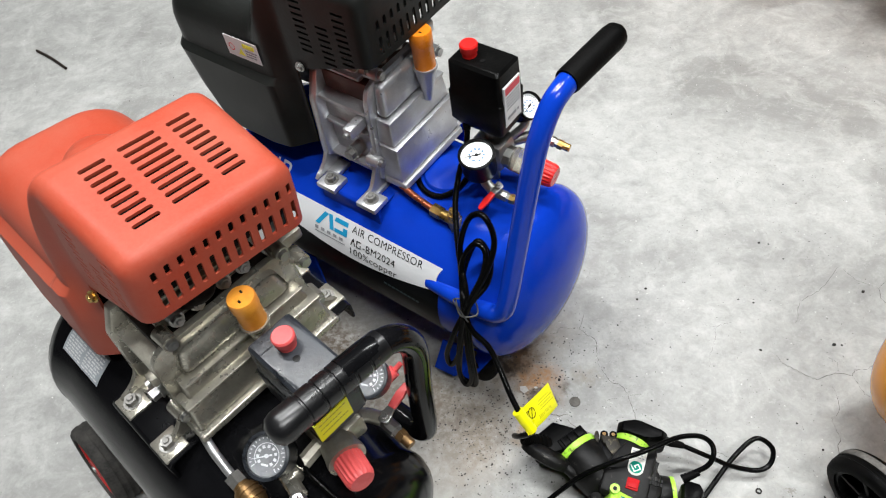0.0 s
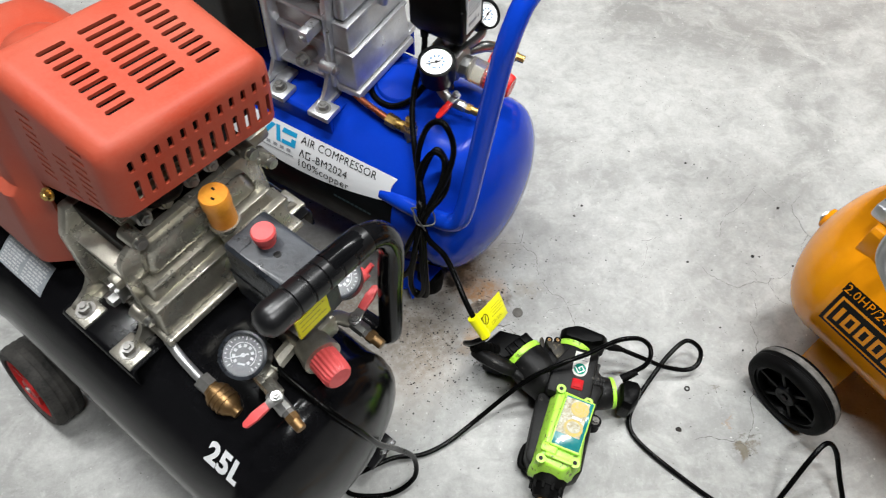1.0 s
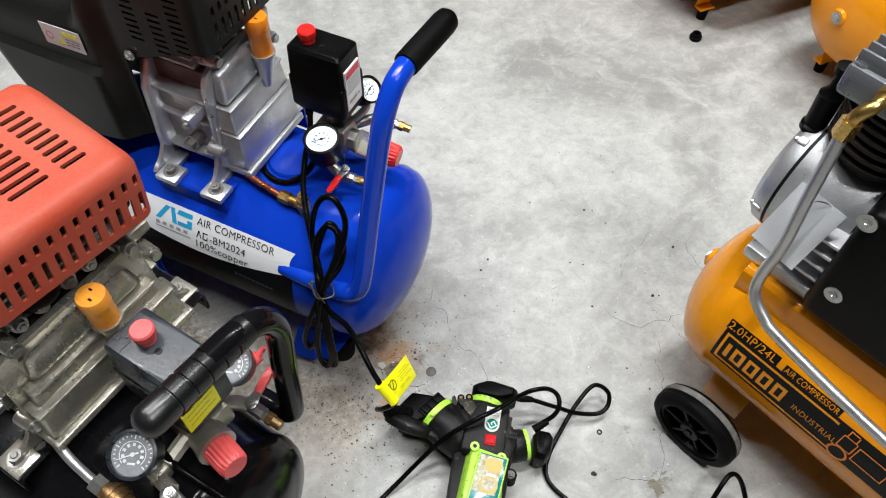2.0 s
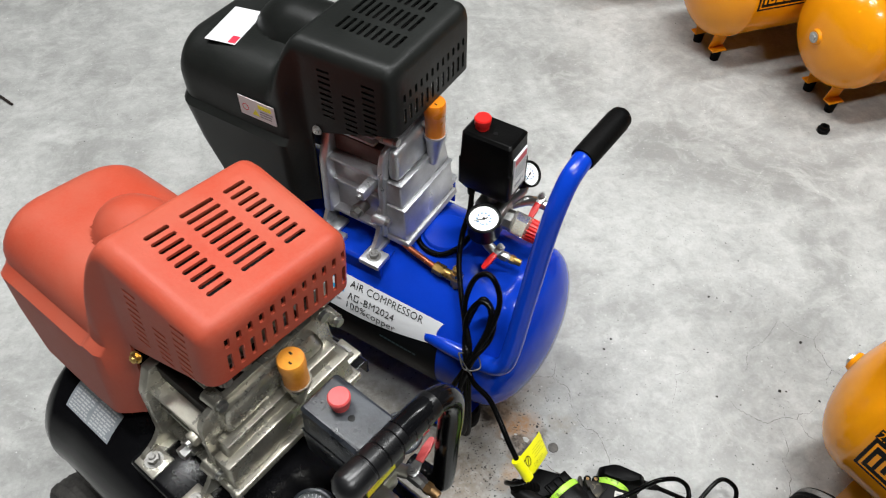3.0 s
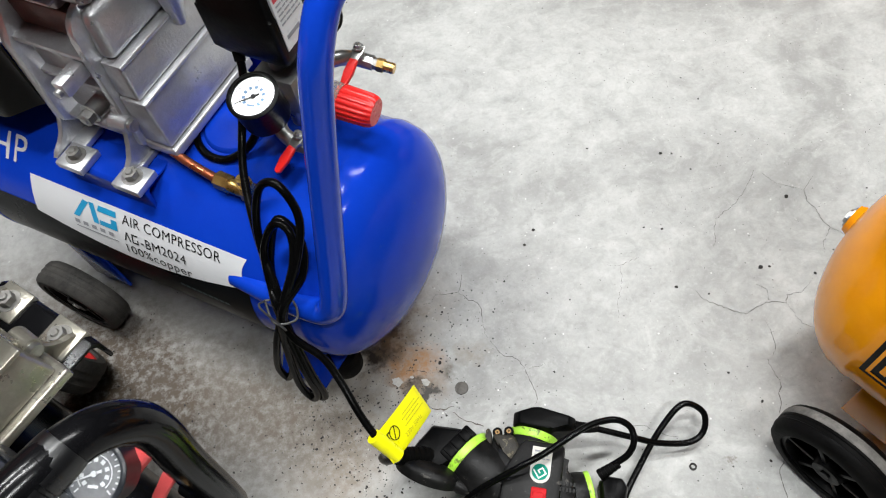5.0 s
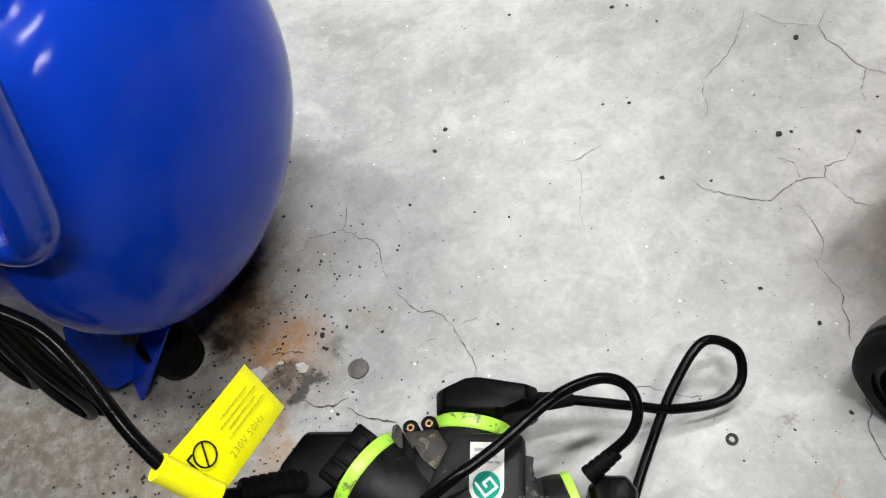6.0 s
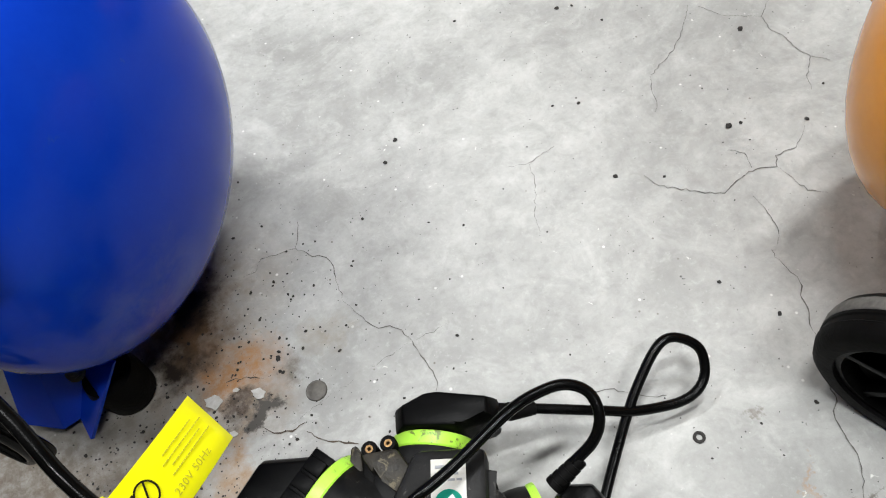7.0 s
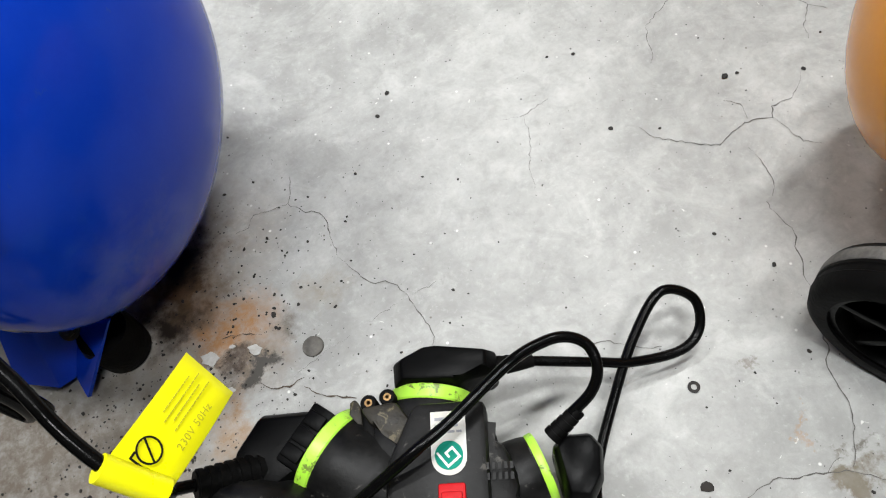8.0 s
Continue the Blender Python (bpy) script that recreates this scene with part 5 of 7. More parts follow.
    make("box_sticker", DUSTY_BLACK, sw, lambda bm: box(bm, 0.0, 0.015, -0.008, 0.008, 0, 0.0005, m=m))

    def manifold(bm):
        cyl(bm, (0.098, 0.045, 0.318), (0.098, 0.045, 0.402), 0.008, seg=16)
        box(bm, 0.080, 0.128, 0.020, 0.068, 0.350, 0.386, 0.005)
        tube(bm, [(0.10, 0.05, 0.362), (0.110, 0.076, 0.348), (0.120, 0.086, 0.337)], 0.008, 12)
        (cyl(bm, (0.106, 0.022, 0.366), (0.110, -0.010, 0.367), 0.0085, seg=8), cyl(bm, (0.108, -0.022, 0.370), (0.136, -0.027, 0.374), 0.0080, seg=8), box(bm, 0.100, 0.120, -0.030, -0.010, 0.358, 0.380, 0.004))
        cyl(bm, (0.100, -0.020, 0.376), (0.099, -0.022, 0.394), 0.0070, seg=6)
        tube(bm, [(0.10, 0.060, 0.375), (0.109, 0.085, 0.380), (0.110, 0.090, 0.392)], 0.0065, 12)
    make("manifold", OILY_CAST, th, manifold, "dull plated air manifold")
    make("regulator_body", OILY_CAST, th, lambda bm: lathe(bm, [(0, 0.0), (0, 0.012), (0.006, 0.018), (0.020, 0.0195), (0.024, 0.0205), (0.030, 0.0205), (0.030, 0.0)], axes((0.116, 0.034, 0.372), (1, -0.22, 0.12), (0, 0, 1)), 32))
    make("regulator_knob", PINK_RED, th, lambda bm: fluted(bm, (0.144, 0.028, 0.3755), (0.174, 0.0218, 0.3785), 0.0158), "faded red regulator knob")
    gauge(th, (0.099, -0.025, 0.411), (0.24, -0.34, 0.90), (-0.5, 1, 0.4), 0.0222, DUSTY_BLACK, DARK_DIAL, 0.08, 0.027)
    gauge(th, (0.112, 0.094, 0.410), (0.20, -0.30, 0.90), (-0.5, 1, 0.4), 0.0215, DUSTY_BLACK, DARK_DIAL, 0.08, 0.022)
    ball_valve(th, (0.143, -0.031, 0.373), (1, -0.15, -0.10), (-0.22, -1, -0.06), OLD_BRASS, PINK_RED, 0.88)
    ball_valve(th, (0.130, 0.088, 0.336), (1, 0.0, -0.10), (-0.12, 0.9, 0.40), OLD_BRASS, PINK_RED, 0.92)
    make("relief_valve", PINK_RED, th, lambda bm: (cyl(bm, (0.116, 0.106, 0.385), (0.120, 0.122, 0.392), 0.007, seg=14), cyl(bm, (0.120, 0.122, 0.392), (0.122, 0.130, 0.398), 0.003, seg=10)), "small red relief valve")
    make("delivery_pipe", PIPE_STEEL, th, lambda bm: tube(bm, [(0.000, -0.052, 0.364), (0.020, -0.056, 0.356), (0.040, -0.058, 0.350), (0.060, -0.059, 0.346)], 0.0050, 14), "plated delivery pipe")
    make("pipe_nut", ROUGH_STEEL, th, lambda bm: cyl(bm, (0.053, -0.059, 0.3475), (0.066, -0.059, 0.3455), 0.0098, seg=6))

    def chk(bm):
        q = axes((0.066, -0.059, 0.3455), (1, 0, -0.15), (0, 1, 0))
        lathe(bm, [(0, 0.0), (0, 0.0085), (0.004, 0.0098), (0.005, 0.0118), (0.008, 0.0128), (0.016, 0.0136), (0.022, 0.0134), (0.029, 0.0120), (0.033, 0.0092), (0.036, 0.0068), (0.040, 0.0060), (0.041, 0.0)], q, 30)
        for k in range(3):
            lathe(bm, [(0.010 + 0.006 * k, 0.012), (0.010 + 0.006 * k, 0.0143), (0.0122 + 0.006 * k, 0.0143), (0.0122 + 0.006 * k, 0.012)], q, 30, True)
        cyl(bm, (0.088, -0.058, 0.300), (0.088, -0.058, 0.340), 0.0095, seg=6)
    make("check_valve", OLD_BRASS, th, chk, "tarnished brass check valve")
    for s in (-1, 1):
        wheel(th, (-0.274, yc + s * 0.150, 0.068), 0.068, 0.044, OLD_RUBBER, RED_HUB, 4, s, 13)
        f = make("front_foot", BLACK_TANK, th, lambda bm: (box(bm, 0.12, 0.17, min(yc + s * 0.05, yc + s * 0.10), max(yc + s * 0.05, yc + s * 0.10), 0.035, 0.040, 0.001), box(bm, 0.12, 0.124, min(yc + s * 0.05, yc + s * 0.10), max(yc + s * 0.05, yc + s * 0.10), 0.035, 0.13, 0.001)), "black sheet foot")
        make("rubber_pad", RUBBER, f, lambda bm: cyl(bm, (0.147, yc + s * 0.075, 0.0), (0.147, yc + s * 0.075, 0.036), 0.018, 0.022, seg=24))
    make("axle_bracket", BLACK_TANK, th, lambda bm: (box(bm, -0.285, -0.281, -0.12, 0.12, 0.055, 0.12, 0.001), box(bm, -0.285, -0.225, -0.124, -0.120, 0.055, 0.16, 0.001), box(bm, -0.285, -0.225, 0.120, 0.124, 0.055, 0.16, 0.001)), "black axle bracket")
    return th


red_compressor()


# ---- the orange machines ----
def orange_compressor():
    th = empty("air_compressor", pose(*ORANGE_AT), "orange air compressor with black motor cover and black lettering", "air compressor", "orange compressors")
    yc, zc, r, x0, x1 = 0.0, 0.193, 0.127, 0.270, -0.270
    tank = drum(th, ORANGE, x0, x1, yc, zc, r, 0.078, "glossy orange enamelled air tank")

    def both_sides(name, bm, material, label=""):
        """The same print on the near flank and, turned about, on the far one."""
        far = bm.copy()
        bmesh.ops.rotate(far, cent=(0, 0, 0), matrix=Matrix.Rotation(math.pi, 3, "Z"), verts=far.verts)
        part(name, bm, material, tank, label)
        part(name, far, material, tank, label)

    def print_on(polys, material, name, z=0.0008, label=""):
        for a, b_, c, d in polys:
            bm = bmesh.new()
            flat_quad(bm, a, b_, c, d, max(1, int((b_ - a) / 0.02)), 3)
            both_sides(name, on_drum(place(bm, Matrix.Translation((0, 0, z))), yc, zc, r), material, label)
    LX, LY = -0.178, -0.008
    print_on([(LX, LX + 0.29, LY, LY + 0.058)], INK, "brand_panel", 0.0006, "black lettering panel")
    print_on([(LX - 0.002, LX + 0.074, LY + 0.058, LY + 0.073), (LX + 0.083, LX + 0.164, LY + 0.058, LY + 0.070)], INK, "brand_panel", 0.0006)
    fr = 0.0034
    print_on([(LX + 0.005, LX + 0.170, LY + 0.050, LY + 0.050 + fr), (LX + 0.005, LX + 0.005 + fr, LY + 0.008, LY + 0.050), (LX + 0.005, LX + 0.180, LY + 0.005, LY + 0.005 + fr)], ORANGE, "panel_line", 0.0011)
    # plain block shapes where the maker's mark stands
    bx, by, w, h, t = LX + 0.014, LY + 0.016, 0.0165, 0.025, 0.0060
    marks = [(bx, bx + t, by, by + h)]
    x = bx + t + 0.005
    for k in range(4):
        marks += [(x, x + t * 0.8, by, by + h), (x + w - t * 0.8, x + w, by, by + h), (x + t * 0.8, x + w - t * 0.8, by, by + t * 0.8), (x + t * 0.8, x + w - t * 0.8, by + h - t * 0.8, by + h)]
        x += w + 0.0045
    print_on(marks, ORANGE, "maker_mark", 0.0011, "orange block shapes")
    for text, x, y, w_, h_ in (("2.0HP/24L", LX, LY + 0.0595, 0.070, 0.0115), ("AIR COMPRESSOR", LX + 0.085, LY + 0.0595, 0.076, 0.0085), ("INDUSTRIAL", LX + 0.119, LY + 0.0210, 0.062, 0.0095)):
        both_sides("tank_print", on_drum(sized(text, x, y, w_, h_, 0.0011), yc, zc, r), ORANGE)
    # line drawing at the panel's end
    bm = bmesh.new()
    for k in range(16):
        m = Matrix.Translation((LX + 0.190, LY + 0.012, 0.0012)) @ Matrix.Rotation(2 * math.pi * k / 16, 4, "Z")
        box(bm, 0.010, 0.013, -0.0022, 0.0022, 0, 0.0002, m=m)
    for x, y, w, h in ((0.182, 0.024, 0.018, 0.020), (0.185, 0.044, 0.012, 0.010), (0.204, 0.018, 0.040, 0.024)):
        for q in ((0, w, 0, 0.0015), (0, w, h, h + 0.0015), (0, 0.0015, 0, h), (w, w + 0.0015, 0, h)):
            box(bm, LX + x + q[0], LX + x + q[1], LY + y + q[2], LY + y + q[3], 0.0011, 0.0013)
    both_sides("panel_drawing", on_drum(bm, yc, zc, r), AMBER, "small orange line drawing")
    # embossed plate on the crown
    bm = bmesh.new()
    flat_quad(bm, -0.150, -0.060, 0.105, 0.150, 8, 6)
    pl = part("crown_plate", on_drum(place(bm, Matrix.Translation((0, 0, 0.0007))), yc, zc, r), ORANGE, tank)
    bm = bmesh.new()
    for k in range(5):
        x = -0.146
        while x < -0.066:
            w = random.uniform(0.004, 0.010)
            flat_quad(bm, x, x + w, 0.109 + 0.008 * k, 0.113 + 0.008 * k)
            x += w + 0.003
    part("plate_print", on_drum(place(bm, Matrix.Translation((0, 0, 0.0011))), yc, zc, r), INK, pl)
    for e in (x0, x1):
        g = 1 if e > 0 else -1
        make("end_boss", ORANGE, tank, lambda bm: cyl(bm, (e - g * 0.002, 0, zc), (e + g * 0.006, 0, zc), 0.018, 0.015, seg=24))
        make("end_plug", STEEL, tank, lambda bm: (cyl(bm, (e + g * 0.006, 0, zc), (e + g * 0.008, 0, zc), 0.012, seg=24), cyl(bm, (e + g * 0.008, 0, zc), (e + g * 0.011, 0, zc), 0.008, seg=6)), "plated end plug")
    # saddle, pump, motor
    make("saddle", ORANGE, th, lambda bm: channel(bm, [(-0.090, 0.266), (-0.090, 0.318), (-0.084, 0.324), (0.084, 0.324), (0.090, 0.318), (0.090, 0.266)], 0.004, -0.205, 0.20), "orange bent sheet saddle")

    before = set(th.children)
    def case(bm):
        lathe(bm, [(-0.196, 0.0), (-0.196, 0.054), (-0.192, 0.072), (-0.184, 0.080), (-0.170, 0.082)], Matrix.Translation((0, 0, 0.420)), 56)
        lathe(bm, [(-0.166, 0.082), (-0.140, 0.080), (-0.120, 0.074), (-0.080, 0.070), (-0.080, 0.0)], Matrix.Translation((0, 0, 0.420)), 56)
    cs = make("crankcase", CAST, th, case, "round cast aluminium pump case")
    make("gasket", INK, cs, lambda bm: cyl(bm, (-0.1705, 0, 0.420), (-0.1655, 0, 0.420), 0.0805, seg=56))
    [make("case_rib", CAST, cs, lambda bm: box(bm, -0.130, -0.010, -0.095, 0.095, 0.352 + 0.020 * k, 0.357 + 0.020 * k, 0.0015)) for k in range(5)]
    make("case_base", CAST, cs, lambda bm: box(bm, -0.165, -0.020, -0.085, 0.085, 0.324, 0.345, 0.004))
    for k in range(5):
        a = radians(72 * k + 32)
        make("case_screw", CAST, cs, lambda bm: (box(bm, -0.185, -0.173, -0.005, 0.005, 0.072, 0.0832, 0.002, Matrix.Translation((0, 0, 0.42)) @ Matrix.Rotation(a, 4, "X")), hexbolt(bm, (Matrix.Translation((-0.185, 0, 0.42)) @ Matrix.Rotation(a, 4, "X")) @ Vector((0, 0, 0.0775)), (-1, 0, 0), 0.0028, 0.002, 0.0038)))

    def cylinder(bm):
        cyl(bm, (-0.115, 0, 0.49), (-0.115, 0, 0.575), 0.045, seg=40)
    barrel = make("cylinder", DARK_CAST, th, cylinder, "black finned cylinder")
    for k in range(6):
        make("cylinder_fin", DARK_CAST, barrel, lambda bm: cyl(bm, (-0.115, 0, 0.505 + 0.012 * k), (-0.115, 0, 0.509 + 0.012 * k), 0.058, seg=40))

    def head(bm):
        box(bm, -0.175, -0.050, -0.062, 0.062, 0.575, 0.612, 0.006)
    hd = make("cylinder_head", GREY_PAINT, th, head, "grey finned cylinder head")
    for k in range(7):
        make("head_fin", GREY_PAINT, hd, lambda bm: box(bm, -0.172, -0.053, -0.056 + 0.017 * k, -0.052 + 0.017 * k, 0.610, 0.628, 0.0015))
    for x in (-0.165, -0.06):
        for y in (-0.05, 0.05):
            make("head_bolt", STEEL, hd, lambda bm: hexbolt(bm, (x, y, 0.612), (0, 0, 1), 0.006, 0.006, 0.009))

    def elbow(bm):
        cyl(bm, (-0.126, -0.060, 0.604), (-0.126, -0.072, 0.604), 0.011, seg=6)
        tube(bm, [(-0.126, -0.070, 0.604), (-0.128, -0.086, 0.602), (-0.134, -0.093, 0.592), (-0.136, -0.095, 0.582)], 0.0075, 14)
        cyl(bm, (-0.136, -0.095, 0.584), (-0.137, -0.097, 0.564), 0.0108, seg=6)
    make("brass_elbow", BRASS, th, elbow, "brass pipe elbow")
    def breather(bm):
        lathe(bm, [(0, 0), (0, 0.015), (0.006, 0.015), (0.008, 0.0125), (0.050, 0.0135), (0.054, 0.010), (0.060, 0.007), (0.078, 0.007), (0.080, 0.011), (0.088, 0.011), (0.089, 0)], axes(BREATHER, (0, 0, 1), (1, 0, 0)), 28)
    make("breather", BLACK_PLASTIC, th, breather, "black oil breather")
    mo = make("motor_cover", BLACK_PLASTIC, th, lambda bm: (box(bm, -0.075, 0.190, -0.112, 0.100, 0.338, 0.520, 0.014, None, 3), box(bm, -0.050, 0.190, -0.090, 0.085, 0.515, 0.545, 0.014, None, 3)), "black motor cover")
    for x, z_ in ((-0.050, 0.394), (-0.068, 0.505), (0.172, 0.394)):
        make("cover_bolt", STEEL, mo, lambda bm: hexbolt(bm, (x, -0.112, z_), (0, -1, 0), 0.0055, 0.003, 0.0105))
    for o in set(th.children) - before:
        o.location = (-0.056, 0.008, 0)
    tag = make("paper_tag", PAPER, th, lambda bm: box(bm, 0, 0.058, 0, 0.086, 0, 0.0007, m=axes((-0.213, -0.112, 0.402), (0.95, 0, -0.12), (0.10, 0.42, 1))), "blank grey paper label")
    make("tag_wire", STEEL, tag, lambda bm: tube(bm, [(-0.165, -0.079, 0.474), (-0.168, -0.088, 0.482), (-0.174, -0.098, 0.488), (-0.176, -0.106, 0.492)], 0.0008, 6))
    make("delivery_pipe", PIPE_STEEL, th, lambda bm: tube(bm, [(-0.193, -0.089, 0.574), (-0.184, -0.106, 0.490), (-0.177, -0.114, 0.420), (-0.178, -0.120, 0.365), (-0.170, -0.127, 0.338), (-0.146, -0.132, 0.322), (-0.120, -0.136, 0.315), (0.0, -0.138, 0.295), (0.12, -0.138, 0.284), (0.19, -0.120, 0.280), (0.20, -0.09, 0.285)], 0.0070, 16, 10), "bent grey steel delivery pipe")

    # running gear
    for s in (-1, 1):
        wheel(th, (WHEEL_X, yc + s * 0.160, 0.0665), 0.067, 0.036, RUBBER, BLACK_PLASTIC, 6, s, -5.0, True)
    def foot(bm):
        channel(bm, [(-0.034, 0.030), (-0.046, 0.090), (0.046, 0.090), (0.034, 0.030)], 0.004, 0.160, 0.200)
        box(bm, 0.160, 0.200, -0.054, -0.031, 0.028, 0.032, 0.001)
        box(bm, 0.160, 0.200, 0.031, 0.054, 0.028, 0.032, 0.001)
    f = make("front_foot", ORANGE, th, foot, "orange sheet foot")
    for y in (-0.042, 0.042):
        make("rubber_pad", RUBBER, f, lambda bm: cyl(bm, (0.18, y, 0.0), (0.18, y, 0.029), 0.011, 0.013, seg=24), "black rubber pad")
    make("axle_bracket", ORANGE, th, lambda bm: channel(bm, [(-0.100, 0.050), (-0.100, 0.135), (-0.094, 0.139), (0.094, 0.139), (0.100, 0.135), (0.100, 0.050)], 0.004, WHEEL_X - 0.030, WHEEL_X + 0.030), "orange axle bracket")
    return th


ORANGE_AT = (0.889, 0.490, 0, 0, 0, -62)
WHEEL_X = -0.132
BREATHER = (-0.184, -0.018, 0.490)
orange = orange_compressor()
for q in ((1.520, 1.270, 0, 0, 0, 191), (1.323, 1.581, 0, 0, 0, 191), (1.122, 1.809, 0, 0, 0, 191), (0.925, 2.130, 0, 0, 0, 191)):
    copy_thing(orange, pose(*q))


# ---- the splitter plug on the floor ----
OIL_DIRT = surface("dried_oil", (0.040, 0.028, 0.020), (0.10, 0.075, 0.055), 0.8, patch=90, amount=0.9)
PAINT_SCAB = surface("dirty_white_paint", (0.56, 0.56, 0.54), (0.36, 0.34, 0.31), 0.8, patch=120, amount=0.9, bump=0.2)
DISC_DIRT = surface("dirty_metal_disc", (0.055, 0.050, 0.043), (0.15, 0.14, 0.125), 0.6, 0.2, patch=120, amount=0.8, bump=0.2)
DARK_WIRE = surface("dull_wire", (0.10, 0.10, 0.10), (0.05, 0.05, 0.05), 0.5, 0.6, patch=60, amount=0.6)
OLIVE_INK = surface("faded_print", (0.40, 0.37, 0.02), (0.50, 0.47, 0.02), 0.45, bump=0.0)
# sockets: place, heading, radius, length and height of each arm
SOCKETS = [(-0.078, 0.031, 145, 0.0315, 0.052, 0.043), (-0.015, 0.060, 84, 0.0275, 0.040, 0.042), (0.050, 0.018, 20, 0.0225, 0.042, 0.036)]


def splitter():
    th = empty("socket_splitter", pose(0.385, 0.570, 0, 0, 0, -23), "black rubber three way socket splitter with lime green switch box", "socket splitter")

    def body(bm):
        prism(bm, [(-0.050, 0.049), (-0.036, 0.056), (0.008, 0.054), (0.018, 0.050), (0.020, 0.036), (0.032, 0.030), (0.040, 0.004), (0.032, -0.022), (-0.036, -0.022), (-0.052, 0.002)], Matrix.Translation((0, 0, 0.004)), 0.066, 0.008)
        prism(bm, [(-0.040, -0.022), (0.022, -0.022), (0.022, 0.054), (-0.022, 0.054), (-0.038, 0.020)], Matrix.Translation((0, 0, 0.055)), 0.0262, 0.005)
        prism(bm, [(-0.050, 0.0), (0.034, 0.0), (0.032, -0.115), (0.018, -0.124), (-0.032, -0.126), (-0.047, -0.114)], Matrix.Translation((0, 0, 0.004)), 0.052, 0.006)
    bd = make("splitter_body", DUSTY_RUBBER, th, body, "black rubber body", 40)
    for w, v, a, r, ln, zs in SOCKETS:
        d = Vector((math.cos(radians(a)), math.sin(radians(a)), 0))
        q = Vector((w, v, zs))
        m = axes(q, d, Vector((0, 0, 1)).cross(d))
        rw = 0.0055 if a < 40 else 0.0095
        make("socket_arm", DUSTY_RUBBER, th, lambda bm: lathe(bm, [(-ln - 0.012, 0.0), (-ln - 0.008, r * 0.70), (-ln, r * 0.96), (-ln * 0.6, r * 1.05), (-ln * 0.25, r * 1.06), (-0.004, r * 1.03), (0.0, r * 0.98), (0.0, 0.0)], m, 36), "", 40)
        make("socket_ring", LIME, th, lambda bm: lathe(bm, [(0, r * 0.7), (0, r * 0.98), (0.001, r * 1.01), (rw - 0.001, r * 1.01), (rw, r * 0.98), (rw, r * 0.7)], m, 40, True), "lime green socket ring")
    for w, v in ((-0.052, 0.059), (-0.040, 0.062)):
        make("lug_eye", RUBBER, th, lambda bm: (lathe(bm, [(-0.011, 0.0026), (-0.011, 0.0053), (0.008, 0.0053), (0.009, 0.0046), (0.009, 0.0026)], axes((w, v, 0.061), (0, 0, 1), (1, 0, 0)), 20, True), box(bm, w - 0.0045, w + 0.0045, v - 0.024, v - 0.003, 0.047, 0.067, 0.002)))
        make("lug_bush", OLD_BRASS, th, lambda bm: lathe(bm, [(-0.010, 0.0012), (-0.010, 0.0027), (0.0086, 0.0027), (0.0086, 0.0012)], axes((w, v, 0.061), (0, 0, 1), (1, 0, 0)), 16, True))
    def bracket(bm):
        prism(bm, [(-0.057, 0.055), (-0.034, 0.058), (-0.024, 0.044), (-0.018, 0.026), (-0.029, 0.024), (-0.040, 0.040), (-0.050, 0.044)], Matrix.Translation((0, 0, 0.058)), 0.0165, 0.003)
        prism(bm, [(-0.066, 0.061), (-0.062, 0.064), (-0.058, 0.058), (-0.056, 0.046), (-0.061, 0.045), (-0.063, 0.054)], Matrix.Translation((0, 0, 0.052)), 0.013, 0.002)
    make("lug_bracket", GRIMY_RUBBER, th, bracket, "grimy khaki dusted bracket")
    make("lug_eye", RUBBER, th, lambda bm: (lathe(bm, [(-0.012, 0.004), (-0.012, 0.009), (0.012, 0.009), (0.012, 0.004)], axes((0.036, -0.036, 0.040), (0, 0, 1), (1, 0, 0)), 20, True), box(bm, 0.022, 0.032, -0.044, -0.030, 0.030, 0.052, 0.002)))
    make("lug_screw", DULL_STEEL, th, lambda bm: hexbolt(bm, (0.036, -0.036, 0.052), (0, 0, 1), 0.004, 0.004, 0.006))
    # the open cap of one socket, on its hinge strap
    u, v2 = Vector((-0.97, 0.20, 0.05)).normalized(), Vector((0.0, -0.55, 0.83)).normalized()
    n2 = u.cross(v2)

    def cap(bm):
        c, hw = Vector((-0.121, 0.008, 0.060)), 0.037
        rings = []
        for h, k in ((-0.009, 0.80), (-0.007, 0.96), (0.0, 1.0), (0.005, 0.97), (0.009, 0.80), (0.011, 0.45)):
            rings.append([bm.verts.new(c + u * (hw * k * math.cos(2 * math.pi * i / 28)) + v2 * (0.024 * k * math.sin(2 * math.pi * i / 28)) + n2 * h) for i in range(28)])
        for a, b in zip(rings, rings[1:]):
            for i in range(28):
                bm.faces.new((a[i], a[(i + 1) % 28], b[(i + 1) % 28], b[i]))
        bm.faces.new(rings[0])
        bm.faces.new(rings[-1])
        bmesh.ops.recalc_face_normals(bm, faces=bm.faces)
    cp = make("socket_cap", DUSTY_RUBBER, th, cap, "open black rubber socket cap", 50)
    make("hinge_strap", DUSTY_RUBBER, cp, lambda bm: tube(bm, [(-0.094, 0.002, 0.060), (-0.080, -0.003, 0.056), (-0.064, -0.001, 0.048), (-0.050, 0.004, 0.042)], 0.0080, 10))
    make("hang_loop", RUBBER, th, lambda bm: tube(bm, [(-0.032, -0.078, 0.020), (-0.046, -0.086, 0.020), (-0.050, -0.100, 0.020), (-0.048, -0.116, 0.020), (-0.032, -0.118, 0.020)], 0.0045, 10))
    # sticker and switch lamp
    pl = []
    for k in range(13):
        a = math.pi + math.pi * k / 12
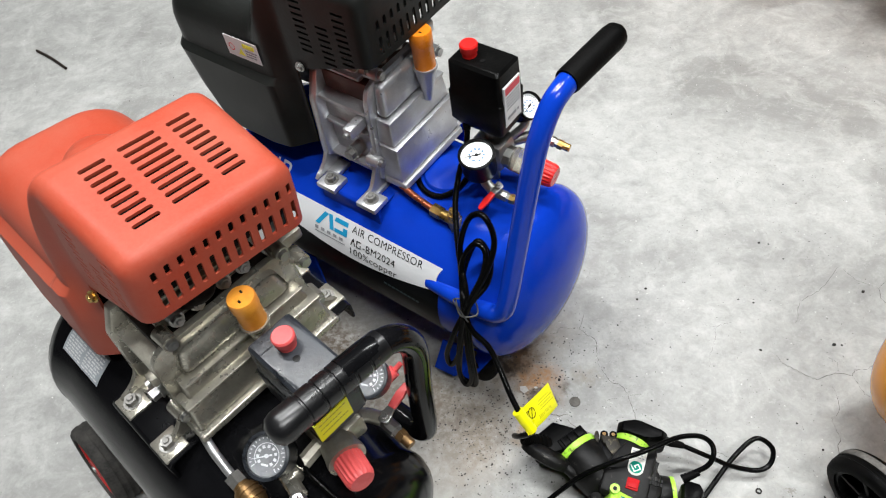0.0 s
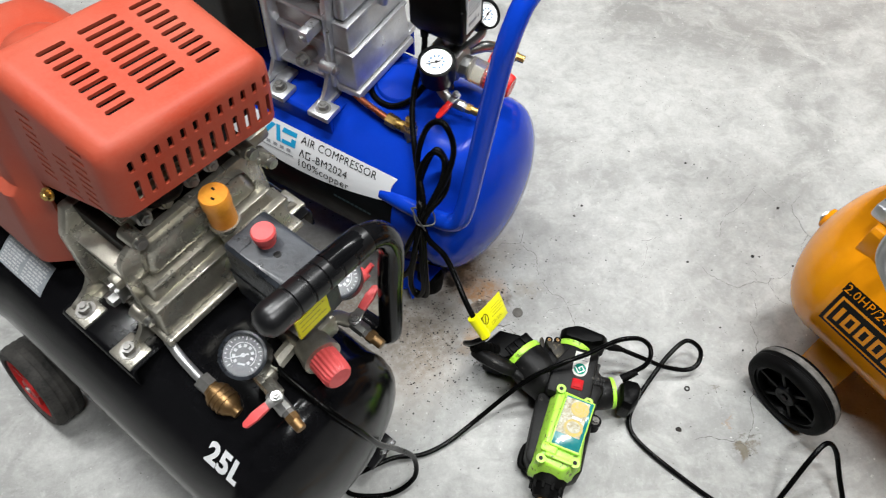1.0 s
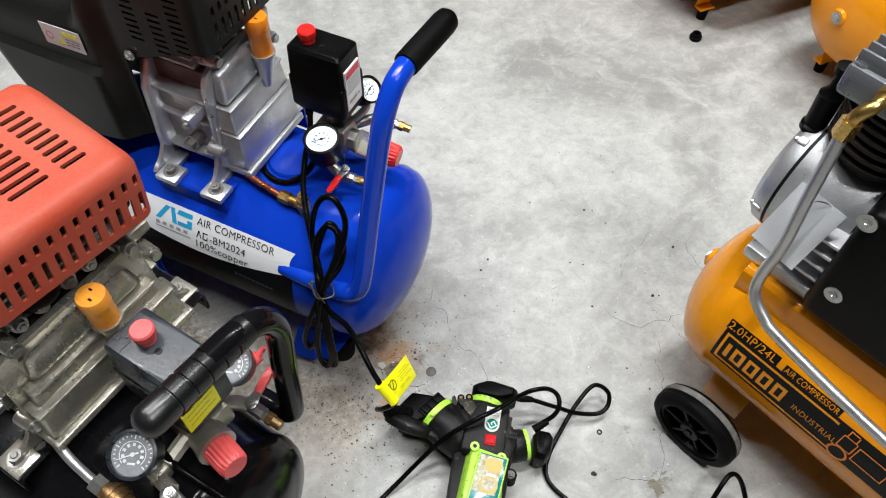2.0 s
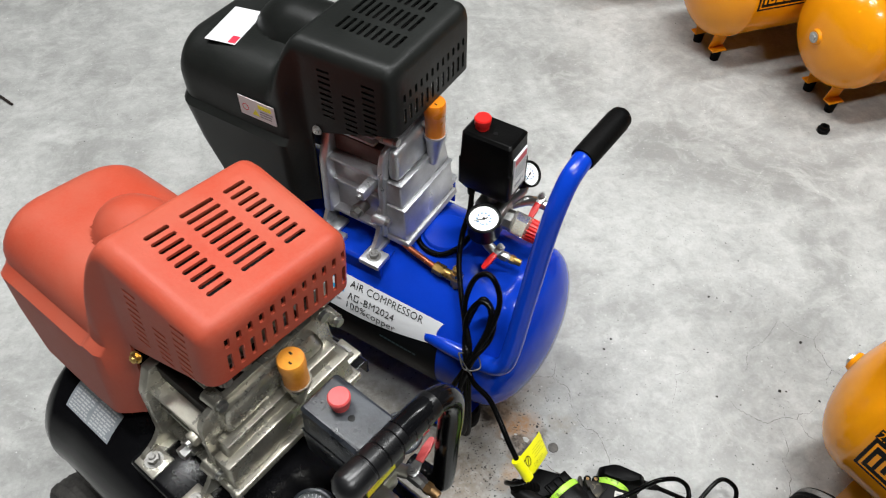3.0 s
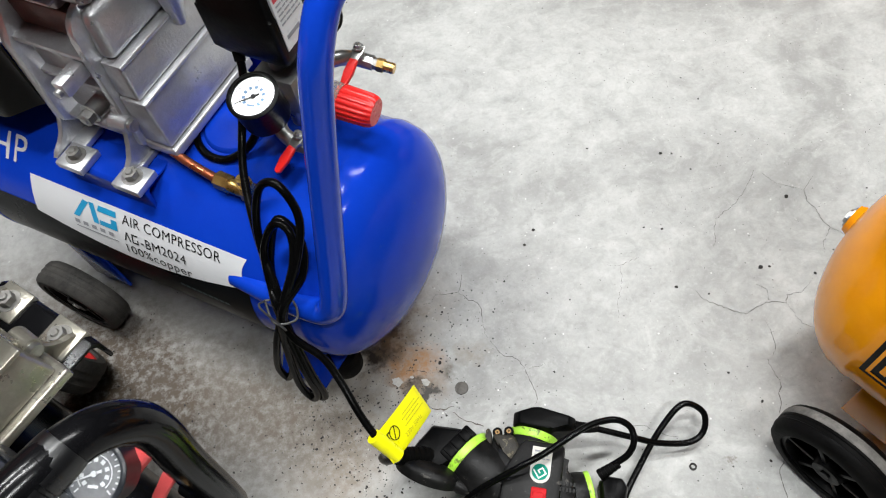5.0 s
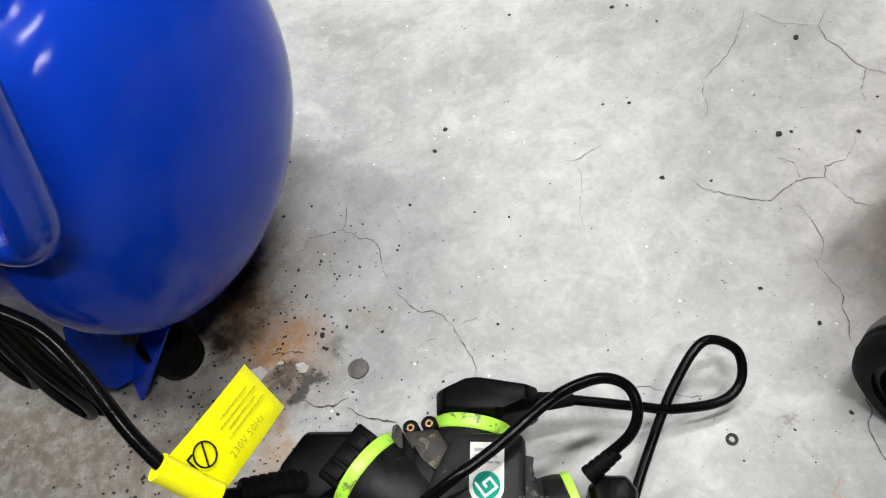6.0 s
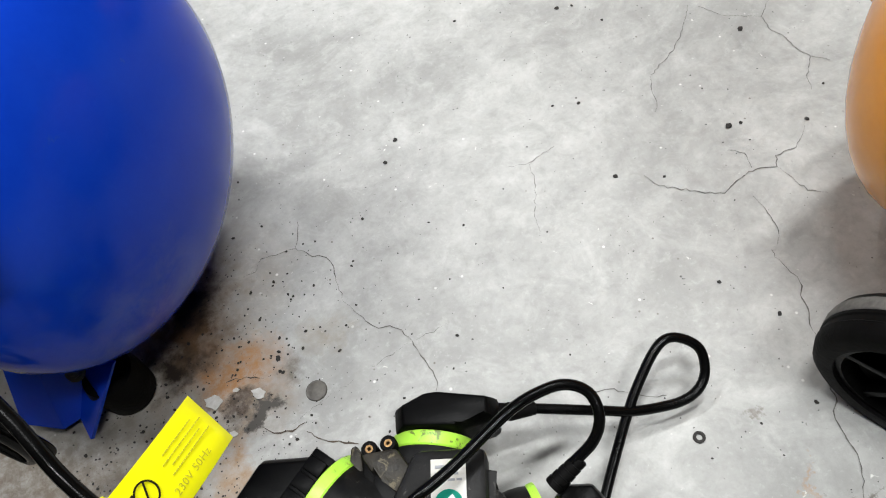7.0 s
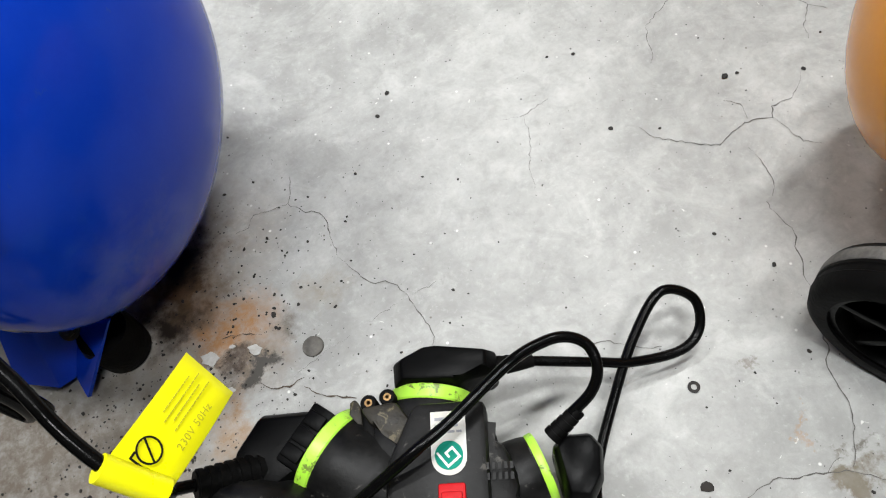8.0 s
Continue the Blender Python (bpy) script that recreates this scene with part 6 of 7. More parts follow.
        pl.append((0.0105 * math.cos(a), 0.018 + 0.0105 * math.sin(a)))
    pl += [(0.0105, 0.045), (-0.0105, 0.045)]
    st = make("round_sticker", SOILED_WHITE, th, lambda bm: prism(bm, pl, Matrix.Translation((-0.001, 0.002, 0.0812)), 0.0005), "white sticker with green disc")
    make("green_disc", GREEN_INK, st, lambda bm: cyl(bm, (-0.001, 0.021, 0.0817), (-0.001, 0.021, 0.0821), 0.0084, seg=28))

    def mark(bm):
        m = Matrix.Translation((-0.001, 0.021, 0.0821)) @ Matrix.Rotation(radians(38), 4, "Z")
        for x0, x1, y0, y1 in ((-0.0052, -0.0038, -0.0040, 0.0056), (-0.0052, 0.0050, -0.0054, -0.0040), (0.0036, 0.0050, -0.0040, 0.0014), (-0.0014, 0.0050, 0.0014, 0.0028), (-0.0014, 0.0, -0.0012, 0.0014)):
            box(bm, x0, x1, y0, y1, 0, 0.0003, m=m)
    make("disc_mark", WHITE, st, mark)
    bars(st, Matrix.Translation((-0.001, 0, 0.0818)), [(-0.008, 0.008, 0.0415, 0.0018), (-0.008, 0.006, 0.0375, 0.0016), (-0.007, 0.008, 0.0340, 0.0014)], GREY_INK)
    make("switch_lamp", LAMP_RED, th, lambda bm: (box(bm, -0.0080, 0.0080, -0.011, 0.005, 0.080, 0.084, 0.0015), box(bm, -0.0060, 0.0060, -0.009, 0.000, 0.083, 0.086, 0.001)), "red switch button")
    for dx, dy in ((0.030, 0.012), (-0.034, 0.010)):
        make("moulded_writing", DUSTY_RUBBER, th, lambda bm: [box(bm, dx - 0.010 + 0.0035 * i, dx - 0.008 + 0.0035 * i, dy - 0.006 * j, dy - 0.006 * j + 0.004, 0.0785, 0.0796) for i in range(5) for j in range(2)])
    # lime switch box with its sticker
    def lime(bm):
        low = [(-0.032, -0.012), (0.026, -0.020), (0.030, -0.112), (0.008, -0.138), (-0.038, -0.132)]
        top = [(-0.022, -0.016), (0.021, -0.024), (0.025, -0.110), (0.005, -0.128), (-0.028, -0.122)]
        rings = [[bm.verts.new((x, y, z)) for x, y in ring] for ring, z in ((low, 0.034), (low, 0.050), (top, 0.084))]
        for a, b in zip(rings, rings[1:]):
            for q in range(5):
                bm.faces.new((a[q], a[(q + 1) % 5], b[(q + 1) % 5], b[q]))
        bm.faces.new(list(reversed(rings[0])))
        bm.faces.new(rings[-1])
        bmesh.ops.bevel(bm, geom=bm.edges[:], offset=0.003, segments=2, profile=0.5, affect="EDGES")
        for x, y in HOLES:
            cyl(bm, (x, y, 0.060), (x, y, 0.0885), 0.0065, seg=18)
    HOLES = ((-0.020, -0.018), (0.019, -0.027), (-0.026, -0.120), (0.018, -0.114))
    lb = make("switch_box", LIME, th, lime, "lime green plastic switch box")
    for x, y in HOLES:
        make("screw_hole", INK, lb, lambda bm: cyl(bm, (x, y, 0.086), (x, y, 0.0889), 0.0028, seg=14))
    tilt = Matrix.Translation((0.0050, -0.062, 0)) @ Matrix.Rotation(radians(-6), 4, "Z")
    make("panel_rim", LIME, lb, lambda bm: box(bm, -0.0215, 0.0205, -0.040, 0.037, 0.080, 0.0915, 0.002, tilt))
    make("box_catch", LIME, lb, lambda bm: (box(bm, -0.030, -0.008, -0.050, -0.036, 0.082, 0.089, 0.003, tilt), box(bm, -0.022, 0.016, -0.056, -0.050, 0.082, 0.091, 0.002, tilt)))
    sk = make("box_sticker", TEAL, lb, lambda bm: box(bm, -0.0190, 0.0185, -0.037, 0.034, 0.0910, 0.0920, 0.0004, tilt), "glossy teal sticker with gold print")

    def blob(bm, cx, cy, rx, ry, z):
        prism(bm, [(cx + rx * math.cos(2 * math.pi * q / 24), cy + ry * math.sin(2 * math.pi * q / 24)) for q in range(24)], tilt @ Matrix.Translation((0, 0, z)), 0.0004)
    make("sticker_field", WORN_PRINT, sk, lambda bm: box(bm, -0.0185, 0.0140, -0.020, 0.032, 0.0920, 0.0923, m=tilt), "worn white and gold print")
    make("sticker_print", GOLD_INK, sk, lambda bm: blob(bm, 0.003, 0.020, 0.0125, 0.011, 0.0923))
    make("sticker_print", GOLD_INK, sk, lambda bm: blob(bm, 0.002, -0.008, 0.0130, 0.012, 0.0923))
    make("sticker_print", WORN_PRINT, sk, lambda bm: blob(bm, 0.002, -0.007, 0.0095, 0.008, 0.0927))
    bars(sk, tilt @ Matrix.Translation((0, 0, 0.0931)), [(-0.004, 0.012, 0.004, 0.0036), (-0.012, -0.004, -0.031, 0.0012)], WHITE_INK)

    def gland(bm):
        cyl(bm, (-0.006, -0.128, 0.045), (-0.008, -0.142, 0.044), 0.024, 0.022, seg=10)
        cyl(bm, (-0.008, -0.138, 0.044), (-0.010, -0.158, 0.043), 0.021, 0.015, seg=24)
        for k in range(10):
            a = 2 * math.pi * k / 10
            box(bm, -0.0085 - 0.002 + 0.021 * math.cos(a), -0.0085 + 0.002 + 0.021 * math.cos(a), -0.150, -0.140, 0.0425 + 0.021 * math.sin(a), 0.0465 + 0.021 * math.sin(a), 0.001)
    make("cable_gland", RUBBER, th, gland, "black cable gland")
    make("supply_cable", TAN, th, lambda bm: tube(bm, [(-0.010, -0.150, 0.043), (-0.012, -0.190, 0.036), (-0.018, -0.250, 0.014), (-0.03, -0.330, 0.0065), (-0.03, -0.460, 0.0065)], 0.0062, 14), "tan supply cable")
    return th


splitter()
SPLIT = pose(0.385, 0.570, 0, 0, 0, -23)


def at_split(*p):
    return tuple(SPLIT @ Vector(p))


def angled_plug(m, outline, z0, z1, exit0, exit1, r0, ribs):
    """A moulded angle plug: its outline seen from above, and a strain relief from exit0 to exit1."""
    th = empty("mains_plug", m, "black moulded angle plug pushed into the splitter", "plug", "plugs in the splitter")
    cx, cy = sum(q[0] for q in outline) / len(outline), sum(q[1] for q in outline) / len(outline)

    def shell(bm):
        n = len(outline)
        rings = []
        for zz, k in ((z0, 0.90), (z0 + 0.010, 1.0), (z1 - 0.012, 1.0), (z1, 0.80)):
            rings.append([bm.verts.new((cx + (x - cx) * k, cy + (y - cy) * k, zz)) for x, y in outline])
        for a, b in zip(rings, rings[1:]):
            for q in range(n):
                bm.faces.new((a[q], a[(q + 1) % n], b[(q + 1) % n], b[q]))
        bm.faces.new(list(reversed(rings[0])))
        bm.faces.new(rings[-1])
        bmesh.ops.bevel(bm, geom=bm.edges[:], offset=0.0018, segments=2, profile=0.5, affect="EDGES")
    make("plug_body", PLUG_BLACK, th, shell, "black moulded plug", 30)
    a, b = Vector(exit0), Vector(exit1)
    make("strain_relief", RUBBER, th, lambda bm: cyl(bm, a, b, r0 * 0.92, r0 * 0.68, seg=20))
    for k in range(ribs):
        u = (k + 0.5) / ribs
        p = a + (b - a) * u
        d = (b - a).normalized()
        make("strain_rib", RUBBER, th, lambda bm: cyl(bm, p - d * 0.0018, p + d * 0.0018, r0 * (1.02 - 0.26 * u), seg=20))
    return th


plug = angled_plug(SPLIT, [(-0.084, 0.061), (-0.126, 0.060), (-0.142, 0.034), (-0.138, 0.010), (-0.110, 0.008), (-0.096, 0.018)], 0.006, 0.066, (-0.122, 0.024, 0.056), (-0.155, 0.013, 0.080), 0.0120, 7)
face = SPLIT @ Matrix.Translation((-0.078, 0.031, -0.006)) @ Matrix.Rotation(radians(145), 4, "Z")
face = SPLIT.inverted() @ face
make("plug_head", PLUG_BLACK, plug, lambda bm: (box(bm, 0.009, 0.026, -0.021, 0.021, 0.024, 0.074, 0.002, face), box(bm, 0.011, 0.024, -0.016, -0.006, 0.073, 0.077, 0.001, face), box(bm, 0.011, 0.024, -0.004, 0.006, 0.073, 0.077, 0.001, face), box(bm, 0.011, 0.024, 0.008, 0.017, 0.073, 0.077, 0.001, face)), "ridged plug head", 30)
angled_plug(SPLIT, [(-0.037, 0.070), (0.004, 0.068), (0.010, 0.072), (0.030, 0.076), (0.030, 0.090), (-0.010, 0.096), (-0.020, 0.095), (-0.038, 0.086)], 0.020, 0.072, (0.022, 0.083, 0.052), (0.044, 0.0855, 0.047), 0.0075, 0)
angled_plug(SPLIT, [(0.060, 0.028), (0.068, 0.035), (0.084, 0.035), (0.091, 0.026), (0.089, 0.006), (0.080, -0.008), (0.066, -0.006)], 0.016, 0.066, (0.060, 0.032, 0.062), (0.078, 0.046, 0.070), 0.0064, 5)


def cord(name, pts, label, r=0.0035, res=10, boots=(0,)):
    th = empty(name, ident(), label, "power cord")
    make("sheath", CABLE, th, lambda bm: tube(bm, pts, r, 12, res), "", 60)
    for k in boots:
        p, q = Vector(pts[k]), Vector(pts[k + 1])
        d = (q - p).normalized()
        make("boot", RUBBER, th, lambda bm: cyl(bm, p - d * 0.004, p + d * 0.014, r * 1.8, r * 1.25, seg=16), "black rubber cable boot")
    return th


BLUE_AT = pose(0.132, 0.944, 0, 0, 0, -37.5)


def b(*p):
    return tuple(BLUE_AT @ Vector(p))


# blue machine's cord: out of the switch box, bundled over the handle tube, then to the splitter
coil = [b(0.072, 0.040, 0.416), b(0.082, 0.020, 0.392), b(0.086, -0.008, 0.362), b(0.102, -0.042, 0.342), b(0.134, -0.084, 0.314), b(0.166, -0.119, 0.275),
        b(0.150, -0.142, 0.215), b(0.132, -0.150, 0.160), b(0.138, -0.150, 0.135), b(0.158, -0.146, 0.170), b(0.166, -0.132, 0.235), b(0.176, -0.120, 0.277),
        b(0.190, -0.086, 0.320), b(0.186, -0.062, 0.350), b(0.160, -0.054, 0.374), b(0.132, -0.058, 0.362), b(0.124, -0.076, 0.325), b(0.146, -0.104, 0.290), b(0.163, -0.124, 0.268),
        b(0.182, -0.146, 0.190), b(0.188, -0.152, 0.130), b(0.172, -0.154, 0.108), b(0.158, -0.151, 0.140), b(0.164, -0.139, 0.220), b(0.173, -0.127, 0.272),
        b(0.184, -0.093, 0.312), b(0.176, -0.074, 0.334), b(0.152, -0.072, 0.336), b(0.138, -0.089, 0.312), b(0.152, -0.111, 0.285), b(0.170, -0.130, 0.264),
        b(0.184, -0.138, 0.246), (0.2135, 0.706, 0.228), (0.2245, 0.684, 0.212), (0.2355, 0.653, 0.195), (0.246, 0.632, 0.180), (0.2525, 0.6255, 0.1695), (0.2600, 0.6185, 0.1560), at_split(-0.152, -0.004, 0.126), at_split(-0.163, 0.003, 0.104), at_split(-0.164, 0.009, 0.090), at_split(-0.152, 0.014, 0.078)]
turn = coil[18:30]
coil[30:30] = [(x + 0.003 + 0.004 * math.sin(k), y - 0.003 * math.cos(k), z - 0.010 + 0.012 * math.cos(2.1 * k)) for k, (x, y, z) in enumerate(turn)]
for k in range(5, 42):
    p = BLUE_AT.inverted() @ Vector(coil[k])
    mid = Vector((0.166, -0.126)) + Vector((-0.02, -0.16)) * (0.27 - p.z) if p.z < 0.27 else Vector((0.166, -0.126)) + Vector((-0.12, 0.55)) * (p.z - 0.27)
    coil[k] = b(mid.x + (p.x - mid.x) * 0.72, mid.y + (p.y - mid.y) * 0.85, p.z)
cord("power_cord", coil, "glossy black power cord bundled over the blue handle", 0.0039, 8)
wire = make("wire_tie", DARK_WIRE, None, lambda bm: (tube(bm, [b(0.152, -0.124, 0.276), b(0.168, -0.137, 0.266), b(0.186, -0.126, 0.268), b(0.172, -0.112, 0.272), b(0.152, -0.124, 0.276)], 0.0011, 8), tube(bm, [b(0.152, -0.124, 0.276), b(0.160, -0.136, 0.290), b(0.180, -0.138, 0.262)], 0.0010, 8)))
tagged(wire, "twisted grey wire tie round a black cord bundle", "wire tie")


def cord_tag():
    b1, b2, t2, t1 = Vector((0.243, 0.634, 0.184)), Vector((0.259, 0.619, 0.157)), Vector((0.299, 0.672, 0.122)), Vector((0.287, 0.688, 0.152))
    m = axes(b1, t1 - b1, b1 - b2)
    ln, wd = (t1 - b1).length, (b2 - b1).length
    th = empty("cord_tag", ident(), "bright yellow printed vinyl tag folded round a black cord", "tag")

    def sheet(bm):
        bmesh.ops.create_grid(bm, x_segments=12, y_segments=4, size=0.5)
        for v in bm.verts:
            u, w = v.co.x + 0.5, v.co.y + 0.5
            v.co = m @ Vector((u * ln, -w * wd, 0.0020 * math.sin(u * 3.0)))
        bmesh.ops.solidify(bm, geom=bm.faces[:], thickness=0.0006)
    make("tag_sheet", YELLOW, th, sheet, "yellow vinyl sheet", 60)
    make("tag_fold", YELLOW, th, lambda bm: cyl(bm, b1 + (b1 - b2) * 0.02, b2, 0.0074, seg=20), "", 60)
    lift = m @ Matrix.Translation((0, -wd, 0.0030))
    for text, x, y, w, h in (("230V 50Hz", 0.030, 0.0065, 0.030, 0.0042),):
        part("tag_print", place(sized(text, x, y, w, h, 0.0), lift), OLIVE_INK, th)
    rows = [(0.036 + 0.004 * (k % 2), 0.070 - 0.005 * (k % 2), 0.0155 + 0.0036 * k, 0.0006) for k in range(4)]
    bars(th, lift, rows, OLIVE_INK, "tag_writing")

    def ring(bm):
        q = lift @ Matrix.Translation((0.020, 0.021, 0))
        lathe(bm, [(0, 0.0062), (0.0003, 0.0062), (0.0003, 0.0072), (0, 0.0072)], q @ axes((0, 0, 0), (0, 0, 1), (1, 0, 0)), 30, True)
        box(bm, -0.0064, 0.0064, -0.0005, 0.0005, 0, 0.0003, m=q @ Matrix.Rotation(radians(60), 4, "Z"))
        box(bm, 0.0105, 0.0116, 0.018, 0.027, 0, 0.0003, m=lift)
        box(bm, 0.0116, 0.0150, 0.0258, 0.0270, 0, 0.0003, m=lift)
    make("tag_mark", INK, th, ring)
    return th


cord_tag()

# old machine's cord: out of its switch, over the floor and the splitter into its right socket
cord("power_cord", [(0.018, 0.520, 0.396), (0.026, 0.506, 0.370), (0.049, 0.486, 0.353), (0.075, 0.465, 0.340), (0.099, 0.456, 0.302), (0.114, 0.462, 0.235), (0.130, 0.482, 0.150), (0.149, 0.493, 0.070), (0.146, 0.480, 0.022), (0.111, 0.466, 0.006), (0.060, 0.471, 0.006), (0.051, 0.489, 0.006), (0.085, 0.503, 0.012), (0.122, 0.514, 0.012), (0.160, 0.516, 0.006), (0.199, 0.530, 0.006), (0.244, 0.556, 0.014), (0.290, 0.578, 0.042), (0.325, 0.588, 0.074), (0.370, 0.595, 0.098), (0.403, 0.603, 0.100), (0.446, 0.617, 0.102), (0.471, 0.620, 0.100), (0.486, 0.617, 0.097), (0.495, 0.608, 0.092), (0.494, 0.595, 0.086), (0.485, 0.586, 0.078), at_split(0.072, 0.043, 0.069)], "glossy black power cord crossing the floor and splitter")
# orange machine's cord: from the top socket in a loop and away along the floor
cord("power_cord", [at_split(0.040, 0.085, 0.048), (0.466, 0.630, 0.045), (0.506, 0.613, 0.033), (0.532, 0.603, 0.024), (0.566, 0.597, 0.018), (0.585, 0.604, 0.022), (0.590, 0.622, 0.032), (0.570, 0.634, 0.040), (0.540, 0.617, 0.030), (0.508, 0.588, 0.016), (0.478, 0.556, 0.006), (0.464, 0.528, 0.005), (0.472, 0.500, 0.005), (0.508, 0.456, 0.005), (0.560, 0.404, 0.005), (0.606, 0.376, 0.005), (0.640, 0.402, 0.020), (0.672, 0.432, 0.055), (0.700, 0.452, 0.070), (0.716, 0.444, 0.060), (0.722, 0.410, 0.030), (0.724, 0.360, 0.006), (0.730, 0.300, 0.005), (0.790, 0.200, 0.005), (0.90, 0.190, 0.02), (0.960, 0.290, 0.12), (0.950, 0.330, 0.24)], "glossy black power cord looped on the concrete floor")


# ---- marks on the floor ----
def crack(bm, pts, w):
    path = []
    for (x0, y0), (x1, y1) in zip(pts, pts[1:]):
        n = max(2, int(math.hypot(x1 - x0, y1 - y0) / 0.0035))
        for k in range(n):
            t = k / n
            j = 0.0011 if k else 0.0
            path.append(Vector((x0 + (x1 - x0) * t + random.uniform(-j, j), y0 + (y1 - y0) * t + random.uniform(-j, j), 0.0006)))
    path.append(Vector((*pts[-1], 0.0006)))
    prev = None
    for i, p in enumerate(path):
        d = (path[min(i + 1, len(path) - 1)] - path[max(i - 1, 0)]).normalized()
        s = Vector((-d.y, d.x, 0)) * w * random.uniform(0.12, 0.85) * 0.75 * (0.4 + 0.6 * math.sin(math.pi * min(max(i / len(path), 0.04), 0.96)))
        row = (bm.verts.new(p - s), bm.verts.new(p + s))
        if prev:
            bm.faces.new((prev[0], row[0], row[1], prev[1]))
        prev = row


CRACKS = [
    (((0.415, 0.687), (0.419, 0.693), (0.418, 0.706), (0.416, 0.718), (0.415, 0.733), (0.411, 0.745), (0.404, 0.753), (0.395, 0.755), (0.388, 0.766), (0.383, 0.778)), 0.0010),
    (((0.383, 0.778), (0.378, 0.791), (0.380, 0.815), (0.381, 0.831), (0.379, 0.837), (0.367, 0.846), (0.358, 0.859)), 0.0008),
    (((0.358, 0.859), (0.344, 0.860), (0.328, 0.863), (0.320, 0.853), (0.309, 0.853)), 0.0006),
    (((0.358, 0.859), (0.364, 0.870), (0.368, 0.884)), 0.0006),
    (((0.445, 0.733), (0.418, 0.732)), 0.0003),
    (((0.411, 0.732), (0.379, 0.727)), 0.0003),
    (((0.362, 0.724), (0.338, 0.719), (0.308, 0.712)), 0.0003),
]
CRACKS += [
    (((0.863, 0.901), (0.844, 0.886), (0.840, 0.867), (0.845, 0.856), (0.845, 0.832), (0.849, 0.822), (0.830, 0.802), (0.825, 0.790)), 0.0009),
    (((0.844, 0.886), (0.831, 0.894), (0.814, 0.907), (0.803, 0.929)), 0.0006),
    (((0.849, 0.822), (0.860, 0.809)), 0.0005),
    (((0.796, 0.935), (0.766, 0.902), (0.743, 0.887), (0.717, 0.875), (0.708, 0.860), (0.704, 0.845), (0.696, 0.835)), 0.0007),
    (((0.800, 0.767), (0.787, 0.753), (0.775, 0.745), (0.755, 0.746), (0.749, 0.736), (0.738, 0.741), (0.727, 0.743), (0.713, 0.740), (0.697, 0.734), (0.681, 0.745), (0.667, 0.757), (0.656, 0.766), (0.651, 0.781)), 0.0008),
    (((0.749, 0.736), (0.753, 0.721), (0.755, 0.705), (0.767, 0.696)), 0.0006),
    (((0.725, 0.770), (0.735, 0.760), (0.731, 0.745)), 0.0005),
]
CRACKS += [
    (((0.715, 0.721), (0.715, 0.702), (0.713, 0.687), (0.704, 0.675)), 0.0007),
    (((0.556, 0.846), (0.573, 0.841), (0.600, 0.846)), 0.0006),
    (((0.573, 0.840), (0.569, 0.823), (0.563, 0.808), (0.553, 0.793), (0.546, 0.770)), 0.0005),
    (((0.697, 0.673), (0.695, 0.667), (0.697, 0.655), (0.699, 0.645), (0.697, 0.637), (0.691, 0.631), (0.689, 0.620), (0.681, 0.605), (0.681, 0.600)), 0.0010),
    (((0.681, 0.600), (0.669, 0.575), (0.663, 0.563), (0.663, 0.557), (0.655, 0.550), (0.652, 0.541), (0.650, 0.527), (0.648, 0.516), (0.642, 0.504), (0.632, 0.491), (0.624, 0.484)), 0.0011),
    (((0.638, 0.468), (0.622, 0.482), (0.608, 0.488), (0.590, 0.493), (0.579, 0.499), (0.567, 0.499), (0.554, 0.497)), 0.0009),
    (((0.608, 0.488), (0.616, 0.492), (0.623, 0.491)), 0.0006),
    (((0.510, 0.636), (0.522, 0.633), (0.532, 0.630), (0.537, 0.625), (0.549, 0.615), (0.562, 0.609)), 0.0007),
]
for pts, w in CRACKS:
    tagged(make("floor_crack", CRACK, None, lambda bm: crack(bm, pts, w)), "fine dark hairline crack in the concrete floor", "crack", "floor cracks", "structure")
for pts, w in ((((0.287, 0.720), (0.293, 0.712), (0.306, 0.707), (0.317, 0.709)), 0.0015), (((0.316, 0.702), (0.325, 0.691), (0.339, 0.681), (0.348, 0.676)), 0.0013), (((0.300, 0.757), (0.286, 0.765), (0.270, 0.768)), 0.0012)):
    tagged(make("oil_streak", OIL_DIRT, None, lambda bm: crack(bm, pts, w)), "thin dark dried oil streak on the concrete", "oil streak", "oil streaks", "structure")


def pebble(bm, x, y, r, flat=0.5):
    got = bmesh.ops.create_icosphere(bm, subdivisions=1, radius=r)["verts"]
    turn = random.uniform(0, 6.3)
    for v in got:
        k = random.uniform(0.75, 1.2)
        c = v.co * k
        c.x *= 1.25
        v.co = Vector((x + c.x * math.cos(turn) - c.y * math.sin(turn), y + c.x * math.sin(turn) + c.y * math.cos(turn), max(0.0004, r * flat * 0.6 + c.z * flat)))


for x, y, r in ((0.461, 0.905, 0.0020), (0.687, 0.999, 0.0024), (0.630, 0.792, 0.0021), (0.741, 0.791, 0.0031), (0.818, 0.882, 0.0027), (0.801, 0.765, 0.0018), (0.314, 0.768, 0.0023), (0.646, 0.668, 0.0016), (0.669, 0.626, 0.0018), (0.495, 0.810, 0.0011), (0.470, 0.827, 0.0011), (0.535, 0.514, 0.0040), (0.644, 0.879, 0.0018), (0.479, 0.925, 0.0022), (0.752, 0.789, 0.0017), (0.622, 0.888, 0.0013), (0.665, 0.772, 0.0012), (0.716, 0.961, 0.0014), (0.649, 0.560, 0.0016), (0.314, 0.755, 0.0015)):
    tagged(make("grit_crumb", GRIT, None, lambda bm: pebble(bm, x, y, r)), "small dark crumb of grit on the concrete", "grit", "grit crumbs on the floor")
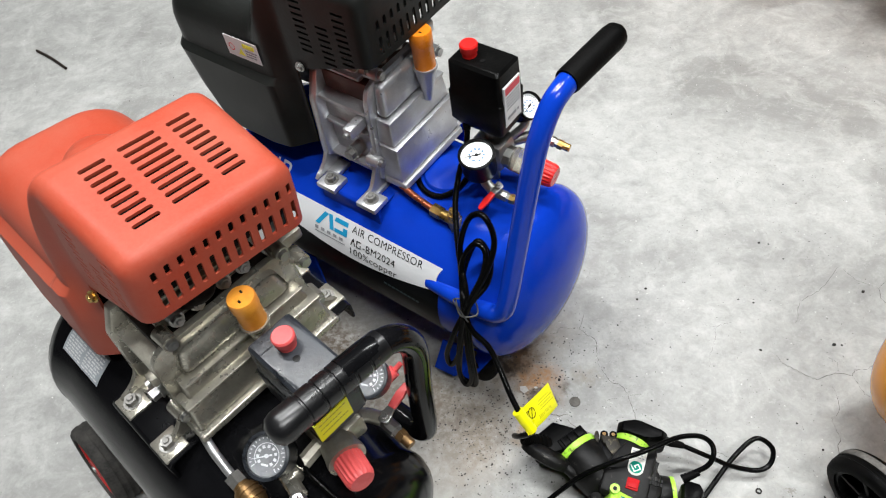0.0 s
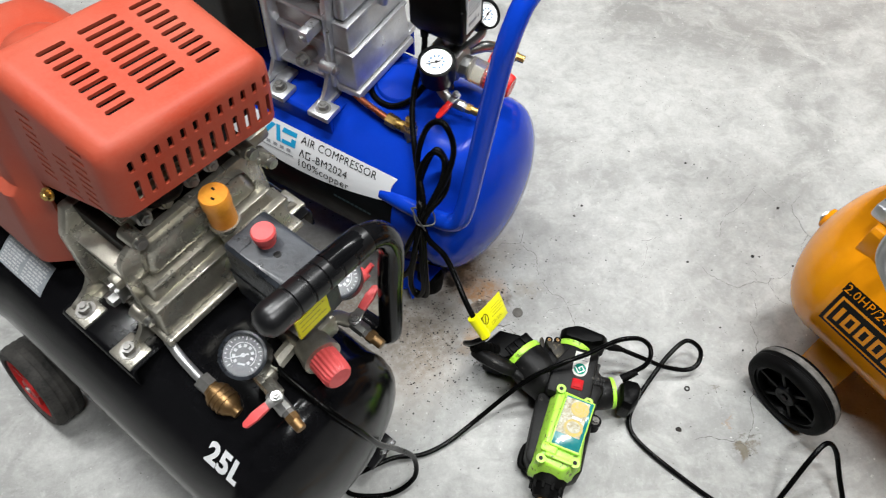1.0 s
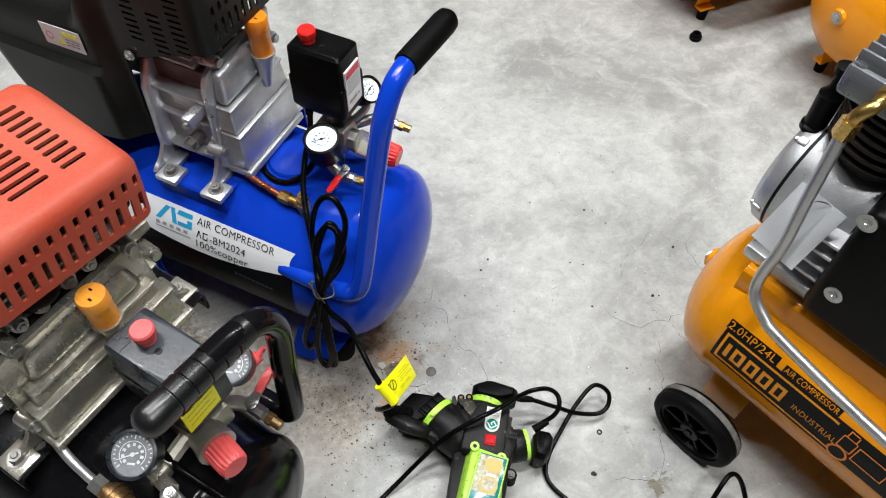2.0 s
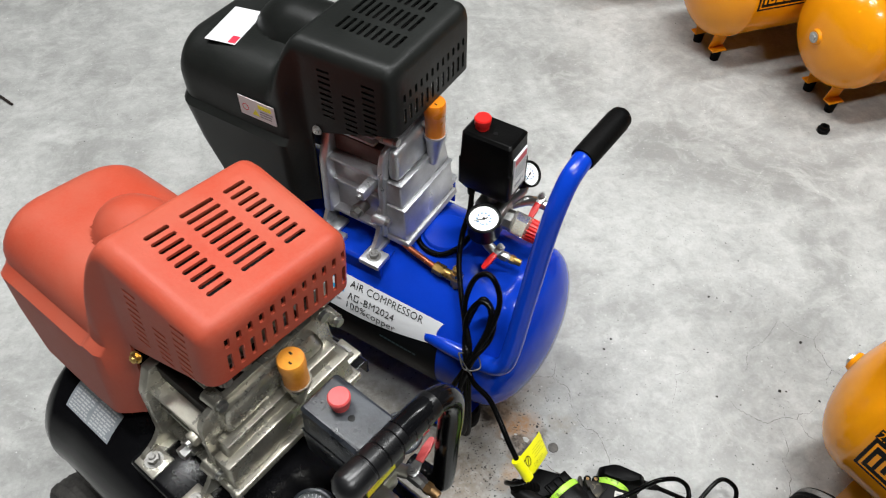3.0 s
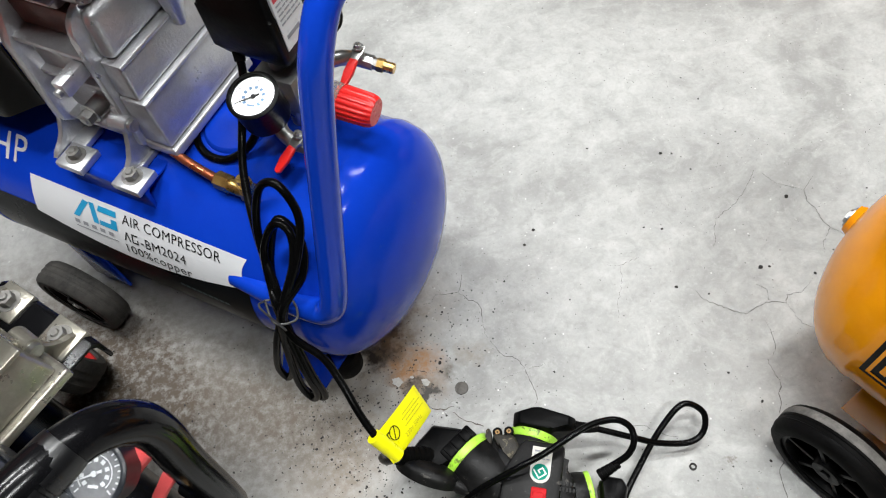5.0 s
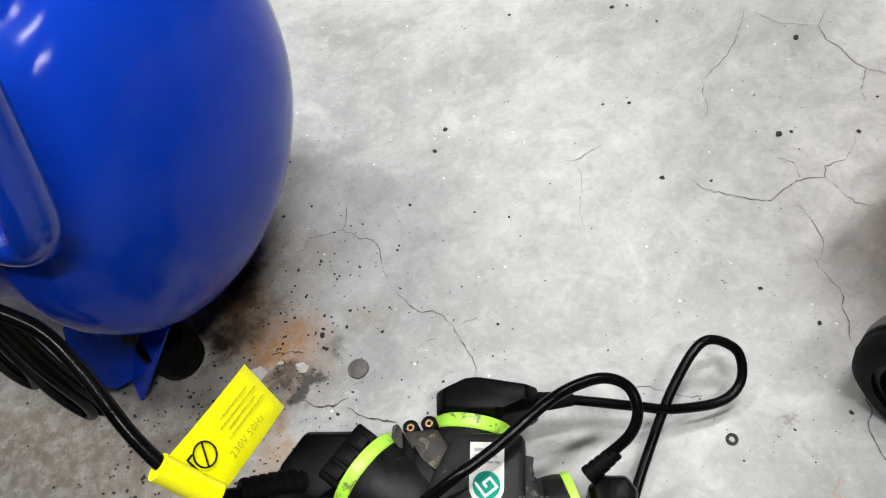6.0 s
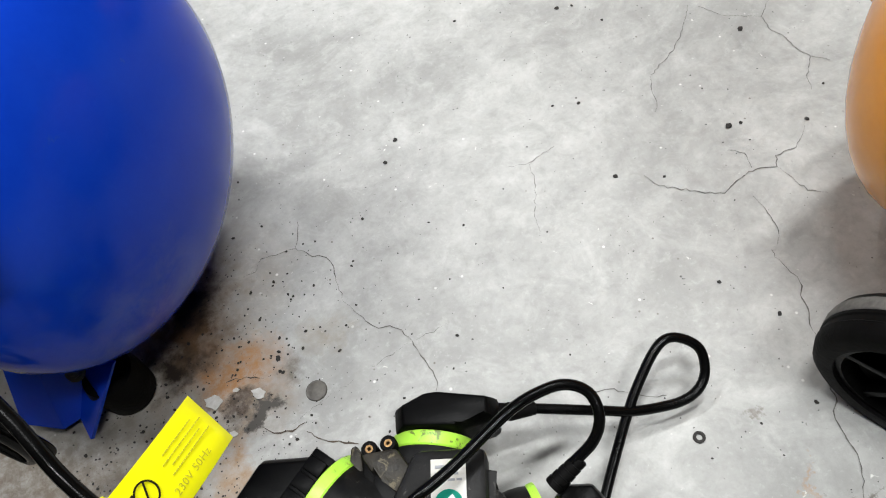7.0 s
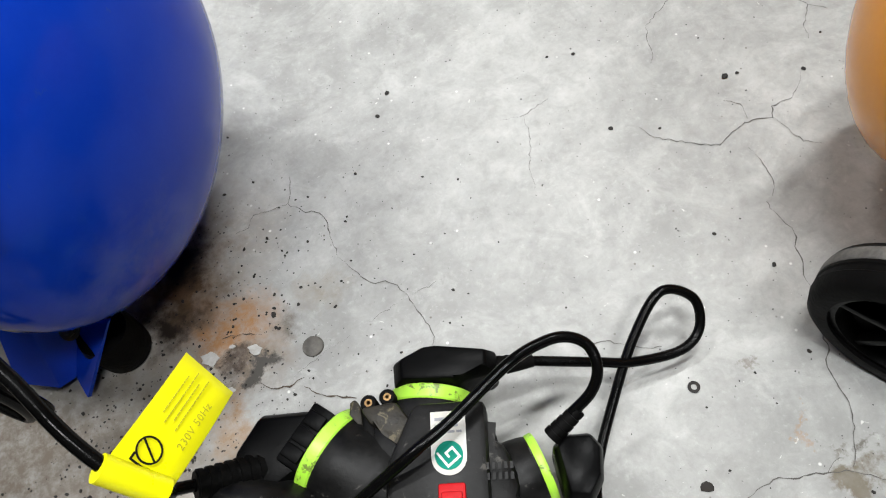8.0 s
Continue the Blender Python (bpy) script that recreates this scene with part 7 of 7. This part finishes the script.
tagged(make("washer", GRIT, None, lambda bm: lathe(bm, [(0, 0.0022), (0, 0.0042), (0.0016, 0.0042), (0.0016, 0.0022)], axes((0.565, 0.574, 0.0002), (0, 0, 1), (1, 0, 0)), 18, True)), "small dark washer lying on the concrete", "washer")
tagged(make("washer", DISC_DIRT, None, lambda bm: lathe(bm, [(0, 0.0), (0, 0.0085), (0.0012, 0.0080), (0.0010, 0.0064), (0.0014, 0.0056), (0.0014, 0.0)], axes((0.333, 0.729, 0.0), (0, 0, 1), (1, 0, 0)), 28)), "dull round metal disc pressed on the concrete", "disc")
for x, y, k in ((0.265, 0.725, 0.0032), (0.257, 0.756, 0.0075), (0.292, 0.747, 0.0055), (0.276, 0.758, 0.0024)):
    def scab(bm):
        ring = [(k * (1.25 if i % 2 else 0.9) * random.uniform(0.75, 1.15) * math.cos(i * 0.571), k * 0.72 * random.uniform(0.75, 1.2) * math.sin(i * 0.571)) for i in range(11)]
        prism(bm, ring, pose(x, y, 0.0005, 0, 0, -35), 0.0008)
    tagged(make("paint_fleck", PAINT_SCAB, None, scab), "flat ragged white paint fleck on the stained concrete", "fleck", "paint flecks")


def pipe_nut(bm):
    lathe(bm, [(0, 0.006), (0, 0.0135), (0.008, 0.014), (0.009, 0.011), (0.016, 0.0105), (0.016, 0.006)], axes((1.108, 1.434, 0), (0, 0, 1), (1, 0, 0)), 24, True)


tagged(make("rubber_bush", RUBBER, None, pipe_nut), "small black stepped rubber bush on the floor", "bush")
tagged(make("stick", DARK_CAST, None, lambda bm: tube(bm, [(-0.893, 1.815, 0.004), (-0.842, 1.775, 0.005), (-0.788, 1.726, 0.004)], 0.0035, 8)), "thin dark rod lying on the concrete", "rod")


def dust(bm):
    for _ in range(1900):
        k = random.random()
        if k < 0.22:
            x, y = random.gauss(0.20, 0.07), random.gauss(0.66, 0.07)
        elif k < 0.46:
            x, y = random.gauss(0.195, 0.045), random.gauss(0.71, 0.055)
        elif k < 0.66:
            x, y = random.gauss(0.29, 0.05), random.gauss(0.78, 0.07)
        elif k < 0.80:
            x, y = random.gauss(0.02, 0.14), random.gauss(0.86, 0.08)
        else:
            x, y = random.uniform(-0.6, 1.3), random.uniform(0.2, 1.9)
        r = random.choice((0.0003, 0.0004, 0.0004, 0.0006, 0.0008, 0.0011)) * random.uniform(0.6, 1.4)
        pebble(bm, x, y, r, 0.6)
    for _ in range(900):
        pebble(bm, random.uniform(0.25, 1.05), random.uniform(0.45, 1.25), random.choice((0.0003, 0.0004, 0.0004, 0.0006)) * random.uniform(0.7, 1.3), 0.5)


tagged(make("floor_grit", GRIT, None, dust), "scattered dark grit on stained concrete", "grit", "", "stuff")
